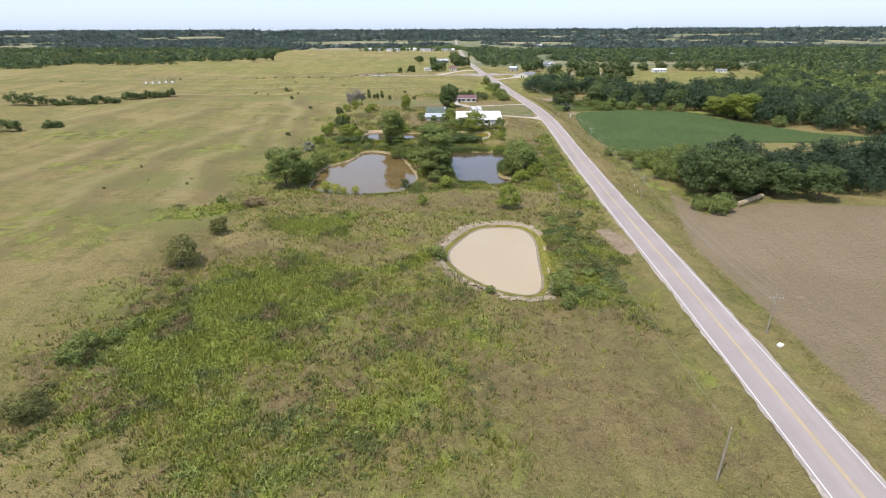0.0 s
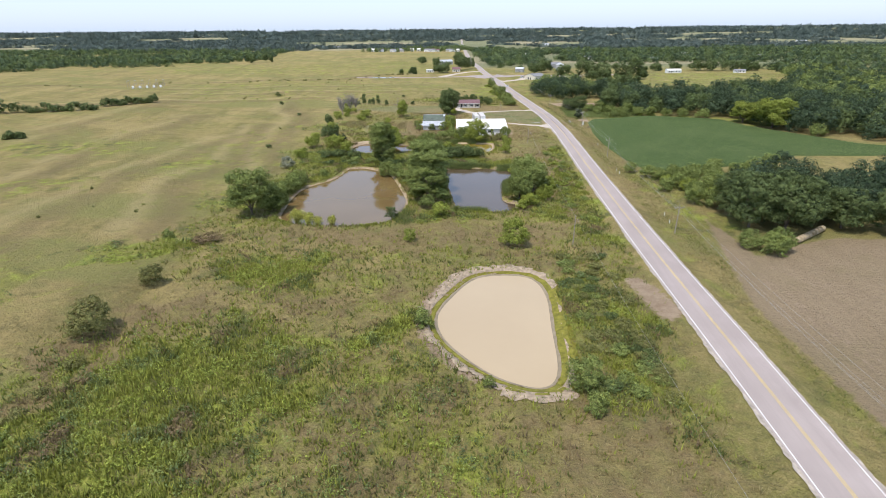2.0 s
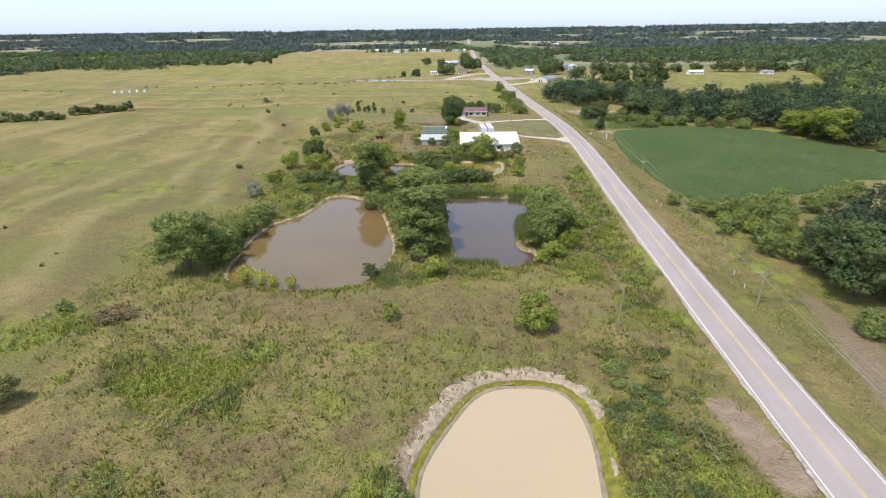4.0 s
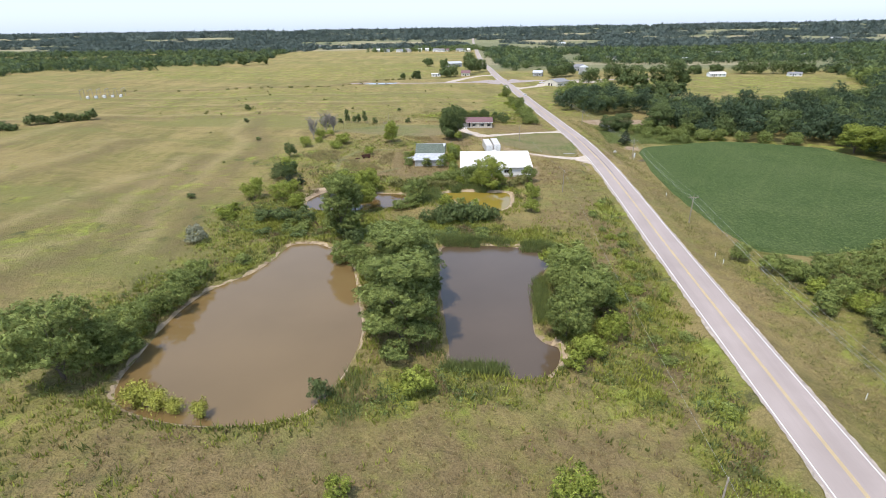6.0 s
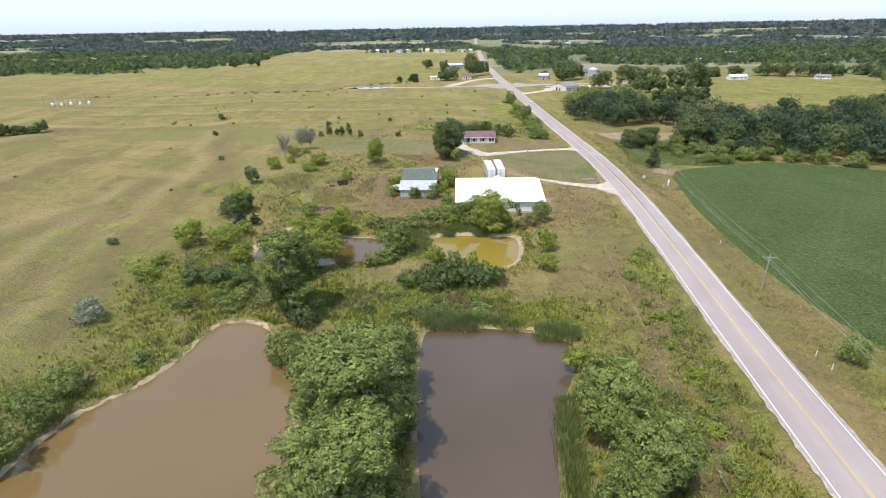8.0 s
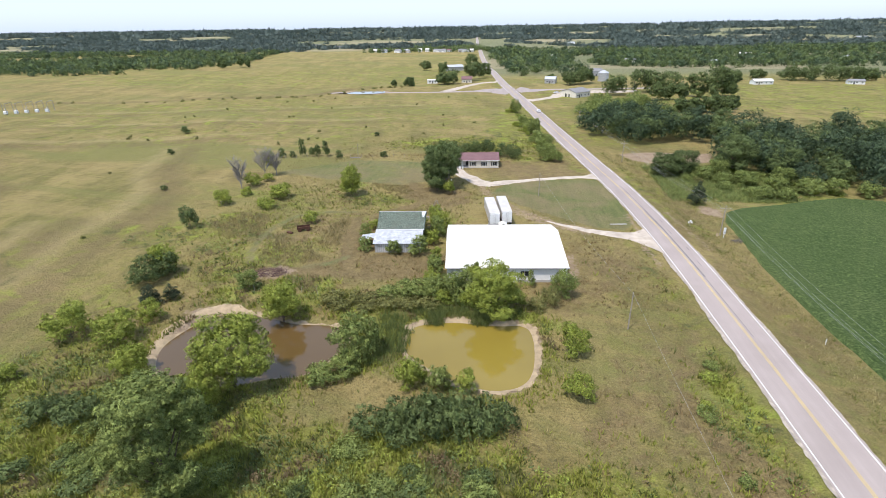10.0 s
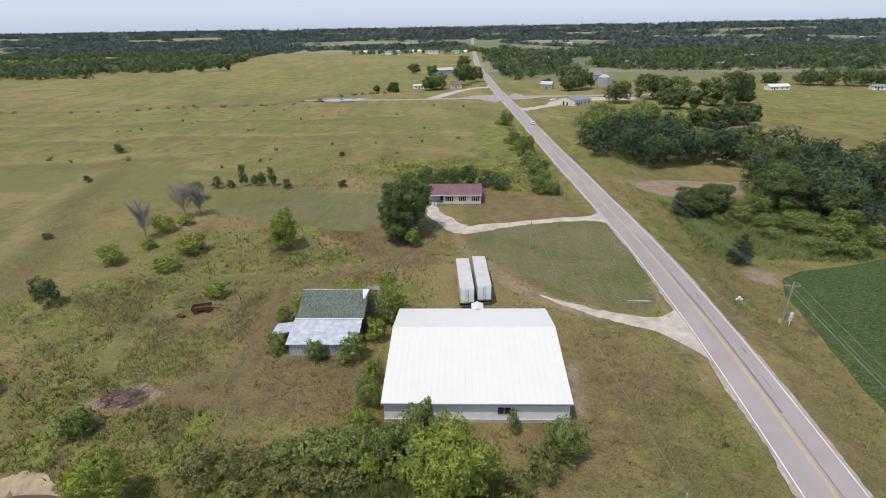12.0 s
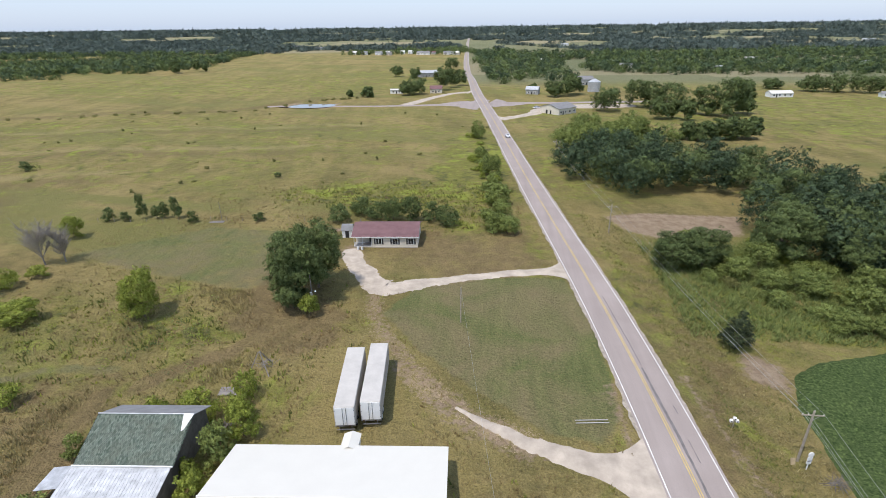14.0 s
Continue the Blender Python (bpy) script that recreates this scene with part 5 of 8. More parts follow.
plants("bush", "mid", "green bush by the barn corner", "bush", [(7.4, 273.4, 5.4, 5.4), (1.6, 276.8, 1.8, 3.4), (-9.2, 275.8, 2.4, 5.2)])
plants("scrub", "olive", "olive-brown weedy scrub on the slope", "brush", [(-35, 267.4, 5.4, 2.4), (-30.5, 267.6, 4.6, 2.2), (-33, 265.4, 4, 1.8), (-28, 265.2, 4, 1.6)])
# round the old shed
plants("bush", "mid", "green bush growing against the old shed", "bush", [(-34.9, 290.2, 3.6, 3.2), (-28, 288.8, 3.6, 3.4), (-22.4, 289.6, 5.0, 4.2), (-19.4, 299.6, 4.4, 5.2), (-37, 299, 3, 3)])
plants("bush", "lime", "spiky yellow-green bush between shed and barn", "bush", [(-18.8, 304, 4.2, 4.6), (-19.8, 294.6, 3.4, 3.8), (-20.6, 306.6, 3.8, 3.8), (-21.4, 297, 2.6, 3), (-35.8, 303.6, 3.4, 2.4)])
plants("scrub", "lime", "yellow-green weeds behind the old shed", "brush", [(-32, 306.5, 4, 2.2), (-27.5, 308.5, 4.4, 2.4), (-21.6, 310.8, 4.2, 3.8), (-24.5, 306.5, 4, 2.4)])
# the yard west of the house
plants("tree", "lime", "young round bright green tree in the yard", "tree", [(-49.4, 329.2, 7.2, 9)])
plants("tree", "oak", "large dense dark tree beside the ranch house", "tree", [(-24.0, 336.6, 11.5, 14.5), (-22.4, 342.5, 11, 13.5), (-24.2, 334.4, 6, 8.5), (-26, 345, 8, 10.5)])
plants("bush", "lime", "yellow-green bush at the foot of the dark tree", "bush", [(-20.4, 332.2, 3.8, 4.4)])
plants("bush", "lime", "yellow-green bush in the rough yard", "bush", [(-83.4, 317.6, 5.6, 4.4), (-69.6, 325, 7.6, 4.2), (-70.1, 316, 5.4, 3.2), (-53.4, 306, 4, 3.6), (-83.4, 336, 5.4, 4.4), (-80.6, 326, 3.8, 2.6), (-89.4, 361, 5.4, 5.6), (-80.6, 341, 4, 2.8)])
plants("bush", "oak", "small feathery green tree of a hedgerow", "tree", [(-82.5, 376.4, 2.8, 6.8), (-78.7, 376.6, 2.6, 4), (-76.4, 376.8, 2.6, 5), (-73.3, 377, 3.2, 6), (-89.7, 373.1, 3.4, 3.6), (-85.3, 373.4, 2.8, 2.7), (-67.3, 374.5, 2.8, 3), (-50.4, 377.2, 3.4, 2.3)], "hedgerow trees")
plants("bush", "oak", "small dark bush far out in the pasture", "bush", [(-158.4, 420, 4.3, 3.6), (-63.2, 419.2, 2.4, 2), (-96.4, 252.2, 2.8, 1.7), (-110, 330, 2.4, 1.8), (-140, 380, 3, 2.4)])
plants("bush", "oak", "green bush behind the ranch house", "bush", [(-20, 381, 6.4, 5), (-15.6, 380.5, 6, 6), (-11, 381, 6, 6.4), (-29, 378, 6, 4.4), (-25, 384, 6, 4.8), (-5.6, 380.6, 5, 5), (-1.4, 378, 6.4, 5.4)])
plants("bush", "mid", "roadside bush in the ditch", "bush", [(10, 375, 7.4, 5.4), (13.8, 372.8, 5.4, 5), (11, 395, 8.6, 6), (8.4, 427, 7, 7.4), (0.6, 489, 6.4, 8.4), (4, 447, 5.2, 6), (12, 385, 6, 4.6), (9.6, 410, 5, 4.4), (5.6, 436, 5, 4)])
_v = random.Random(12)
for _i in range(38):
    # lush strip of shrubs down the west ditch
    _y = 374 + 130 * _v.random()
    _x = float(road_x(_y)) - _v.uniform(8.5, 17)
    plant("scrub", _v.choice(["lime", "mid"]), _x, _y, _v.uniform(2.2, 5), _v.uniform(1.0, 3.0), "lush green shrub in the ditch beside the highway", "bush", "ditch shrubs")
# east of the road
plants("juniper", "juniper", "dark juniper standing alone by the crop field", "juniper", [(49.4, 330.4, 6, 7.2)])
plants("tree", "oak", "dark green tree at the edge of the wood", "tree", [(48, 359.5, 10, 7.6), (54.2, 360.6, 10, 9), (72, 367, 14, 12.5), (84, 360, 12, 11)])


def dead_tree(x, y, w, h, label):
    r = random.Random(int(x * 7 + y))
    ob = base("dead_tree", pose(x, y, ground_at(x, y), 0, 0, r.uniform(0, 360)), label, "tree")
    bm = rod((0, 0, -0.3), (0.2, 0.1, h * 0.55), 0.16, 0.08, 7)
    tips = [((0.05, 0, h * 0.12 * k + 0.4), 0.09) for k in range(1, 5)]
    for (p, rad) in tips:
        for j in range(5):
            a = r.uniform(0, 6.28)
            q = (p[0] + w * 0.32 * math.cos(a), p[1] + w * 0.32 * math.sin(a), p[2] + h * r.uniform(0.25, 0.5))
            rod(p, q, rad * 0.7, 0.035, 5, bm)
            for _ in range(17):
                b2 = r.uniform(0, 6.28)
                s = r.uniform(0.3, 0.9)
                st = [p[i] + (q[i] - p[i]) * s for i in range(3)]
                rod(st, (st[0] + w * 0.17 * math.cos(b2), st[1] + w * 0.17 * math.sin(b2), st[2] + h * r.uniform(0.08, 0.22)), 0.034, 0.022, 4, bm)
    part("trunk", bm, DEADWOOD, ob)


dead_tree(-84.6, 331, 7, 10, "bare grey dead tree at the field edge")
dead_tree(-84, 346.4, 9, 10, "bare grey dead tree with spreading branches")
dead_tree(-81, 348.5, 7, 8, "bare grey dead tree with spreading branches")


# ---- woods ----
def wood(name, label, spots, leaf, leaves=420, size=0.6):
    """A wood as one piece of stuff: spots of (x, y, spread, height)."""
    vs = []
    foot = land_z(np.array([p[0] for p in spots], float), np.array([p[1] for p in spots], float))
    for k, (x, y, w, h) in enumerate(spots):
        r = np.random.default_rng(k * 13 + len(name))
        b = boughs(r, 9 if leaves > 200 else 5, w, h, h * (0.05 if leaves > 200 else -0.25), 1.05)
        cl = clumps(r, b, 70, w * 0.075) if leaves > 200 else b
        vs.append(crown_arrays(r, cl, leaves, size, b, 0.35) + [x, y, foot[k] - 0.2, 0, 0, 0])
    ob = new(name, crown_mesh(name, np.concatenate(vs), LEAF[leaf]))
    return tagged(ob, label, "wood", kind="stuff")


def scatter(poly, step, w, h, seed, jitter=0.45):
    poly = np.array(poly, float)
    r = np.random.default_rng(seed)
    lo, hi = poly.min(0), poly.max(0)
    gx, gy = np.meshgrid(np.arange(lo[0], hi[0], step), np.arange(lo[1], hi[1], step))
    x = gx.ravel() + r.uniform(-jitter, jitter, gx.size) * step
    y = gy.ravel() + r.uniform(-jitter, jitter, gx.size) * step
    k = signed(poly, x, y) < -1
    return [(a, b, w * r.uniform(0.75, 1.3), h * r.uniform(0.66, 1.25)) for a, b in zip(x[k], y[k])]


# the belt of trees beyond the crop field
_belt = scatter([(30, 438), (33, 424), (40, 411), (52, 402), (77, 404), (72, 388), (70, 372), (72, 356), (82, 347), (93, 342), (113, 337), (128, 330), (134, 312), (149, 291), (190, 260), (330, 250), (330, 612), (296, 616), (270, 540), (225, 462), (200, 444), (175, 437), (150, 421), (128, 412), (112, 407), (103, 418), (93, 424), (90, 434), (79, 443), (64, 444), (54, 456), (40, 458)], 8.4, 12.4, 11.0, 3)
_near = [p for p in _belt if p[0] < 205]
_deep = [p for p in _belt if p[0] >= 205]
wood("tree_belt", "dense belt of dark green broadleaf trees", _near[0::3], "wood", 1000, 0.42)
wood("tree_belt", "mid-green trees standing among a dark belt", _near[1::3], "oak", 1000, 0.42)
wood("tree_belt", "tall dark trees standing among a belt", [(x, y, w * 1.05, h * 1.12) for x, y, w, h in _near[2::3]], "wood", 1000, 0.42)
wood("deep_wood", "deep green wood reaching far to the east", _deep[0::3], "oak", 320, 0.7)
wood("deep_wood", "dark trees in a deep wood", _deep[1::3], "wood", 320, 0.7)
wood("deep_wood", "paler green trees in a deep wood", _deep[2::3], "mid", 320, 0.7)
wood("copse", "copse of mid-green trees behind the dark belt", scatter([(37, 466), (76, 470), (84, 500), (70, 512), (50, 512), (38, 496)], 9.0, 12.5, 9.0, 6), "mid", 1000, 0.45)
wood("grove", "grove of large dark green trees beside the stubble", scatter([(62, 170), (70, 160), (90, 166), (118, 164), (190, 162), (210, 222), (150, 216), (118, 206), (96, 198), (76, 196), (66, 184)], 8.2, 11.5, 11.4, 4), "wood", 1500, 0.34)
plants("tree", "oak", "large dark green tree at the corner of the grove", "tree", [(67.5, 164.5, 15, 15), (75, 162, 14.5, 15), (68, 175, 13, 11.5), (81, 168, 13, 12), (90, 165, 12, 11), (100, 162, 12, 11)])
plants("bush", "mid", "green bush on the edge of the grove", "bush", [(65, 146.5, 6.5, 5), (61.5, 150.5, 6, 4.4), (67.5, 149, 6, 5.6), (60.5, 183, 6.5, 5.6), (62.5, 190, 6.4, 5.4), (56, 196, 5, 4), (65, 180, 7, 6), (69, 196, 7, 5.6), (72, 202, 7.4, 6), (57, 209, 5.4, 4.4), (63.6, 211, 6, 4.8), (70, 214, 7, 5), (78, 217, 7.6, 5.4), (93, 220, 8, 6), (101, 225, 8, 6), (50.5, 218, 4.6, 4.4), (54.5, 212, 5, 4.4), (60, 208, 6, 4.6), (67, 205, 7, 5.4), (61, 200, 6, 5), (75, 210, 8, 6.4), (85, 214, 7, 5)])
plants("bush", "lime", "yellow-green bush on the edge of the grove", "bush", [(63, 196.5, 5.6, 4.4), (66.5, 187, 5.4, 4.2), (58.5, 203, 4.6, 3.4)])
plants("tree", "lime", "broad pale green tree at the crop edge", "tree", [(140, 306, 20, 15), (132, 320, 14, 11)])
plants("bush", "mid", "green shrub below the wood", "bush", [(91, 342, 7, 5), (99, 340.5, 7, 4.4), (107, 338, 7, 5), (117, 334, 8, 5.4), (151, 287, 8, 6), (59, 356, 7, 4.4), (64, 352, 7, 4), (70, 350, 8, 4.6), (76, 345, 8, 4.4), (62, 345, 5, 3), (70, 338, 7, 3.6), (75, 336, 6, 3.4), (80, 350, 8, 6), (66, 362, 8, 5.4), (84, 342, 8, 5)])
wood("farm_trees", "clumped green trees round the distant farms", [(71, 572, 19, 14), (92, 591, 18, 17), (100, 588, 16, 15), (110, 584, 19, 17), (95, 546, 14, 11), (121, 560, 14, 17), (130, 556, 18, 22), (138, 560, 18, 20), (144, 566, 12, 13), (106, 541, 9, 13), (101, 548, 8, 10), (91, 491, 9, 8), (98, 490, 11, 9), (107, 492, 12, 10), (116, 494, 11, 9), (124, 504, 7, 8), (55, 645, 18, 14), (46, 640, 14, 11), (62, 655, 14, 13), (32, 662, 9, 7), (-55, 652, 20, 13), (-38, 680, 16, 19), (-32, 700, 14, 16), (-88, 638, 10, 8), (-101, 638, 5, 5), (-60, 648, 14, 10), (-54, 922, 20, 12), (-76, 780, 14, 10), (-26, 716, 12, 13), (-98, 800, 14, 11), (-380, 862, 12, 14), (-370, 850, 12, 12), (-352, 880, 8, 11), (-360, 876, 10, 13), (186, 668, 14, 9), (214, 690, 16, 8), (232, 672, 18, 12), (246, 668, 20, 14), (262, 664, 20, 14), (276, 662, 18, 13), (290, 668, 16, 10), (318, 672, 10, 9)], "oak", 1700, 0.6)
# the scrubby creek line across the west pasture
_cl = [(-420, 500), (-275, 526), (-213, 540), (-144, 571), (-118, 612), (-92, 626)]
_cs = []
for _i in range(46):
    _s = random.random() ** 0.8 * 4.99
    _k = min(4, int(_s))
    _f = _s - _k
    _cs.append((_cl[_k][0] + (_cl[_k + 1][0] - _cl[_k][0]) * _f + random.uniform(-2, 2), _cl[_k][1] + (_cl[_k + 1][1] - _cl[_k][1]) * _f + random.uniform(-2, 2), random.uniform(2, 4.5), random.uniform(0.8, 2.2)))
wood("creek_scrub", "line of low scrub along a creek in the pasture", _cs, "olive", 90, 0.3)
# bushes far down the west pasture
wood("pasture_thicket", "low dark thickets far down the pasture", [(-296 + 5.2 * i, 338 + 1.7 * i + 2 * (i % 2), 8, 6.5 - 1.5 * (i % 3)) for i in range(9)] + [(-256 + 4.4 * i, 366 + 2.0 * i, 7, 6 - (i % 3)) for i in range(7)] + [(-312 + 6 * i, 332 + 2 * (i % 2), 10, 9 - 2 * (i % 2)) for i in range(3)] + [(-246, 250, 9, 7), (-240, 253, 7, 6), (-231, 264, 6, 4), (-226, 265, 5, 3.6), (-334, 330, 10, 8), (-345, 322, 12, 9)], "oak", 420, 0.5)
_d = random.Random(77)
wood("pasture_weeds", "small dark weeds and saplings dotted over the pasture", [(_d.uniform(-210, 8), _d.uniform(392, 560), _d.uniform(0.9, 2.2), _d.uniform(0.6, 1.6)) for _ in range(40)] + [(_d.uniform(-230, -95), _d.uniform(150, 392), _d.uniform(0.6, 1.3), _d.uniform(0.5, 1.0)) for _ in range(9)] + [(-155, 421, 3.6, 3.4), (-178, 407, 3, 3), (-162, 425, 2.6, 2.4)], "olive", 60, 0.28)


# trees in and behind the far village
_d = random.Random(31)
wood("village_trees", "green garden trees round the far village houses", [(_d.uniform(-290, -48), _d.uniform(1226, 1330), _d.uniform(7, 13), _d.uniform(6, 10)) for _ in range(70)] + [(_d.uniform(-200, -50), _d.uniform(1300, 1380), _d.uniform(12, 18), _d.uniform(9, 13)) for _ in range(40)], "oak", 70, 1.2)


# the outlines of the far woods east of the road, and of the open pasture to the west
EAST_WOODS = [
    [(-5, 757), (4, 724), (36, 770), (50, 762), (62, 722), (95, 760), (60, 800), (92, 985), (70, 1060), (-32, 1030), (-20, 877)],
    [(92, 870), (111, 846), (155, 815), (250, 812), (300, 830), (420, 800), (760, 860), (1400, 1100), (1400, 1180), (760, 1060), (400, 985), (270, 1005), (145, 1075)],
    [(300, 690), (330, 620), (520, 600), (1100, 720), (1100, 800), (700, 800), (420, 760)],
]
WEST_PASTURE = [(-900, 400), (-480, 730), (-437, 787), (-400, 850), (-390, 960), (-440, 1140), (-475, 1270), (-420, 1440), (-250, 1380), (-100, 1300), (-62, 1250), (-42, 1000), (-29, 840), (-6, 640), (14, 490), (34, 300)]


def far_country():
    """Woodlots, hedgerows and single trees out to the horizon, with fields between them."""
    r = np.random.default_rng(11)
    near, far = [], []
    for y0, y1, step in ((520, 1300, 13), (1300, 2300, 26), (2300, 4850, 62)):
        half = y1 * 1.12
        xs, ys = np.meshgrid(np.arange(-half, half, step), np.arange(y0, y1, step * 1.1))
        x = xs.ravel() + r.uniform(-0.5, 0.5, xs.size) * step
        y = ys.ravel() + r.uniform(-0.5, 0.5, xs.size) * step
        dense = np.zeros(x.shape, bool)
        for poly in EAST_WOODS:
            dense |= signed(poly, x, y) < 4 * np.sin(x * 0.11) + 4 * np.sin(y * 0.07)
        pasture = signed(WEST_PASTURE, x, y) < 0
        ok = (np.abs(x - 30) < y * 1.04) & (np.abs(x - road_x(y)) > 12) & ~pasture
        for px, py, full in zip(x[ok], y[ok], dense[ok]):
            east = px > road_x(py)
            deep = 150 if py < 1300 else 420
            wide = noise.noise((px / 520, py / deep, 0.3)) + 0.4 * noise.noise((px / 120, py / (80 if py < 1300 else 240), 4.0))
            hedge = abs(noise.noise((px / 700, py / (deep * 1.4), 9.0))) < 0.03
            if east and py < 1050:
                lot = full and r.random() < 0.9
                hedge = hedge and py > 700 and px > 330
            elif py < 1300:
                lot = wide > (-0.02 if east else -0.16)
            else:
                lot = wide > (0.0 if east else -0.1)
            if not (lot or hedge or (py > 1050 and r.random() < 0.03)):
                continue
            if py < 1300:
                near.append((px, py, r.uniform(11, 19), r.uniform(6.5, 12)))
            else:
                far.append((px, py, step * r.uniform(0.9, 1.5), r.uniform(5, 9)))
    for trees, leaf, label in ((near[0::2], "oak", "scattered green woodlots and hedgerow trees in the middle distance"), (near[1::2], "wood", "dark green trees among distant woodlots")):
        wood("distant_trees", label, trees, leaf, 50, 1.45)
    vs = []
    foot = land_z(np.array([p[0] for p in far]), np.array([p[1] for p in far]))
    for (x, y, w, h), z in zip(far, foot):
        b = [(w * r.uniform(-0.4, 0.4), w * r.uniform(-0.3, 0.3), h * r.uniform(0.25, 0.45), w * r.uniform(0.25, 0.4), h * r.uniform(0.4, 0.6)) for _ in range(3)]
        vs.append(crown_arrays(r, b, 23, w * 0.135, b, 0.4) + [x, y, z, 0, 0, 0])
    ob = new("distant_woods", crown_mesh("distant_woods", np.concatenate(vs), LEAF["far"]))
    tagged(ob, "patchwork of distant woods out to the horizon", "wood", kind="stuff")


far_country()


# ---- buildings ----
def diamond_shingle():
    m = Mat("green_diamond_shingle", 0.85, 0.0, 0.2)
    c = m.mix(m.island(), (0.064, 0.090, 0.070), (0.176, 0.206, 0.172))
    m.set("Base Color", m.mix(m.ramp(m.noise(0.7, 4.0), 0.4, 0.7, 0.0, 0.6), c, (0.11, 0.12, 0.09)))
    return m.m


DIAMOND = diamond_shingle()


def window(parent, x, y, z, w, h, shutters=False):
    """A window on a wall that faces -y, its middle at x, its sill at z."""
    fr = part("window", box(x - w / 2 - 0.06, y - 0.07, z - 0.06, x + w / 2 + 0.06, y - 0.005, z + h + 0.06, 0.01), WHITE_PAINT, parent, "white window frame")
    for k in (-1, 1):
        part("pane", box(x + k * w / 4 - w / 4 + 0.04, y - 0.085, z + 0.03, x + k * w / 4 + w / 4 - 0.04, y - 0.072, z + h - 0.03), GLASS, fr)
    if shutters:
        for k in (-1, 1):
            part("shutter", box(x + k * (w / 2 + 0.26) - 0.17, y - 0.06, z - 0.03, x + k * (w / 2 + 0.26) + 0.17, y - 0.004, z + h + 0.03, 0.01), DARK, parent, "dark window shutter")


def roof_ribs(parent, quad, count, material, name="rib", r=0.03):
    """Standing ribs from eave to ridge over a roof plane: quad is eave left, eave right, ridge right, ridge left."""
    a, b, c, d = (Vector(p) for p in quad)
    up = (b - a).cross(d - a).normalized()
    for i in range(count):
        s = i / (count - 1)
        p, q = a.lerp(b, s) + up * r * 0.6, d.lerp(c, s) + up * r * 0.6
        part(name, rod(p, q, r, r, 4), material, parent)


def white_barn():
    ob = base("barn", pose(-15.06, 276.75, 0.15, 0, 0, 4.9), "wide low white barn with a bright white metal roof", "barn")
    W, D, RD, E, R, B = 24.2, 23.0, 14.3, 3.05, 5.35, 3.4
    part("wall", prism([(0.35, -0.6), (0.35, E - 0.1), (RD, R - 0.2), (D - 0.3, B - 0.15), (D - 0.3, -0.6)], 0.3, W - 0.3), WHITE_PAINT, ob, "white sheet-metal wall")
    part("foundation", box(0.22, 0.22, -0.6, W - 0.22, 0.36, 0.35), CONCRETE, ob)
    part("roof", slab([(0, 0, E), (W, 0, E), (W, RD, R), (0, RD, R)], 0.12), WHITE_ROOF, ob)
    part("roof", slab([(0, RD + 0.004, R), (W, RD + 0.004, R), (W, D, B), (0, D, B)], 0.12), WHITE_ROOF, ob)
    part("ridge_cap", rod((-0.02, RD, R), (W + 0.02, RD, R), 0.09, 0.09, 8), WHITE_ROOF, ob)
    for i in range(28):
        x = 0.12 + i * (W - 0.24) / 27
        part("rib", rod((x, 0.02, E + 0.005), (x, RD, R + 0.005), 0.02, 0.02, 4), WHITE_ROOF, ob)
    part("gutter", box(0, -0.1, E - 0.16, W, -0.005, E - 0.04, 0.02), STEEL, ob)
    window(ob, 15.6, 0.33, 1.25, 1.7, 1.05)
    window(ob, 4.4, 0.33, 1.25, 1.2, 0.9)
    for i in range(40):
        x = 0.4 + i * 0.6
        part("siding_rib", box(x, 0.325, 0.36, x + 0.05, 0.352, E - 0.14), WHITE_PAINT, ob)
    # small gabled hood on the back wall
    hx = 13.0
    part("hood", prism([(D - 0.2, 2.0), (D - 0.2, 3.3), (D + 1.9, 3.1), (D + 1.9, 2.0)], hx - 0.85, hx + 0.85), WHITE_PAINT, ob)
    part("hood_roof", slab([(hx - 1.0, D - 0.6, 3.35), (hx, D - 0.6, 3.8), (hx, D + 2.1, 3.6), (hx - 1.0, D + 2.1, 3.15)], 0.07), WHITE_ROOF, ob)
    part("hood_roof", slab([(hx + 0.004, D - 0.6, 3.8), (hx + 1.0, D - 0.6, 3.35), (hx + 1.0, D + 2.1, 3.15), (hx + 0.004, D + 2.1, 3.6)], 0.07), WHITE_ROOF, ob)
    part("hood_post", rod((hx - 0.7, D + 1.7, -0.4), (hx - 0.7, D + 1.7, 2.1), 0.07), WHITE_PAINT, ob)
    part("hood_post", rod((hx + 0.7, D + 1.7, -0.4), (hx + 0.7, D + 1.7, 2.1), 0.07), WHITE_PAINT, ob)


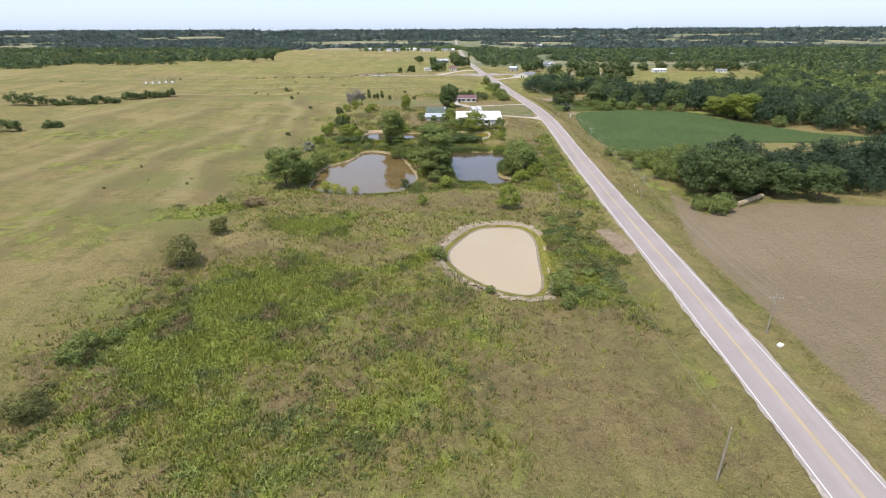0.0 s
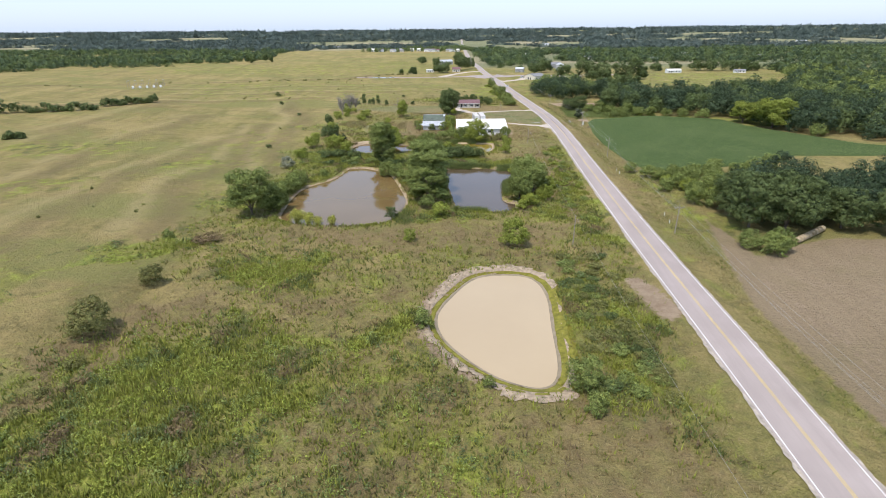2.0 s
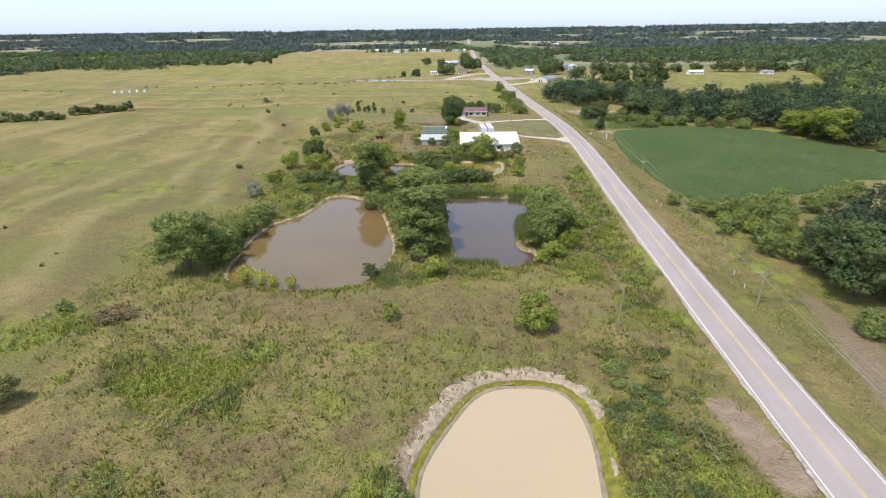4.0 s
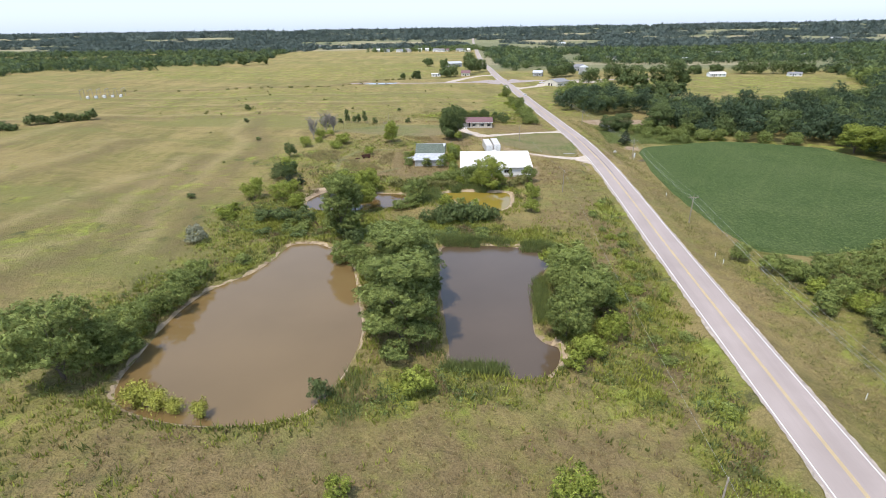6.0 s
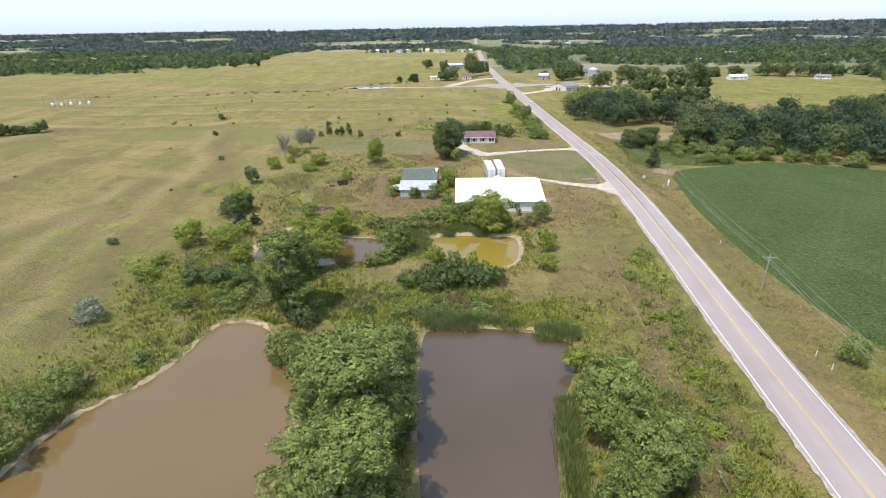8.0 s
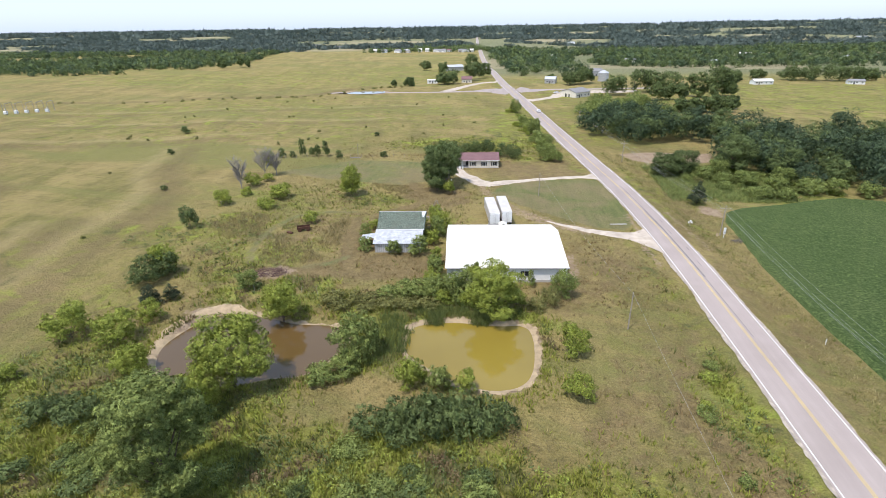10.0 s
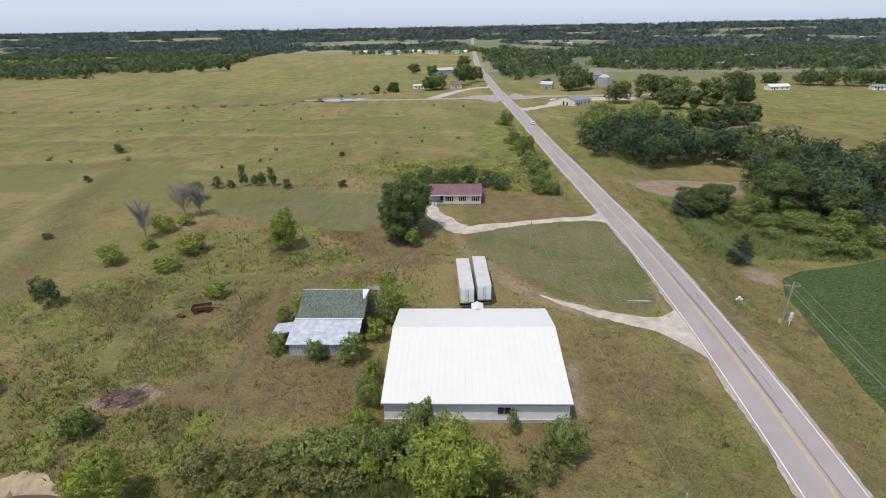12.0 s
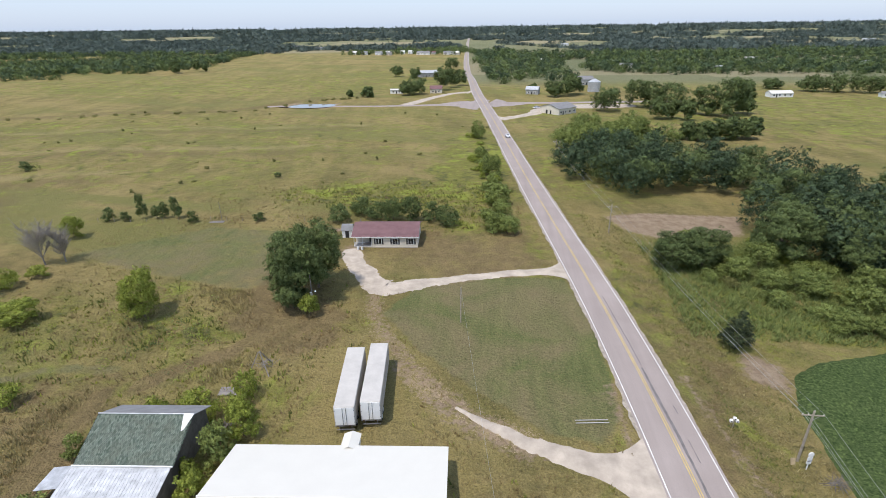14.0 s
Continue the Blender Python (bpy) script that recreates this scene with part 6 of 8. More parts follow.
def old_shed():
    ob = base("shed", pose(-32.7, 289.3, 0.2, 0, 0, 5.0), "old shed with a mossy green roof and tin lean-to", "shed")
    W, M, RD, D = 10.9, 5.5, 10.8, 14.6
    ze, zm, zr, zb = 2.35, 3.5, 6.0, 4.0
    part("wall", prism([(0.25, -0.5), (0.25, ze - 0.1), (M, zm - 0.2), (RD, zr - 0.25), (D - 0.3, zb - 0.2), (D - 0.3, -0.5)], 0.3, W - 0.3), OLD_BOARD, ob, "dark weathered board wall")
    part("front_wall", box(0.28, 0.17, -0.4, W - 0.28, 0.246, ze - 0.12), TIN, ob, "dull tin front wall")
    for i in range(22):
        x = 0.32 + i * 0.47
        part("siding_rib", box(x, 0.14, -0.3, x + 0.09, 0.168, ze - 0.16), GREY_SIDING, ob)
    low = part("lean_to_roof", slab([(-0.1, -0.15, ze), (W, -0.15, ze), (W, M, zm), (-0.1, M, zm)], 0.05), TIN, ob, "dull corrugated tin roof")
    roof_ribs(low, [(-0.05, -0.13, ze), (W - 0.05, -0.13, ze), (W - 0.05, M, zm), (-0.05, M, zm)], 30, TIN, "rib", 0.018)
    front = part("roof", slab([(0.1, M - 0.1, zm + 0.14), (W + 0.3, M - 0.1, zm + 0.14), (W + 0.5, RD, zr), (0.1, RD, zr)], 0.07), GREEN_SHINGLE, ob, "moss-green shingled roof")
    part("roof", slab([(0.1, RD + 0.004, zr), (W + 0.5, RD + 0.004, zr), (W + 0.4, D, zb), (0.1, D, zb)], 0.07), GREY_SHINGLE, ob, "grey back roof slope")
    part("ridge_cap", rod((0.1, RD, zr + 0.02), (W + 0.5, RD, zr + 0.02), 0.07), TIN, ob)
    part("flashing", box(0.0, M - 0.2, zm + 0.02, W + 0.2, M - 0.08, zm + 0.17), WHITE_PAINT, ob, "pale flashing strip")
    part("loose_sheet", slab([(W - 0.35, RD - 1.9, zr - 0.78), (W - 0.05, RD - 1.7, zr - 0.68), (W + 0.5, RD - 0.05, zr + 0.08), (W - 0.7, RD - 0.05, zr + 0.06)], 0.03), TIN, ob, "loose bright tin sheet on the roof corner")
    # diamond shingles, too small to tell apart singly
    r = random.Random(5)
    bm = bmesh.new()
    nx, ny = 46, 25
    slope = (zr - zm - 0.14) / (RD - M + 0.1)
    for j in range(ny + 1):
        for i in range(nx + 1):
            cx = 0.25 + (i + 0.5 * (j % 2)) * (W - 0.1) / nx
            cy = M - 0.05 + j * (RD - M - 0.15) / ny
            if cx > W + 0.15:
                continue
            w, h, t = (W / nx) * 0.47, (RD - M) / ny * 0.9, r.uniform(0.012, 0.035)
            q = []
            for dx, dy in ((-w, 0), (0, -h), (w, 0), (0, h)):
                yy = min(RD - 0.02, max(M - 0.12, cy + dy))
                q.append((cx + dx, yy, zm + 0.14 + (yy - M + 0.1) * slope + 0.012 + (t if dy < 0 else 0.004)))
            slab(q, 0.01, bm)
    tagged(part("shingles", bm, DIAMOND, front), kind="stuff")
    # low side roof on the west
    part("side_roof", slab([(-3.6, 3.6, 1.75), (0.1, 3.6, 2.3), (0.1, 6.8, 2.3), (-3.6, 6.8, 1.75)], 0.05), TIN, ob, "small tin side roof")
    for px, py in ((-3.4, 3.8), (-3.4, 6.6)):
        part("post", rod((px, py, -0.6), (px, py, 1.74), 0.06), POLEWOOD, ob)


def ranch_house():
    ob = base("house", pose(-21.2, 361.6, 0.98, 0, 0, 4.6), "cream single-storey ranch house with a mauve shingle roof", "house")
    W, D = 15.2, 10.0
    part("wall", prism([(0.35, -0.5), (0.35, 2.66), (5.0, 4.08), (D - 0.5, 2.6), (D - 0.5, -0.5)], 4.6, W - 0.3), CREAM_SIDING, ob, "cream clapboard wall")
    part("wall", prism([(3.0, -0.5), (3.0, 3.38), (5.0, 4.08), (D - 0.5, 2.6), (D - 0.5, -0.5)], 0.3, 4.594), CREAM_SIDING, ob, "cream clapboard wall set back behind the porch")
    front = part("roof", slab([(0, 0.0, 2.7), (W, 0.0, 2.7), (W, 5.0, 4.4), (0, 5.0, 4.4)], 0.14), MAUVE_SHINGLE, ob)
    back = part("roof", slab([(0, 5.004, 4.4), (W, 5.004, 4.4), (W, D, 2.7), (0, D, 2.7)], 0.14), MAUVE_SHINGLE, ob)
    bm = bmesh.new()
    for i in range(13):
        y0, y1 = i * 5.0 / 13, (i + 1) * 5.0 / 13
        slab([(-0.02, y0, 2.7 + y0 * 0.34 + 0.03), (W + 0.02, y0, 2.7 + y0 * 0.34 + 0.03), (W + 0.02, y1, 2.7 + y1 * 0.34 + 0.01), (-0.02, y1, 2.7 + y1 * 0.34 + 0.01)], 0.012, bm)
    tagged(part("shingles", bm, MAUVE_SHINGLE, front), kind="stuff")
    part("ridge_cap", rod((0, 5.0, 4.4), (W, 5.0, 4.4), 0.07), MAUVE_SHINGLE, ob)
    part("fascia", box(0, -0.05, 2.52, W, -0.004, 2.7), WHITE_PAINT, ob)
    part("porch_floor", box(0.3, 0.4, -0.5, 4.58, 2.99, 0.25), CONCRETE, ob)
    for x in (0.45, 2.4, 4.4):
        part("porch_post", box(x - 0.06, 0.5, 0.25, x + 0.06, 0.62, 2.85), WHITE_PAINT, ob)
    part("porch_rail", box(0.5, 0.53, 1.05, 3.0, 0.59, 1.13), WHITE_PAINT, ob)
    door = part("door", box(3.5, 2.93, 0.26, 4.4, 2.995, 2.3, 0.01), DARK, ob, "dark front door")
    part("knob", rod((4.28, 2.93, 1.25), (4.28, 2.86, 1.25), 0.035), STEEL, door)
    for x in (6.1, 9.8, 13.4):
        window(ob, x, 0.35, 0.8, 1.25, 1.35, True)
    part("chimney_pipe", rod((1.1, 6.5, 3.4), (1.1, 6.5, 4.6), 0.09), STEEL, ob)
    part("foundation", box(4.55, 0.27, -0.6, W - 0.25, 0.36, 0.15), CONCRETE, ob)
    # garden shed
    gs = base("garden_shed", pose(-25.2, 367.4, 0.98, 0, 0, 4.6), "small white gambrel-roofed garden shed beside the house", "shed")
    part("wall", prism([(0, -0.3), (0, 1.9), (0.9, 2.75), (1.8, 2.75), (2.7, 1.9), (2.7, -0.3)], 0, 2.4), WHITE_PAINT, gs)
    part("roof", prism([(-0.15, 1.75), (-0.15, 1.85), (0.8, 2.86), (1.35, 3.05), (1.9, 2.86), (2.85, 1.85), (2.85, 1.75), (1.85, 2.7), (1.35, 2.9), (0.85, 2.7)], -0.15, 2.55), GREY_SHINGLE, gs)
    part("door", box(0.75, -0.05, 0.0, 1.65, -0.004, 1.85), DARK, gs)
    # bins and clutter by the porch
    for i, (x, y) in enumerate(((-19.6, 360.9), (-18.7, 361.0))):
        b = base("dustbin", pose(x, y, ground_at(x, y)), "pale plastic dustbin by the porch", "dustbin")
        part("body", rod((0, 0, 0), (0, 0, 0.95), 0.26, 0.32, 10), WHITE_PAINT, b)
        part("lid", rod((0, 0, 0.951), (0, 0, 1.02), 0.34, 0.3, 10), STEEL, b)


def trailer_pattern(m, label):
    ob = base("semi_trailer", m, label, "trailer", "parked trailers")
    L, W, z0, z1 = 12.7, 2.55, 1.15, 4.0
    body = part("body", box(0, 0, z0, W, L, z1, 0.05), TRAILER_SKIN, ob)
    part("roof_panel", box(0.06, 0.08, z1 + 0.003, W - 0.06, L - 0.06, z1 + 0.03), TRAILER_SKIN, ob, "pale grey roof sheet")
    for i in range(21):
        y = 0.5 + i * (L - 1.0) / 20
        if i % 4 == 0:
            part("roof_bow", box(0.1, y, z1 + 0.0305, W - 0.1, y + 0.03, z1 + 0.036), TRAILER_SKIN, ob)
        for x in (-0.02, W + 0.004):
            part("side_post", box(x, y, z0 + 0.12, x + 0.016, y + 0.07, z1 - 0.12), TRAILER_SKIN, ob)
    for k in (0, 1):
        d = part("door", box(0.09 + k * (W / 2 - 0.08), -0.06, z0 + 0.1, W / 2 - 0.01 + k * (W / 2 - 0.08), -0.004, z1 - 0.1, 0.015), WHITE_PAINT, ob, "white rear door")
        x = W / 2 + (-0.22 if k == 0 else 0.22)
        part("lock_rod", rod((x, -0.1, z0 + 0.05), (x, -0.1, z1 - 0.08), 0.025, 0.025, 6), STEEL, d)
        for z in (z0 + 0.5, z0 + 1.4, z0 + 2.3):
            part("hinge", box(0.03 + k * (W - 0.18), -0.085, z, 0.15 + k * (W - 0.18), -0.061, z + 0.1), STEEL, d)
    part("door_frame", box(0.0, -0.03, z0 - 0.12, W, 0.05, z0 + 0.07), STEEL, ob)
    part("bumper", box(0.15, -0.05, 0.45, W - 0.15, 0.06, 0.58), STEEL, ob)
    for x in (0.5, W - 0.55):
        part("bumper_strut", box(x, -0.02, 0.58, x + 0.06, 0.04, z0), STEEL, ob)
        part("tail_light", box(x - 0.28, -0.075, z0 - 0.09, x - 0.08, -0.035, z0), RUSTY, ob)
        part("landing_leg", box(x, L - 3.1, 0.06, x + 0.12, L - 2.98, z0), STEEL, ob)
        part("landing_foot", box(x - 0.08, L - 3.18, 0.0, x + 0.2, L - 2.9, 0.06), STEEL, ob)
    part("chassis", box(0.75, 0.2, 0.85, W - 0.75, L - 1.0, z0), STEEL, ob)
    for y in (1.4, 2.65):
        part("axle", rod((0.3, y, 0.5), (W - 0.3, y, 0.5), 0.07), STEEL, ob)
        for x0, x1 in ((0.05, 0.55), (W - 0.55, W - 0.05)):
            wh = part("wheel", rod((x0, y, 0.5), (x1, y, 0.5), 0.5, 0.5, 18), RUBBER, ob)
            part("rim", rod((x0 - 0.01, y, 0.5), (x1 + 0.01, y, 0.5), 0.27, 0.27, 14), WHITE_PAINT, wh)
    return ob


white_barn()
old_shed()
ranch_house()
_ta = 8.5
_t1 = trailer_pattern(pose(-7.4, 305.5, 0.6, 0, 0, _ta), "long pale box semi trailer parked behind the barn")
_t2 = copy_thing(_t1, pose(-4.45, 306.8, 0.62, 0, 0, _ta - 0.8))


# ---- crops, weeds and reeds ----
def blades(r, x, y, z, h, w, per, lean=0.75):
    """Tufts of per blades each at the given places: triangles."""
    n = len(x)
    x, y, z, h, w = (np.repeat(v, per) for v in (x, y, z, h, w))
    m = n * per
    a = r.uniform(0, 2 * np.pi, m)
    b = r.uniform(0, 2 * np.pi, m)
    off = r.uniform(0, 0.5, m) * h
    bx, by = x + off * np.cos(b), y + off * np.sin(b)
    hh = h * r.uniform(0.6, 1.15, m)
    ca, sa = np.cos(a) * w, np.sin(a) * w
    lx, ly = lean * hh * np.cos(b + r.normal(0, 0.5, m)), lean * hh * np.sin(b + r.normal(0, 0.5, m))
    v = np.stack([np.stack([bx - ca, by - sa, z - 0.05], 1), np.stack([bx + ca, by + sa, z - 0.05], 1), np.stack([bx + lx, by + ly, z + hh], 1)], 1)
    return v.reshape(-1, 3), np.arange(m * 3).reshape(-1, 3)


def clear_of(x, y):
    """Places that are neither water, road, drive, lawn nor building."""
    ok = np.abs(x - road_x(y)) > 5.6
    for poly, level, steep, rim in PONDS.values():
        ok &= near_poly(poly, x, y, 6) > rim + 0.8
    for poly in LAWNS + STUBBLE + BARE:
        ok &= near_poly(poly, x, y, 3) > 0.3
    for cx, cy, a, b, c, d in ((-15, 276.8, 0, 24.2, 0, 23), (-32.7, 289.3, -3.8, 11.5, 0, 14.6), (-21.2, 361.6, -5, 15.5, 0, 10)):
        ca, sa = math.cos(radians(4.9)), math.sin(radians(4.9))
        u, v = (x - cx) * ca + (y - cy) * sa, -(x - cx) * sa + (y - cy) * ca
        ok &= ~((u > a - 0.4) & (u < b + 0.4) & (v > c - 0.4) & (v < d + 0.4))
    ok &= ~((x > -13) & (x < 2) & (y > 303) & (y < 323))
    for pts in (((31, 302.4), (23, 303.6), (18, 305.6), (12, 308.4), (7, 311.5)), ((26, 354), (14, 351.6), (3, 348), (-6, 344.6), (-10, 342.5), (-17, 352), (-21, 361))):
        for p, q in zip(pts, pts[1:]):
            ok &= near_poly([p, q, (q[0] + 0.01, q[1] + 0.01)], x, y, 4) > 2.6
    return ok


def stands(x, y):
    """Where one kind of weed or another takes over: about -1 to 1, in irregular patches."""
    u, v = x + 3 * np.sin(y * 0.19) + 1.4 * np.sin(y * 0.53 + x * 0.2), y + 3 * np.sin(x * 0.17 + 2) + 1.4 * np.sin(x * 0.47 - y * 0.23)
    bright = sum(np.exp(-((x - px) ** 2 + (y - py) ** 2) / w**2) for px, py, w in ((-45, 94, 9), (-47, 128, 8), (-40, 70, 8)))
    return 0.9 * bright + 0.75 * np.sin(u * 0.29 + 0.6) * np.sin(v * 0.33 + 1.1) + 0.45 * np.sin(u * 0.61 + v * 0.37) * np.sin(v * 0.67 - u * 0.2 + 0.8)


def weeds():
    r = np.random.default_rng(21)
    n = 420000
    # thicker where the camera passes low
    x = r.uniform(-110, 34, n)
    y = 40 + 380 * r.uniform(0, 1, n) ** 1.25
    lush = patches(LUSH, x, y)
    wet = np.zeros(n)
    for name in ("large_pond", "narrow_pond", "brown_pond", "yellow_pond"):
        s = near_poly(PONDS[name][0], x, y, 12)
        wet = np.maximum(wet, np.clip(1 - s / 7, 0, 1))
    clump = 0.5 + 0.5 * np.sin(x * 0.9 + 1.7 * np.sin(y * 0.55)) * np.sin(y * 0.8 + 1.3 * np.sin(x * 0.6))
    ok = clear_of(x, y)
    green = np.maximum(lush, wet) * (1 - 0.75 * patches(RUST, x, y))
    fade = np.clip((x + 84) / 22, 0, 1) * np.clip((425 - y) / 60, 0, 1) * np.where(y > 285, 0.7, 1.0)
    kg = ok & (r.uniform(0, 1, n) < fade * np.clip(green**1.7 * 1.15, 0.012, 0.9) * (0.3 + 0.7 * clump))
    tall = np.zeros(n)
    for poly in TALL_GRASS:
        tall = np.maximum(tall, np.clip(0.6 - near_poly(poly, x, y, 4) / 2, 0, 1))
    worn = np.full(n, 99.0)
    for pts in MOWN_TRACKS + RUST_TRACKS:
        worn = np.minimum(worn, off_line(pts, x, y))
    ok &= worn > 1.3
    kg &= (tall < 0.3) & (worn > 1.3)
    kd = ok & ~kg & (r.uniform(0, 1, n) < np.maximum(0.2 * (0.2 + 0.8 * clump) * fade * np.where(y > 270, 1.9, 1.0), 0.75 * tall))
    kind = stands(x, y) + r.normal(0, 0.16, n)
    russet = (tall < 0.3) & (np.clip((y - 262) / 20, 0, 1) * np.where(x < 30, 1, 0) * (0.35 + 0.45 * np.sin(x * 0.31 + np.sin(y * 0.2)) * np.sin(y * 0.27)) + 0.5 * patches(RUST, x, y) > r.uniform(0, 1, n))
    for k, name, leaf, label, h0, h1, w in (
        (kg & (kind < -0.12) & (kind > -0.6), "weeds", "weed_dark", "dark green weeds standing in patches in the pasture", 0.4, 1.15, 0.11),
        (kg & (kind <= -0.6), "weeds", "weed_brown", "brown seeding weeds standing in patches in the pasture", 0.35, 0.9, 0.09),
        (kg & (kind >= -0.12), "weeds", "weed", "thick green weeds in the pasture and on pond banks", 0.4, 1.05, 0.11),
        (kd & ~russet, "dry_grass", "straw", "tufts of tall dry grass across the pasture", 0.2, 0.6, 0.055),
        (kd & russet, "dry_grass", "russet", "tangled russet dead grass round the old farmyard", 0.25, 0.75, 0.065),
    ):
        px, py = x[k], y[k]
        h = r.uniform(h0, h1, len(px)) * (1 + 0.7 * tall[k]) * np.where((py > 285) & (leaf == "weed"), 0.6, 1.0)
        v, f = blades(r, px, py, land_z(px, py), h, np.full(len(px), w), 4, 0.45)
        ob = new(name, mesh_from(name, v, f, LEAF[leaf]))
        tagged(ob, label, "grass", kind="stuff")
    # the verge east of the road
    n = 30000
    x, y = r.uniform(30, 62, n), r.uniform(60, 390, n)
    k = clear_of(x, y) & (x > road_x(y) + 7.5) & (near_poly(SOY, x, y, 3) > 0.3) & (r.uniform(0, 1, n) < np.clip((66 - x) / 14, 0, 1))
    green = r.uniform(0, 1, n) < 0.3 + 0.4 * np.sin(y * 0.11 + x * 0.7)
    for kk, name, leaf, label in ((k & ~green, "verge_grass", "straw", "rough dry grass on the road verge"), (k & green, "verge_weeds", "weed_dark", "green weeds on the road verge")):
        px, py = x[kk], y[kk]
        v, f = blades(r, px, py, land_z(px, py), r.uniform(0.2, 0.7, len(px)), np.full(len(px), 0.05), 4)
        tagged(new(name, mesh_from(name, v, f, LEAF[leaf])), label, "grass", kind="stuff")
    # rank growth below the wood
    n = 9000
    x, y = r.uniform(44, 96, n), r.uniform(333, 384, n)
    k = (near_poly(SOY, x, y, 3) > 0.5) & (patches([(62, 352, 26, 20, 0, 1.0)], x, y) > r.uniform(0.1, 0.9, n)) & clear_of(x, y)
    px, py = x[k], y[k]
    v, f = blades(r, px, py, land_z(px, py), r.uniform(0.4, 1.3, len(px)), np.full(len(px), 0.085), 6)
    tagged(new("rank_weeds", mesh_from("rank_weeds", v, f, LEAF["reed"])), "rank green weeds below the wood", "grass", kind="stuff")


SOY = np.array([(55, 324), (60, 327.5), (70, 330.5), (79, 334.5), (90, 338), (98, 336.5), (112, 332), (124, 327), (130, 309), (145, 288), (158, 269), (186, 256), (150, 247), (116, 246), (100, 234), (82, 226), (66, 221), (57, 223), (53.5, 235), (50.9, 254), (50, 275), (50.2, 290), (51.4, 304), (52.2, 317)])


def soybeans():
    """A closed canopy of soybean rows: a rough raised sheet with leaf sprays over it."""
    r = np.random.default_rng(5)
    step = 0.6
    xs, ys = np.arange(47, 190, step), np.arange(217, 342, step)
    gx, gy = np.meshgrid(xs, ys)
    x, y = gx.ravel(), gy.ravel()
    d = -signed(SOY, x, y)
    top = np.clip(d / 0.8, 0, 1) * (0.62 + 0.05 * np.sin(x * 2 * np.pi / 1.9) + 0.035 * r.standard_normal(len(x)))
    z = land_z(x, y) + np.where(d > 0, top, -0.1)
    i = np.arange(len(x)).reshape(len(ys), len(xs))
    f = np.stack([i[:-1, :-1], i[:-1, 1:], i[1:, 1:], i[1:, :-1]], -1).reshape(-1, 4)
    f = f[(d[f] > -step).any(1)]
    used = np.unique(f)
    remap = np.zeros(len(x), int)
    remap[used] = np.arange(len(used))
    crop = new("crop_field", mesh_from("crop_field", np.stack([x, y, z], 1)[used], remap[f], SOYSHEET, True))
    tagged(crop, "dense dull-green soybean crop in close rows", "crop", kind="stuff")


def soy_sheet():
    m = Mat("soybean_canopy", 0.9, 0.0, 0.05)
    p = m.pos()
    row = m.noise(1.2, 3.0, 0.6, m.scaled(p, (1.0, 0.35, 1.0)))
    c = m.mix(m.ramp(row, 0.3, 0.7), (0.056, 0.086, 0.030), (0.094, 0.130, 0.046))
    c = m.mix(m.ramp(m.noise(0.05, 4.0, 0.6), 0.4, 0.7, 0.0, 0.7), c, (0.112, 0.142, 0.056))
    # wheel tracks of the sprayer, closing over
    w = m.t.nodes.new("ShaderNodeTexWave")
    w.inputs["Scale"].default_value = 0.018
    w.inputs["Distortion"].default_value = 0.6
    m.t.links.new(m.turned(p, 32, (1.0, 1.0, 1.0)), w.inputs["Vector"])
    c = m.mix(m.ramp(w.outputs["Fac"], 0.98, 1.0, 0.0, 0.16), c, (0.150, 0.180, 0.065))
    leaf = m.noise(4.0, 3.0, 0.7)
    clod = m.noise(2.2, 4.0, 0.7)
    # shade in the gaps between leaves is painted where the bump dips, tops paler
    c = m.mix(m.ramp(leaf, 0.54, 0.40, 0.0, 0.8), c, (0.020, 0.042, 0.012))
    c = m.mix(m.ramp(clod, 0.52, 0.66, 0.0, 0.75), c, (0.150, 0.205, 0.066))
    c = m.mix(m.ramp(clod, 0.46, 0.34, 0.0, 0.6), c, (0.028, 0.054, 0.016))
    m.set("Base Color", c)
    m.bump(m.math("ADD", leaf, clod), 1.0, 0.35)
    return m.m


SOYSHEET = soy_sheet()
soybeans()
weeds()


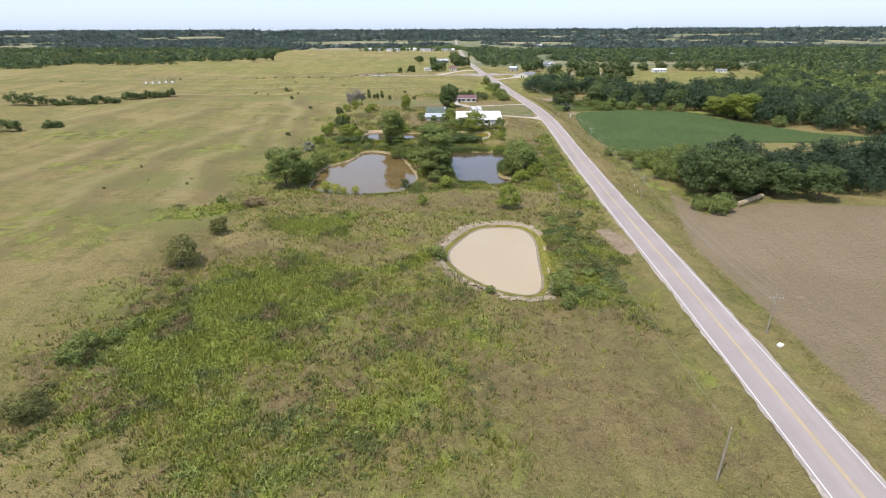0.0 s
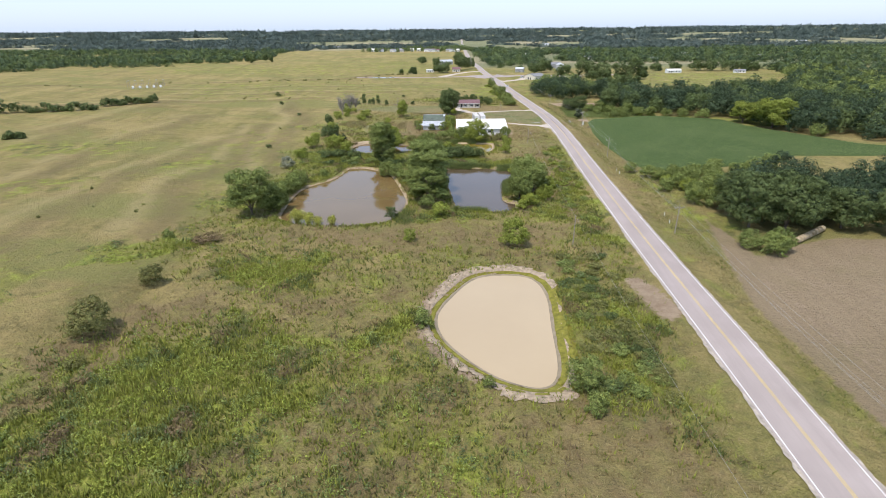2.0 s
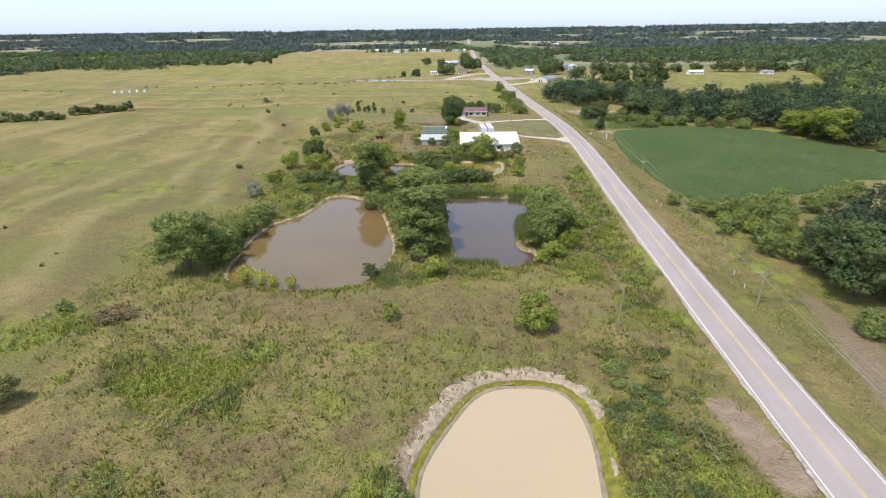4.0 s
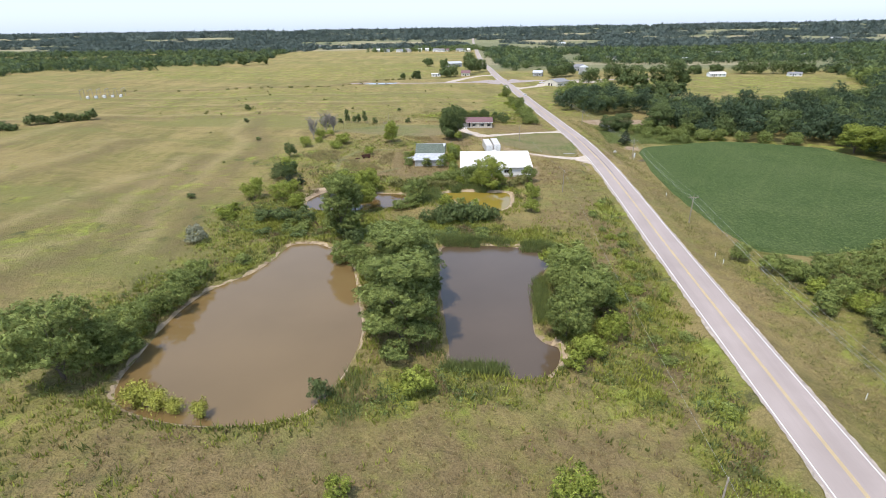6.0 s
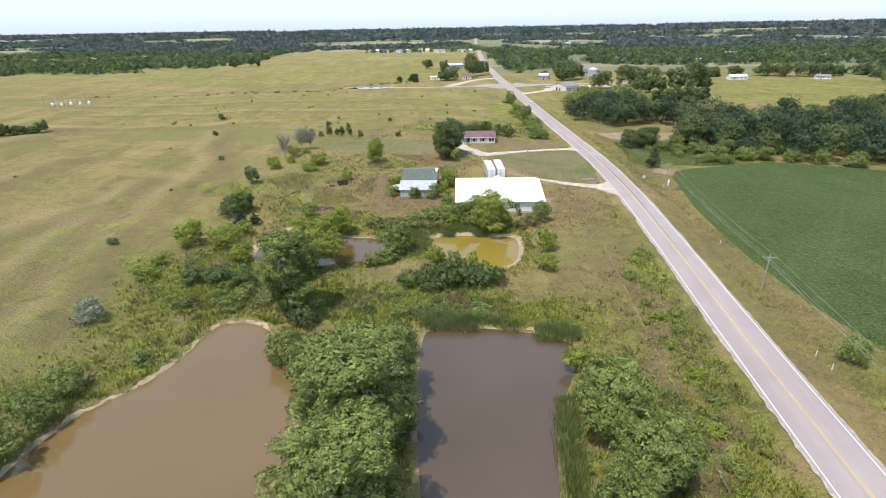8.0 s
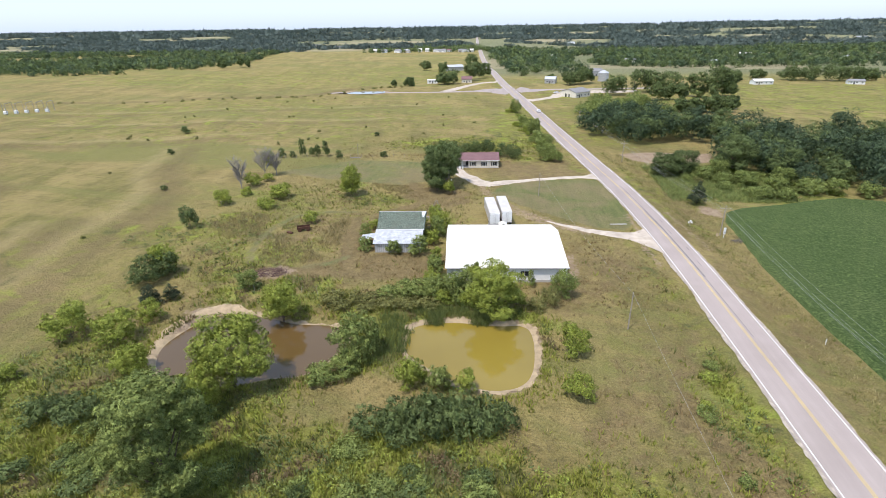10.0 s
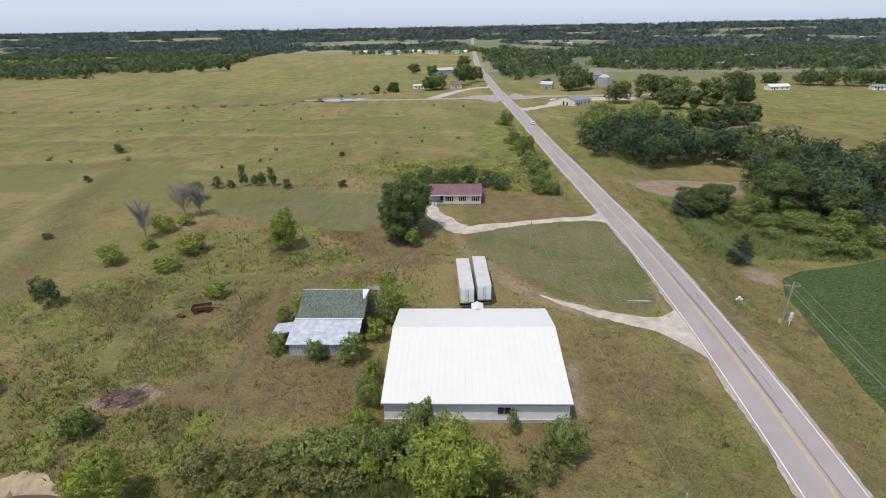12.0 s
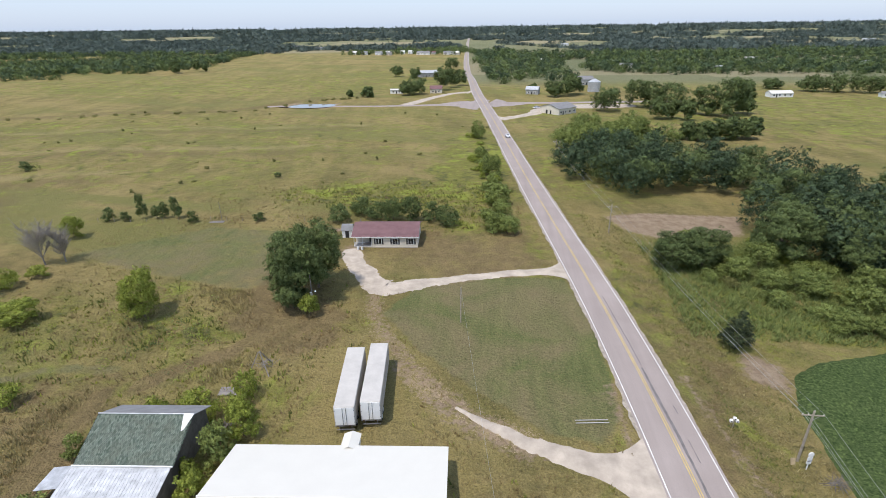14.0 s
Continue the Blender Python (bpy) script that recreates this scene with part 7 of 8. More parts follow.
def weed_clumps():
    """Low leafy mounds of broad-leaved weeds, thick in the lush hollows and on the pond banks."""
    r = np.random.default_rng(33)
    n = 260000
    x = r.uniform(-96, 34, n)
    y = 42 + 300 * r.uniform(0, 1, n) ** 1.35
    lush = patches(LUSH, x, y)
    patch = np.sin(x * 0.31 + 2.0 * np.sin(y * 0.17)) * np.sin(y * 0.27 + 1.7 * np.sin(x * 0.21))
    lush = lush * (1 - 0.5 * patches(RUST, x, y))
    k = clear_of(x, y) & (r.uniform(0, 1, n) < np.clip((lush - 0.26) * 1.0, 0, 0.6) * np.clip(0.45 + 0.9 * patch, 0.1, 1))
    x, y, patch = x[k], y[k], patch[k]
    z = land_z(x, y)
    m, per = len(x), 11
    w, h = r.uniform(0.3, 0.8, m), r.uniform(0.4, 1.1, m)
    d = r.standard_normal((m, per, 3))
    d[:, :, 2] = np.abs(d[:, :, 2])
    d /= np.linalg.norm(d, axis=2)[:, :, None]
    pos = np.stack([x, y, z], 1)[:, None, :] + d * np.stack([w, w, h], 1)[:, None, :] * r.uniform(0.6, 1.05, (m, per, 1))
    nor = (d + 0.5 * r.standard_normal(d.shape) + [0, 0, 0.3]).reshape(-1, 3)
    v = leaf_sprays(r, pos.reshape(-1, 3), nor, 0.17, (d + [0, 0, 0.25]).reshape(-1, 3)).reshape(m, per * 3, 6)
    pick = 1.5 * stands(x, y) + r.normal(0, 0.2, m)
    for lo, hi, leaf, label in ((0.35, 9, "lime", "low mounds of bright broad-leaved weeds in the pasture"), (-0.18, 0.35, "mid", "low mounds of green weeds in the pasture"), (-0.95, -0.18, "oak", "low mounds of dark green weeds in the pasture"), (-9, -0.95, "rust", "low mounds of dead brown weeds in the pasture")):
        q = v[(pick >= lo) & (pick < hi)].reshape(-1, 6)
        tagged(new("weed_clumps", crown_mesh("weed_clumps", q, LEAF[leaf])), label, "weeds", kind="stuff")


weed_clumps()


def reeds():
    r = np.random.default_rng(8)
    vs, fs, off = [], [], 0
    for x0, x1, y0, y1, n in ((-9, 0.5, 173.0, 176.4, 420), (5.2, 6.6, 188, 203, 120), (-20.6, -19, 253, 260, 90), (-17, -14, 262.4, 265, 120), (-9, -6, 263.0, 265, 120), (-25, -20.4, 250, 264, 260), (-20, 0, 264.6, 267.4, 300), (-24, -19.5, 160, 172, 120), (-15.5, -6, 222, 226, 520), (3.6, 10.8, 220, 224, 320), (5.8, 8.2, 189, 206, 420), (-9, 2, 222.8, 225.4, 160)):
        x, y = r.uniform(x0, x1, n), r.uniform(y0, y1, n)
        z = np.maximum(land_z(x, y), -2.1)
        v, f = blades(r, x, y, z, r.uniform(1.0, 1.8, n), np.full(n, 0.035), 9, 0.3)
        vs.append(v)
        fs.append(f + off)
        off += len(v)
    tagged(new("reeds", mesh_from("reeds", np.concatenate(vs), np.concatenate(fs), LEAF["reed"])), "tall green reeds and cattails at pond margins", "reeds", kind="stuff")


reeds()
_r = random.Random(4)
for _i in range(66):
    # tangled scrub between the pale pond and the road
    _y = _r.uniform(94, 143)
    _x = _r.uniform(15.6, 27) - (_y - 118) * 0.02
    if (_x - 5) ** 2 / 12**2 + (_y - 114) ** 2 / 22**2 < 1:
        continue
    _leaf = _r.choice(["olive", "oak", "mid", "olive"])
    plant("scrub", _leaf, _x, _y, _r.uniform(2.0, 4.2), _r.uniform(0.5, 1.3), {"oak": "low dark green scrub beside the pale pond", "mid": "low leafy green scrub beside the pale pond", "olive": "low grey-olive scrub beside the pale pond"}[_leaf], "bush", "scrub by the pale pond")
for _i in range(26):
    _y = _r.uniform(150, 262)
    _x = float(road_x(_y)) - _r.uniform(7.5, 13.5)
    plant("scrub", _r.choice(["mid", "mid", "lime"]), _x, _y, _r.uniform(1.8, 3.6), _r.uniform(0.7, 1.5), "low green roadside shrub in the ditch", "bush", "roadside shrubs")
for _i in range(30):
    _x, _y = _r.uniform(-62, -2), _r.uniform(224.5, 233)
    plant("scrub", _r.choice(["mid", "oak", "mid"]), _x, _y, _r.uniform(2.6, 4.8), _r.uniform(0.8, 1.7), "low green shrub on the dam between ponds", "bush", "shrubs on the dam")


for _i in range(34):
    _x, _y = _r.uniform(50, 92), _r.uniform(336, 378)
    if near_poly(SOY, np.array([_x]), np.array([_y]), 3)[0] < 2 or _y < 400 - _x or _y > 395 - 0.4 * (_x - 40):
        continue
    plant("scrub", _r.choice(["mid", "lime", "mid", "olive"]), _x, _y, _r.uniform(3, 6), _r.uniform(1.2, 2.8), "leafy green shrub in rank growth below the wood", "bush", "shrubs below the wood")


# ---- poles, wires and roadside things ----
def wire(a, b, sag, parent, r=0.014):
    bm = bmesh.new()
    a, b = Vector(a), Vector(b)
    prev = a
    for i in range(1, 13):
        s = i / 12
        p = a.lerp(b, s) - Vector((0, 0, 4 * sag * s * (1 - s)))
        rod(prev, p, r, r, 4, bm)
        prev = p
    part("wire", bm, WIRE, parent)


WIRE = plain("wire_aluminium", (0.42, 0.42, 0.41), 0.5, 0.5, var=0.1, bump=0)
CERAMIC = plain("insulator", (0.55, 0.53, 0.50), 0.3, var=0.1, bump=0)


def utility_poles():
    spots = [(47.8, 84), (47.2, 158.5), (47.0, 240.2), (47.5, 307.6), (38.3, 378), (31.5, 450)]
    tops = []
    for i, (x, y) in enumerate(spots):
        z = ground_at(x, y)
        ob = base("utility_pole", pose(x, y, z, 0, 0, 0), "weathered wooden utility pole with a crossarm", "utility pole", "roadside utility poles")
        part("pole", rod((0, 0, -0.5), (0.03, 0, 7.4), 0.15, 0.11, 10), POLEWOOD, ob)
        part("crossarm", box(-1.2, -0.06, 6.75, 1.2, 0.06, 6.88, 0.01), POLEWOOD, ob)
        for k in (-1, 1):
            part("brace", rod((0.05 * k, -0.08, 6.2), (0.7 * k, -0.08, 6.76), 0.02, 0.02, 5), STEEL, ob)
        for dx in (-1.1, -0.5, 1.1):
            part("insulator", rod((dx, 0, 6.88), (dx, 0, 7.06), 0.05, 0.035, 7), CERAMIC, ob)
        part("insulator", rod((0.03, 0, 7.4), (0.03, 0, 7.56), 0.05, 0.035, 7), CERAMIC, ob)
        tops.append((ob, x, y, z))
    for (ob, x, y, z), (_, x2, y2, z2) in zip(tops, tops[1:]):
        for dx, h in ((-1.1, 7.06), (-0.5, 7.06), (1.1, 7.06), (0.03, 5.9)):
            wire((dx, 0, h), (x2 - x + dx, y2 - y, z2 - z + h), 0.9, ob)


def plain_poles():
    spots = [(26.8, 51.6, 7.6), (20.9, 149.2, 7.2), (17.3, 263.5, 6.8), (5.9, 332.4, 6.6)]
    done = []
    for x, y, h in spots:
        z = ground_at(x, y)
        ob = base("telephone_pole", pose(x, y, z), "thin bare wooden telephone pole in the grass", "telephone pole", "telephone poles")
        part("pole", rod((0, 0, -0.5), (0.05, 0.02, h), 0.13, 0.09, 9), POLEWOOD, ob)
        part("insulator", rod((0.05, 0.02, h), (0.05, 0.02, h + 0.14), 0.05, 0.04, 7), CERAMIC, ob)
        done.append((ob, x, y, z, h))
    for (ob, x, y, z, h), (_, x2, y2, z2, h2) in zip(done, done[1:]):
        wire((0.05, 0, h - 0.1), (x2 - x + 0.05, y2 - y, z2 - z + h2 - 0.1), 1.3, ob, 0.012)


def meter_pole():
    x, y = -20.6, 334.6
    ob = base("meter_pole", pose(x, y, ground_at(x, y)), "grey service pole with a meter box beside the dark tree", "service pole")
    part("pole", rod((0, 0, -0.4), (0, 0, 6.6), 0.1, 0.08, 8), DEADWOOD, ob)
    part("meter_box", box(-0.32, -0.24, 2.6, 0.12, -0.09, 3.4, 0.02), WHITE_PAINT, ob, "pale meter box")
    part("conduit", rod((0.0, -0.12, 0.0), (0.0, -0.12, 2.6), 0.035, 0.035, 6), STEEL, ob)
    part("lamp_arm", rod((0, -0.05, 3.6), (0.8, -0.3, 3.75), 0.03, 0.03, 6), STEEL, ob)
    part("lamp_head", rod((0.8, -0.3, 3.62), (0.8, -0.3, 3.84), 0.17, 0.08, 10), WHITE_PAINT, ob)


def mailboxes():
    x, y = 41.9, 312.0
    ob = base("mailbox_stand", pose(x, y, ground_at(x, y)) @ Matrix.Diagonal((0.72, 0.72, 0.9, 1)), "trio of white mailboxes on one post", "mailbox")
    part("post", box(-0.06, -0.06, -0.3, 0.06, 0.06, 1.0), POLEWOOD, ob)
    part("board", box(-0.75, -0.06, 1.0, 0.75, 0.06, 1.07), POLEWOOD, ob)
    for dx, z in ((-0.5, 1.075), (0.0, 1.5), (0.5, 1.075)):
        bx = part("mailbox", prism([(-0.26, z), (-0.26, z + 0.24), (-0.14, z + 0.36), (0.14, z + 0.36), (0.26, z + 0.24), (0.26, z)], dx - 0.22, dx + 0.22), WHITE_PAINT, ob, "white box")
        part("door", box(dx - 0.12, -0.275, z + 0.03, dx + 0.12, -0.262, z + 0.25), DARK, bx)
    part("prop", box(-0.05, -0.04, 1.07, 0.05, 0.04, 1.499), POLEWOOD, ob)


def roadside_sign():
    x, y = 47.9, 306.4
    ob = base("marker_sign", pose(x, y, ground_at(x, y), 0, 0, 12), "pale round-topped cut-out sign board on a post", "sign")
    part("post", box(-0.05, -0.04, -0.3, 0.05, 0.04, 1.6), WHITE_PAINT, ob)
    part("board", prism([(-0.05, 0.9), (0.05, 0.9), (0.05, 1.9), (-0.05, 1.9)], -0.28, 0.28), WHITE_PAINT, ob)
    part("round_top", rod((0, -0.05, 2.25), (0, 0.05, 2.25), 0.34, 0.34, 16), WHITE_PAINT, ob)
    part("band", box(-0.24, -0.07, 1.3, 0.24, -0.051, 1.42), STEEL, ob)
    ob2 = base("notice_board", pose(46.7, 306.9, ground_at(46.7, 306.9), 0, 0, 10), "small pale board leaning at a pole foot", "sign")
    part("board", slab([(-0.3, 0, 0.1), (0.3, 0, 0.1), (0.3, 0.25, 0.9), (-0.3, 0.25, 0.9)], 0.03), STRAW, ob2)
    for i, (px, py) in enumerate(((48.7, 172), (48.2, 166), (46.3, 215.5), (45.9, 219), (47.4, 262.2))):
        st = base("marker_post", pose(px, py, ground_at(px, py)), "short white roadside marker post", "post", "roadside marker posts")
        part("post", box(-0.06, -0.03, -0.2, 0.06, 0.03, 1.1, 0.01), WHITE_PAINT, st)
        part("cap", box(-0.065, -0.035, 1.1, 0.065, 0.035, 1.17), STEEL, st)
    lid = base("utility_box", pose(48.2, 80.3, ground_at(48.2, 80.3), 0, 0, 40) @ Matrix.Diagonal((0.75, 0.75, 0.6, 1)), "low white utility box lying in the verge", "utility box")
    part("body", box(-0.75, -0.45, -0.1, 0.75, 0.45, 0.45, 0.04), WHITE_PAINT, lid)
    part("lid", box(-0.8, -0.5, 0.451, 0.8, 0.5, 0.52, 0.02), WHITE_PAINT, lid)


def pile(x, y, rx, ry, h, n, material, label, name, category, seed, thick=0.05):
    """A heap of sticks."""
    r = random.Random(seed)
    ob = base(name, pose(x, y, ground_at(x, y)), label, category)
    bm = bmesh.new()
    for i in range(n):
        a, d = r.uniform(0, 6.28), math.sqrt(r.random())
        px, py = rx * d * math.cos(a), ry * d * math.sin(a)
        pz = h * (1 - d) * r.uniform(0.2, 1)
        b, l = r.uniform(0, 6.28), r.uniform(0.6, 1.8)
        rod((px, py, pz), (px + l * math.cos(b), py + l * math.sin(b), max(0.0, pz + r.uniform(-0.5, 0.4))), thick * r.uniform(0.5, 1.2), thick * 0.4, 5, bm)
    tagged(part("brushwood", bm, material, ob), kind="stuff")


def yard_clutter():
    pile(-51.8, 278.2, 3.3, 2.1, 1.3, 210, plain("reddish_brush", (0.15, 0.095, 0.08), 0.95), "heap of dead reddish brushwood on bare clay", "brush_pile", "brush pile", 1)
    pile(50.4, 304.6, 0.8, 0.5, 0.45, 50, OLD_BOARD, "dark heap of tangled brush by the crop", "brush_pile", "brush pile", 2)
    pile(-20.8, 304.6, 1.4, 1.2, 2.6, 60, OLD_BOARD, "broken boards heaped against the shed gable", "board_heap", "debris", 3, 0.06)
    ob = base("pole_tripod", pose(-22.0, 316.6, ground_at(-22, 316.6)), "three old timbers propped together", "timber")
    for a in (-2.6, -0.7, 1.2):
        part("timber", rod((2.0 * math.cos(a), 2.0 * math.sin(a), -0.1), (0.1 * math.cos(a), 0.1 * math.sin(a), 3.3), 0.09, 0.07, 7), DEADWOOD, ob)
    pile(-22.4, 318.2, 1.5, 1.0, 0.7, 40, DEADWOOD, "scatter of grey dead branches", "brush_pile", "brush pile", 6, 0.04)
    # rusty farm cart
    x, y = -53.4, 301.0
    ob = base("farm_cart", pose(x, y, ground_at(x, y), 0, 0, 22), "rusty derelict farm cart sunk in the grass", "cart")
    part("bed", box(-1.6, -0.8, 0.55, 1.6, 0.8, 0.68, 0.02), RUSTY, ob)
    for sy in (-0.82, 0.76):
        part("side_board", box(-1.6, sy, 0.69, 1.6, sy + 0.06, 1.15), RUSTY, ob)
    part("end_board", box(-1.66, -0.75, 0.69, -1.605, 0.75, 1.1), RUSTY, ob)
    part("drawbar", rod((1.6, 0, 0.55), (3.0, 0.1, 0.15), 0.06), RUSTY, ob)
    for sx in (-1.0, 1.0):
        for sy in (-0.95, 0.95):
            part("wheel", rod((sx, sy - 0.07, 0.42), (sx, sy + 0.07, 0.42), 0.45, 0.45, 14), RUSTY, ob)
    ob = base("trough", pose(-56.2, 298.9, ground_at(-56.2, 298.9), 0, 0, -20), "low dark rusted trough in the grass", "trough")
    part("basin", box(-0.8, -0.35, -0.05, 0.8, 0.35, 0.4, 0.05), RUSTY, ob)
    # lumber and a pole by the west hedge
    ob = base("lumber_stack", pose(-61, 375.2, ground_at(-61, 375.2), 0, 0, 8), "low stack of pale boards by a thin pole", "lumber")
    for i in range(6):
        part("board", box(-2.0 + 0.2 * (i % 3), -0.7 + 0.22 * i, 0.02 + 0.06 * (i % 2), 1.8, -0.52 + 0.22 * i, 0.1 + 0.06 * (i % 2)), DEADWOOD, ob)
    part("pole", rod((0.9, 0.9, -0.2), (0.9, 0.9, 5.2), 0.07, 0.05, 7), DEADWOOD, ob)
    # pipes in the mown grass
    ob = base("pipe_rack", pose(24.4, 310.6, ground_at(24.4, 310.6) + 0.02, 0, 0, 7), "pale metal pipes lying in the mown grass", "pipe")
    for k in (-0.25, 0.25):
        part("pipe", rod((-2.1, k, 0.08), (2.1, k, 0.08), 0.06, 0.06, 8), CONCRETE, ob)
    # small pump box and planks in the rough grass behind the shed
    ob = base("old_deck", pose(-24.6, 311.6, ground_at(-24.6, 311.6), 0, 3, 10), "weathered grey plank platform in weeds", "deck")
    for i in range(7):
        part("plank", box(-1.3, -0.9 + 0.26 * i, 0.1, 1.3, -0.67 + 0.26 * i, 0.16), DEADWOOD, ob)
    part("bearer", box(-1.2, -0.9, 0.0, -1.1, 0.9, 0.098), DEADWOOD, ob)


def bales():
    r = random.Random(2)
    proto = None
    for i in range(8):
        s = i / 7
        x, y = 73.4 + 10.2 * s, 153.6 + 8.6 * s
        m = pose(x, y, ground_at(x, y), 0, 0, 40 + r.uniform(-3, 3))
        if proto is None:
            proto = base("hay_bale", m, "weathered pale round hay bale in a row", "hay bale", "row of hay bales")
            bm = bmesh.new()
            bmesh.ops.create_cone(bm, cap_ends=True, segments=22, radius1=0.76, radius2=0.76, depth=1.5, matrix=pose(0, 0, 0.74, 0, 90, 0))
            bmesh.ops.bevel(bm, geom=[e for e in bm.edges if abs(e.calc_face_angle(0)) > 1.2], offset=0.09, segments=2, affect="EDGES")
            part("straw_roll", bm, STRAW, proto)
            for k in (-0.45, 0.0, 0.45):
                bm = bmesh.new()
                bmesh.ops.create_cone(bm, cap_ends=False, segments=22, radius1=0.768, radius2=0.768, depth=0.04, matrix=pose(k, 0, 0.74, 0, 90, 0))
                part("twine", bm, DEADWOOD, proto)
        else:
            copy_thing(proto, m)


def fence(pts, step, label):
    """Posts with two wires along a line."""
    c = np.array(pts, float)
    d = np.r_[0, np.cumsum(np.hypot(*np.diff(c, axis=0).T))]
    n = int(d[-1] / step)
    ob = base("fence", pose(c[0][0], c[0][1], ground_at(*c[0])), label, "fence")
    z0 = ground_at(*c[0])
    prev = None
    for i in range(n + 1):
        s = d[-1] * i / n
        x, y = float(np.interp(s, d, c[:, 0])), float(np.interp(s, d, c[:, 1]))
        z = ground_at(x, y) - z0
        q = (x - c[0][0], y - c[0][1], z)
        part("post", rod((q[0], q[1], z - 0.2), (q[0], q[1], z + 1.25), 0.06, 0.05, 6), POLEWOOD, ob)
        if prev:
            for h in (0.6, 1.05):
                part("wire", rod((prev[0], prev[1], prev[2] + h), (q[0], q[1], q[2] + h), 0.006, 0.006, 3), RUSTY, ob)
        prev = q


utility_poles()
plain_poles()
meter_pole()
mailboxes()
roadside_sign()
yard_clutter()
bales()
fence([(-92, 372), (-60, 376.5), (-30, 378)], 4.0, "wire field fence on thin wooden posts")
fence([(-52, 270.6), (-44, 270.8), (-36, 270.2)], 2.7, "short old wire fence on leaning thin posts")
fence([(-60, 594), (-30, 594.5), (-12, 594)], 5.0, "wire field fence beside the side road")


def simple_house(name, x, y, turn, w, d, h, rise, wall, roof, label, wins=3, category="house"):
    """A far building: walls, gable roof with eaves, door and windows."""
    ob = base(name, pose(x, y, ground_at(x, y), 0, 0, turn), label, category)
    part("wall", prism([(-d / 2, -0.4), (-d / 2, h), (0, h + rise - 0.15), (d / 2, h), (d / 2, -0.4)], -w / 2, w / 2), wall, ob)
    e = 0.35
    for k in (-1, 1):
        ye, ze = k * (d / 2 + e), h - e * rise / (d / 2) + 0.12
        q = [(-w / 2 - e, ye, ze), (w / 2 + e, ye, ze), (w / 2 + e, k * 0.004, h + rise), (-w / 2 - e, k * 0.004, h + rise)]
        part("roof", slab(q if k < 0 else q[::-1], 0.12), roof, ob)
    for i in range(wins):
        window(ob, -w / 2 + (i + 0.5) * w / wins, -d / 2, 0.95, min(1.2, w / wins * 0.4), 1.1)
    part("door", box(-w / 2 + w / wins - 0.45, -d / 2 - 0.05, 0.0, -w / 2 + w / wins + 0.45, -d / 2 - 0.004, 2.05), DARK, ob)
    return ob


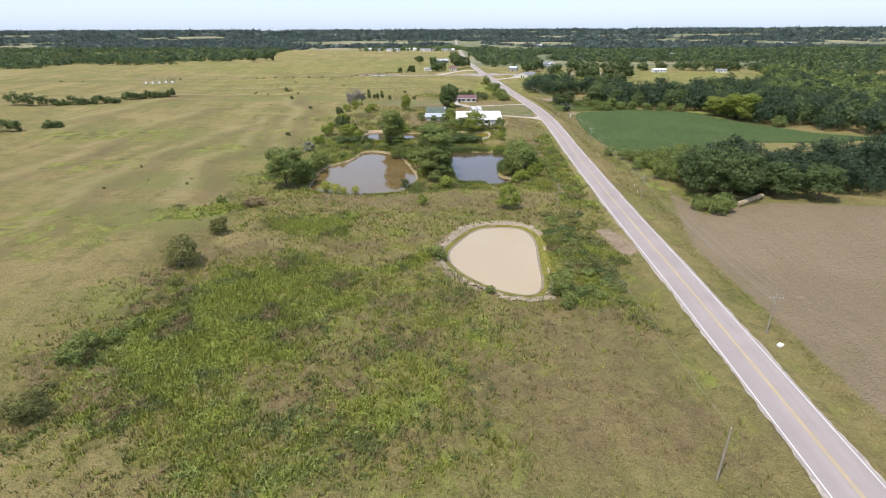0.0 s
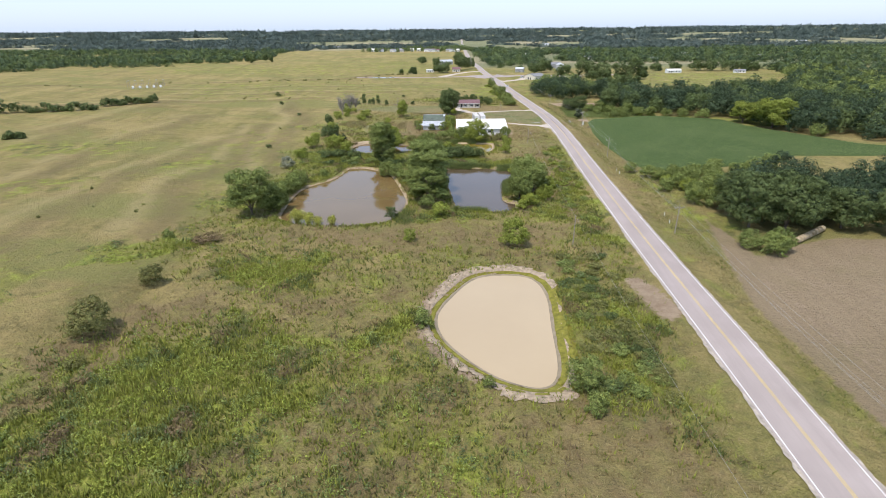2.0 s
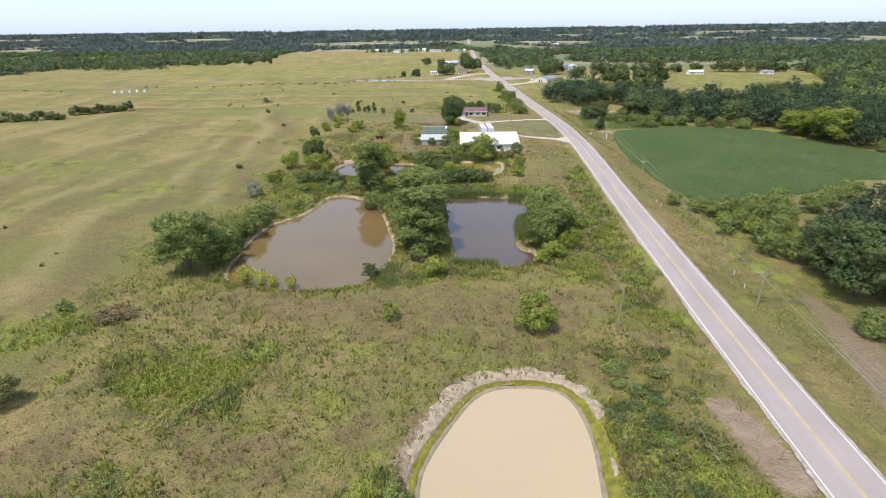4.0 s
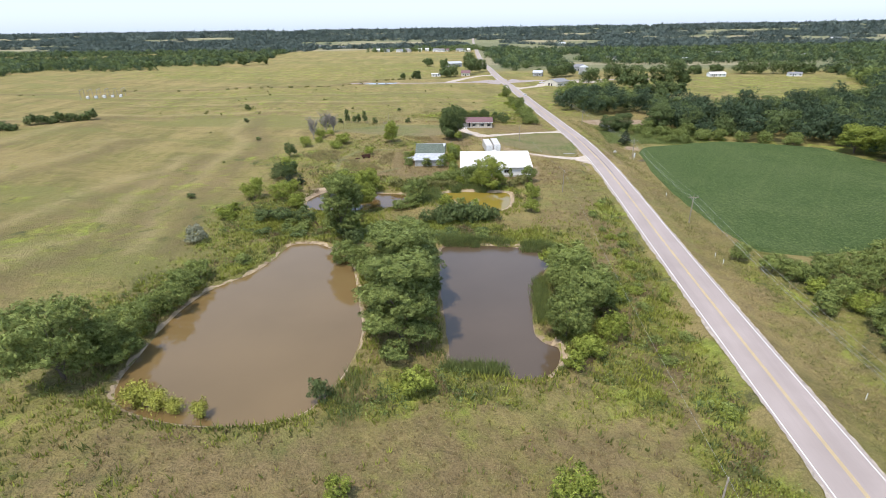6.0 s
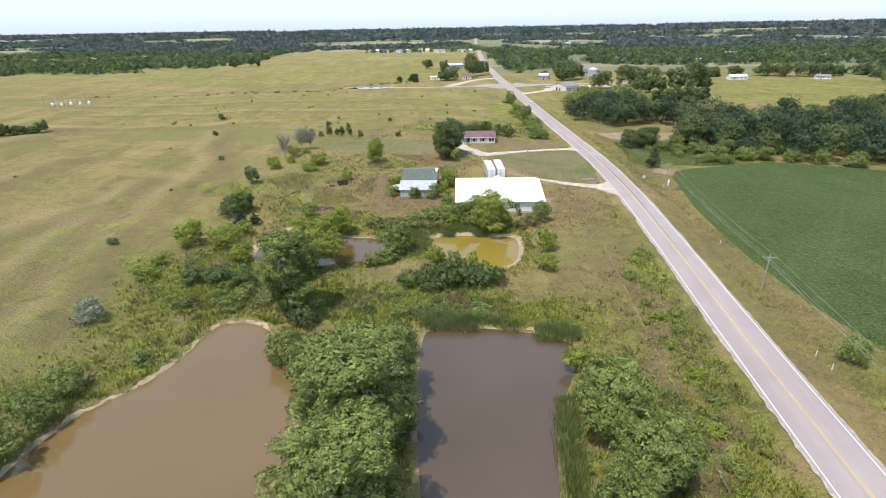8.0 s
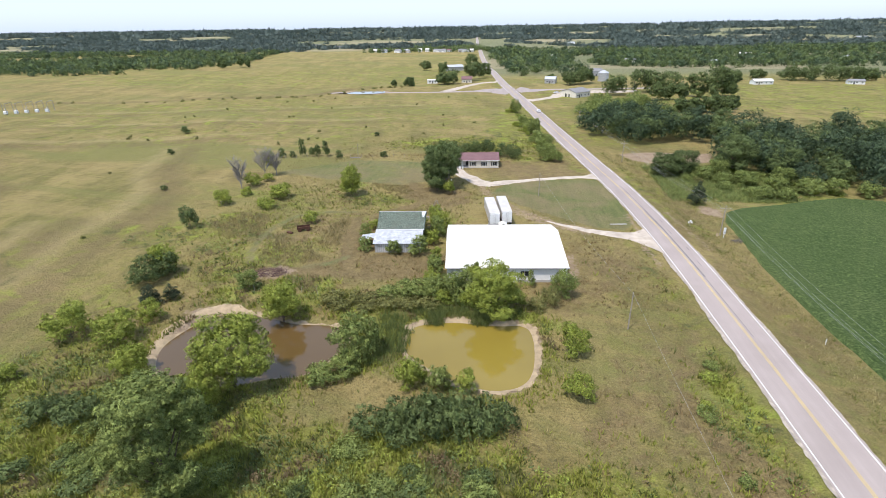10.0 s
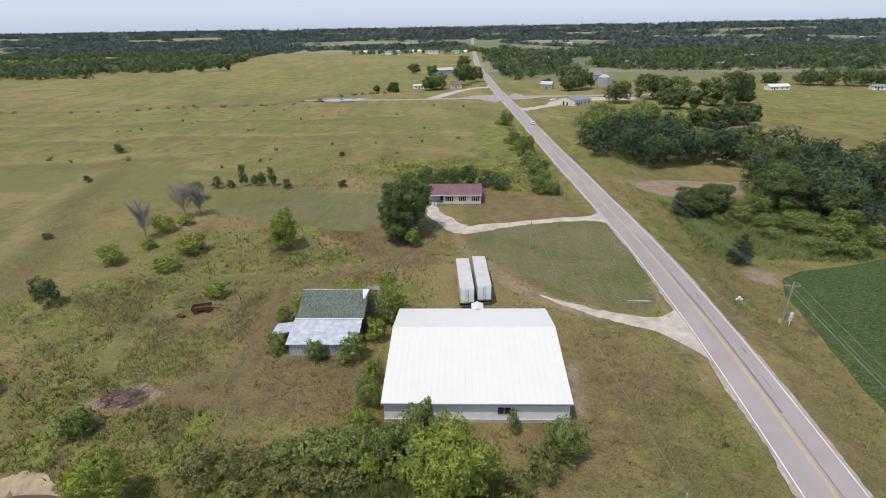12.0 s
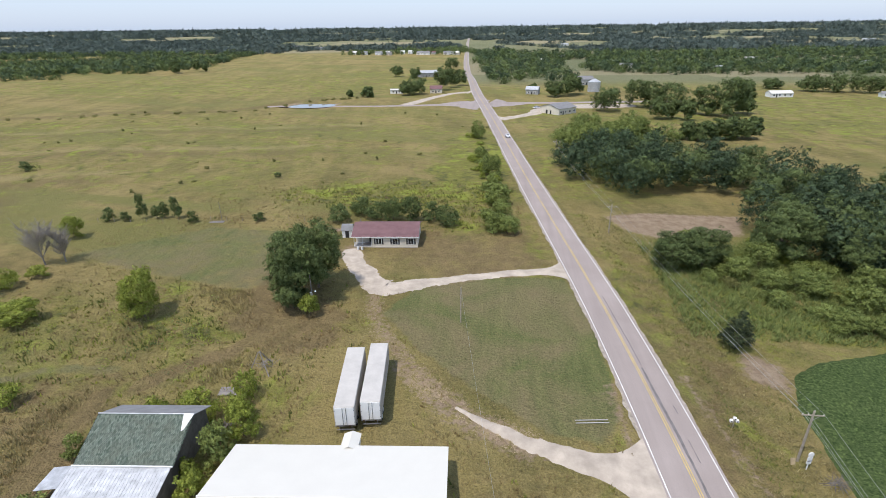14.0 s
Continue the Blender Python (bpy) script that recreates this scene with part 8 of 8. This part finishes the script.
def far_buildings():
    ob = simple_house("garage_shop", 42.9, 567.0, 43, 14.7, 14.3, 3.4, 2.2, CREAM_SIDING, GREY_SHINGLE, "cream workshop with a dark grey roof at the crossing", 4, "building")
    for y0, y1, z1 in ((1.2, 2.6, 2.2), (-1.6, -0.5, 2.1)):
        part("vehicle_door", box(-7.41, y0, 0.0, -7.354, y1, z1), DARK, ob, "dark open doorway")
    simple_house("white_house", 197, 642, 8, 15, 7, 2.6, 1.6, WHITE_PAINT, WHITE_ROOF, "white farmhouse on a far mown field", 4)
    simple_house("white_house", 265, 640, -10, 11, 6, 2.4, 1.4, WHITE_PAINT, GREY_SHINGLE, "low white house far behind trees", 3)
    simple_house("mobile_home", -70.5, 660, 3, 9.5, 4, 2.7, 0.7, WHITE_PAINT, WHITE_ROOF, "white mobile home by the far farm", 2)
    simple_house("farm_barn", -66, 800, 25, 20, 12, 4.2, 2.2, GREY_SIDING, TIN, "grey tin-roofed farm building in the far field", 3, "barn")
    simple_house("red_house", -40.5, 664, 4, 9, 7, 3.2, 2.2, CREAM_SIDING, MAUVE_SHINGLE, "cream house with a reddish roof among trees", 2)
    simple_house("grey_barn", 79, 723, 10, 12, 10, 4.5, 2.5, GREY_SIDING, GREY_SHINGLE, "grey weathered barn beside a grain bin", 2, "barn")
    simple_house("grey_barn", 32.5, 657, -15, 9, 7, 3.5, 2.0, GREY_SIDING, TIN, "small grey outbuilding beside the trees", 2, "barn")
    # grain bin
    x, y = 79, 673
    ob = base("grain_bin", pose(x, y, 0), "round corrugated galvanised grain bin", "grain bin")
    part("drum", rod((0, 0, -0.3), (0, 0, 7.0), 4.6, 4.6, 28), TIN, ob)
    part("roof", rod((0, 0, 7.001), (0, 0, 9.2), 4.75, 0.5, 28), TIN, ob)
    part("cap", rod((0, 0, 9.201), (0, 0, 9.6), 0.5, 0.4, 12), STEEL, ob)
    for i in range(8):
        bm = bmesh.new()
        bmesh.ops.create_cone(bm, cap_ends=False, segments=28, radius1=4.64, radius2=4.64, depth=0.06, matrix=Matrix.Translation((0, 0, 0.5 + i * 0.85)))
        part("hoop", bm, STEEL, ob)
    # village at the skyline
    r = random.Random(9)
    for i in range(16):
        x = -265 + i * 12.5 + r.uniform(-11, 11)
        y = 1236 + r.uniform(0, 1) ** 2 * 70
        w = r.uniform(7, 15)
        simple_house("village_house", x, y, r.uniform(-20, 20), w, r.uniform(7, 9), r.uniform(3, 4), r.uniform(1.8, 2.6), r.choice([WHITE_PAINT, CREAM_SIDING, WHITE_PAINT]), r.choice([GREY_SHINGLE, WHITE_ROOF, MAUVE_SHINGLE]), "small far village house among trees", 3)
    for x, y, w in ((150, 905, 14), (236, 860, 11), (330, 1010, 16), (96, 1120, 12), (420, 930, 12), (520, 1260, 18), (60, 1010, 10), (700, 1500, 24), (300, 1420, 16), (-420, 1500, 20), (-520, 1620, 22), (880, 1700, 26), (150, 1600, 18)):
        simple_house("farmhouse", x, y, r.uniform(-25, 25), w, 8, 3.2, 2.2, r.choice([WHITE_PAINT, CREAM_SIDING]), r.choice([GREY_SHINGLE, WHITE_ROOF, TIN]), "far pale farmhouse between woodlots", 3)
    # electricity yard
    ox, oy = -302, 481
    ob = base("substation", pose(ox, oy, ground_at(ox, oy), 0, 0, 25), "small electricity substation of steel gantries", "substation")
    for i in range(6):
        x = -14 + i * 5.5
        for dy in (-5, 5):
            part("gantry_post", rod((x, dy, -0.3), (x, dy, 6.5), 0.14, 0.1, 6), STEEL, ob)
        part("gantry_beam", box(x - 0.12, -5, 6.2, x + 0.12, 5, 6.45), STEEL, ob)
    for i in range(5):
        x = -11 + i * 5.5
        part("transformer", box(x - 0.9, -1, -0.2, x + 0.9, 1, 1.7, 0.1), WHITE_PAINT, ob, "pale transformer housing")
        part("bushing", rod((x, 0, 1.7), (x, 0, 3.0), 0.16, 0.1, 8), CERAMIC, ob)


def car_parts(m, name, paint, label):
    ob = base(name, m, label, "car")
    prof = [(-2.2, 0.35), (-2.22, 0.8), (-2.05, 0.98), (-1.35, 1.02), (-0.75, 1.45), (0.75, 1.47), (1.55, 1.02), (2.1, 0.9), (2.22, 0.6), (2.15, 0.35)]
    bm = prism(prof, -0.88, 0.88)
    bmesh.ops.bevel(bm, geom=[e for e in bm.edges if e.calc_face_angle(0) > 1.0], offset=0.06, segments=2, affect="EDGES")
    part("body", bm, paint, ob)
    part("windscreen", slab([(-0.72, -1.32, 1.06), (0.72, -1.32, 1.06), (0.66, -0.82, 1.43), (-0.66, -0.82, 1.43)], -0.012), GLASS, ob)
    part("rear_window", slab([(0.72, 1.5, 1.07), (-0.72, 1.5, 1.07), (-0.66, 0.84, 1.45), (0.66, 0.84, 1.45)], -0.012), GLASS, ob)
    for k in (-1, 1):
        part("side_window", box(k * 0.882 - 0.006, -0.8, 1.05, k * 0.882 + 0.006, 0.9, 1.36), GLASS, ob)
        part("tail_light", box(k * 0.7 - 0.13, -2.235, 0.72, k * 0.7 + 0.13, -2.205, 0.86), RUSTY, ob)
        part("headlight", box(k * 0.66 - 0.16, 2.13, 0.66, k * 0.66 + 0.16, 2.2, 0.8), GLASS, ob)
        for y in (-1.35, 1.35):
            wh = part("wheel", rod((k * 0.66, y, 0.33), (k * 0.89, y, 0.33), 0.33, 0.33, 16), RUBBER, ob)
            part("rim", rod((k * 0.89, y, 0.33), (k * 0.9, y, 0.33), 0.2, 0.2, 12), STEEL, wh)
    return ob


far_buildings()
_cy = 492.0
car_parts(pose(float(road_x(_cy)) + 1.8, _cy, float(road_z(_cy)) + 0.05, 0, 0, 6), "car", CAR_WHITE, "small white car driving away on the highway")
car_parts(pose(31.5, 583, 0.1, 0, 0, -60), "car", CAR_WHITE, "white car parked at the far workshop")
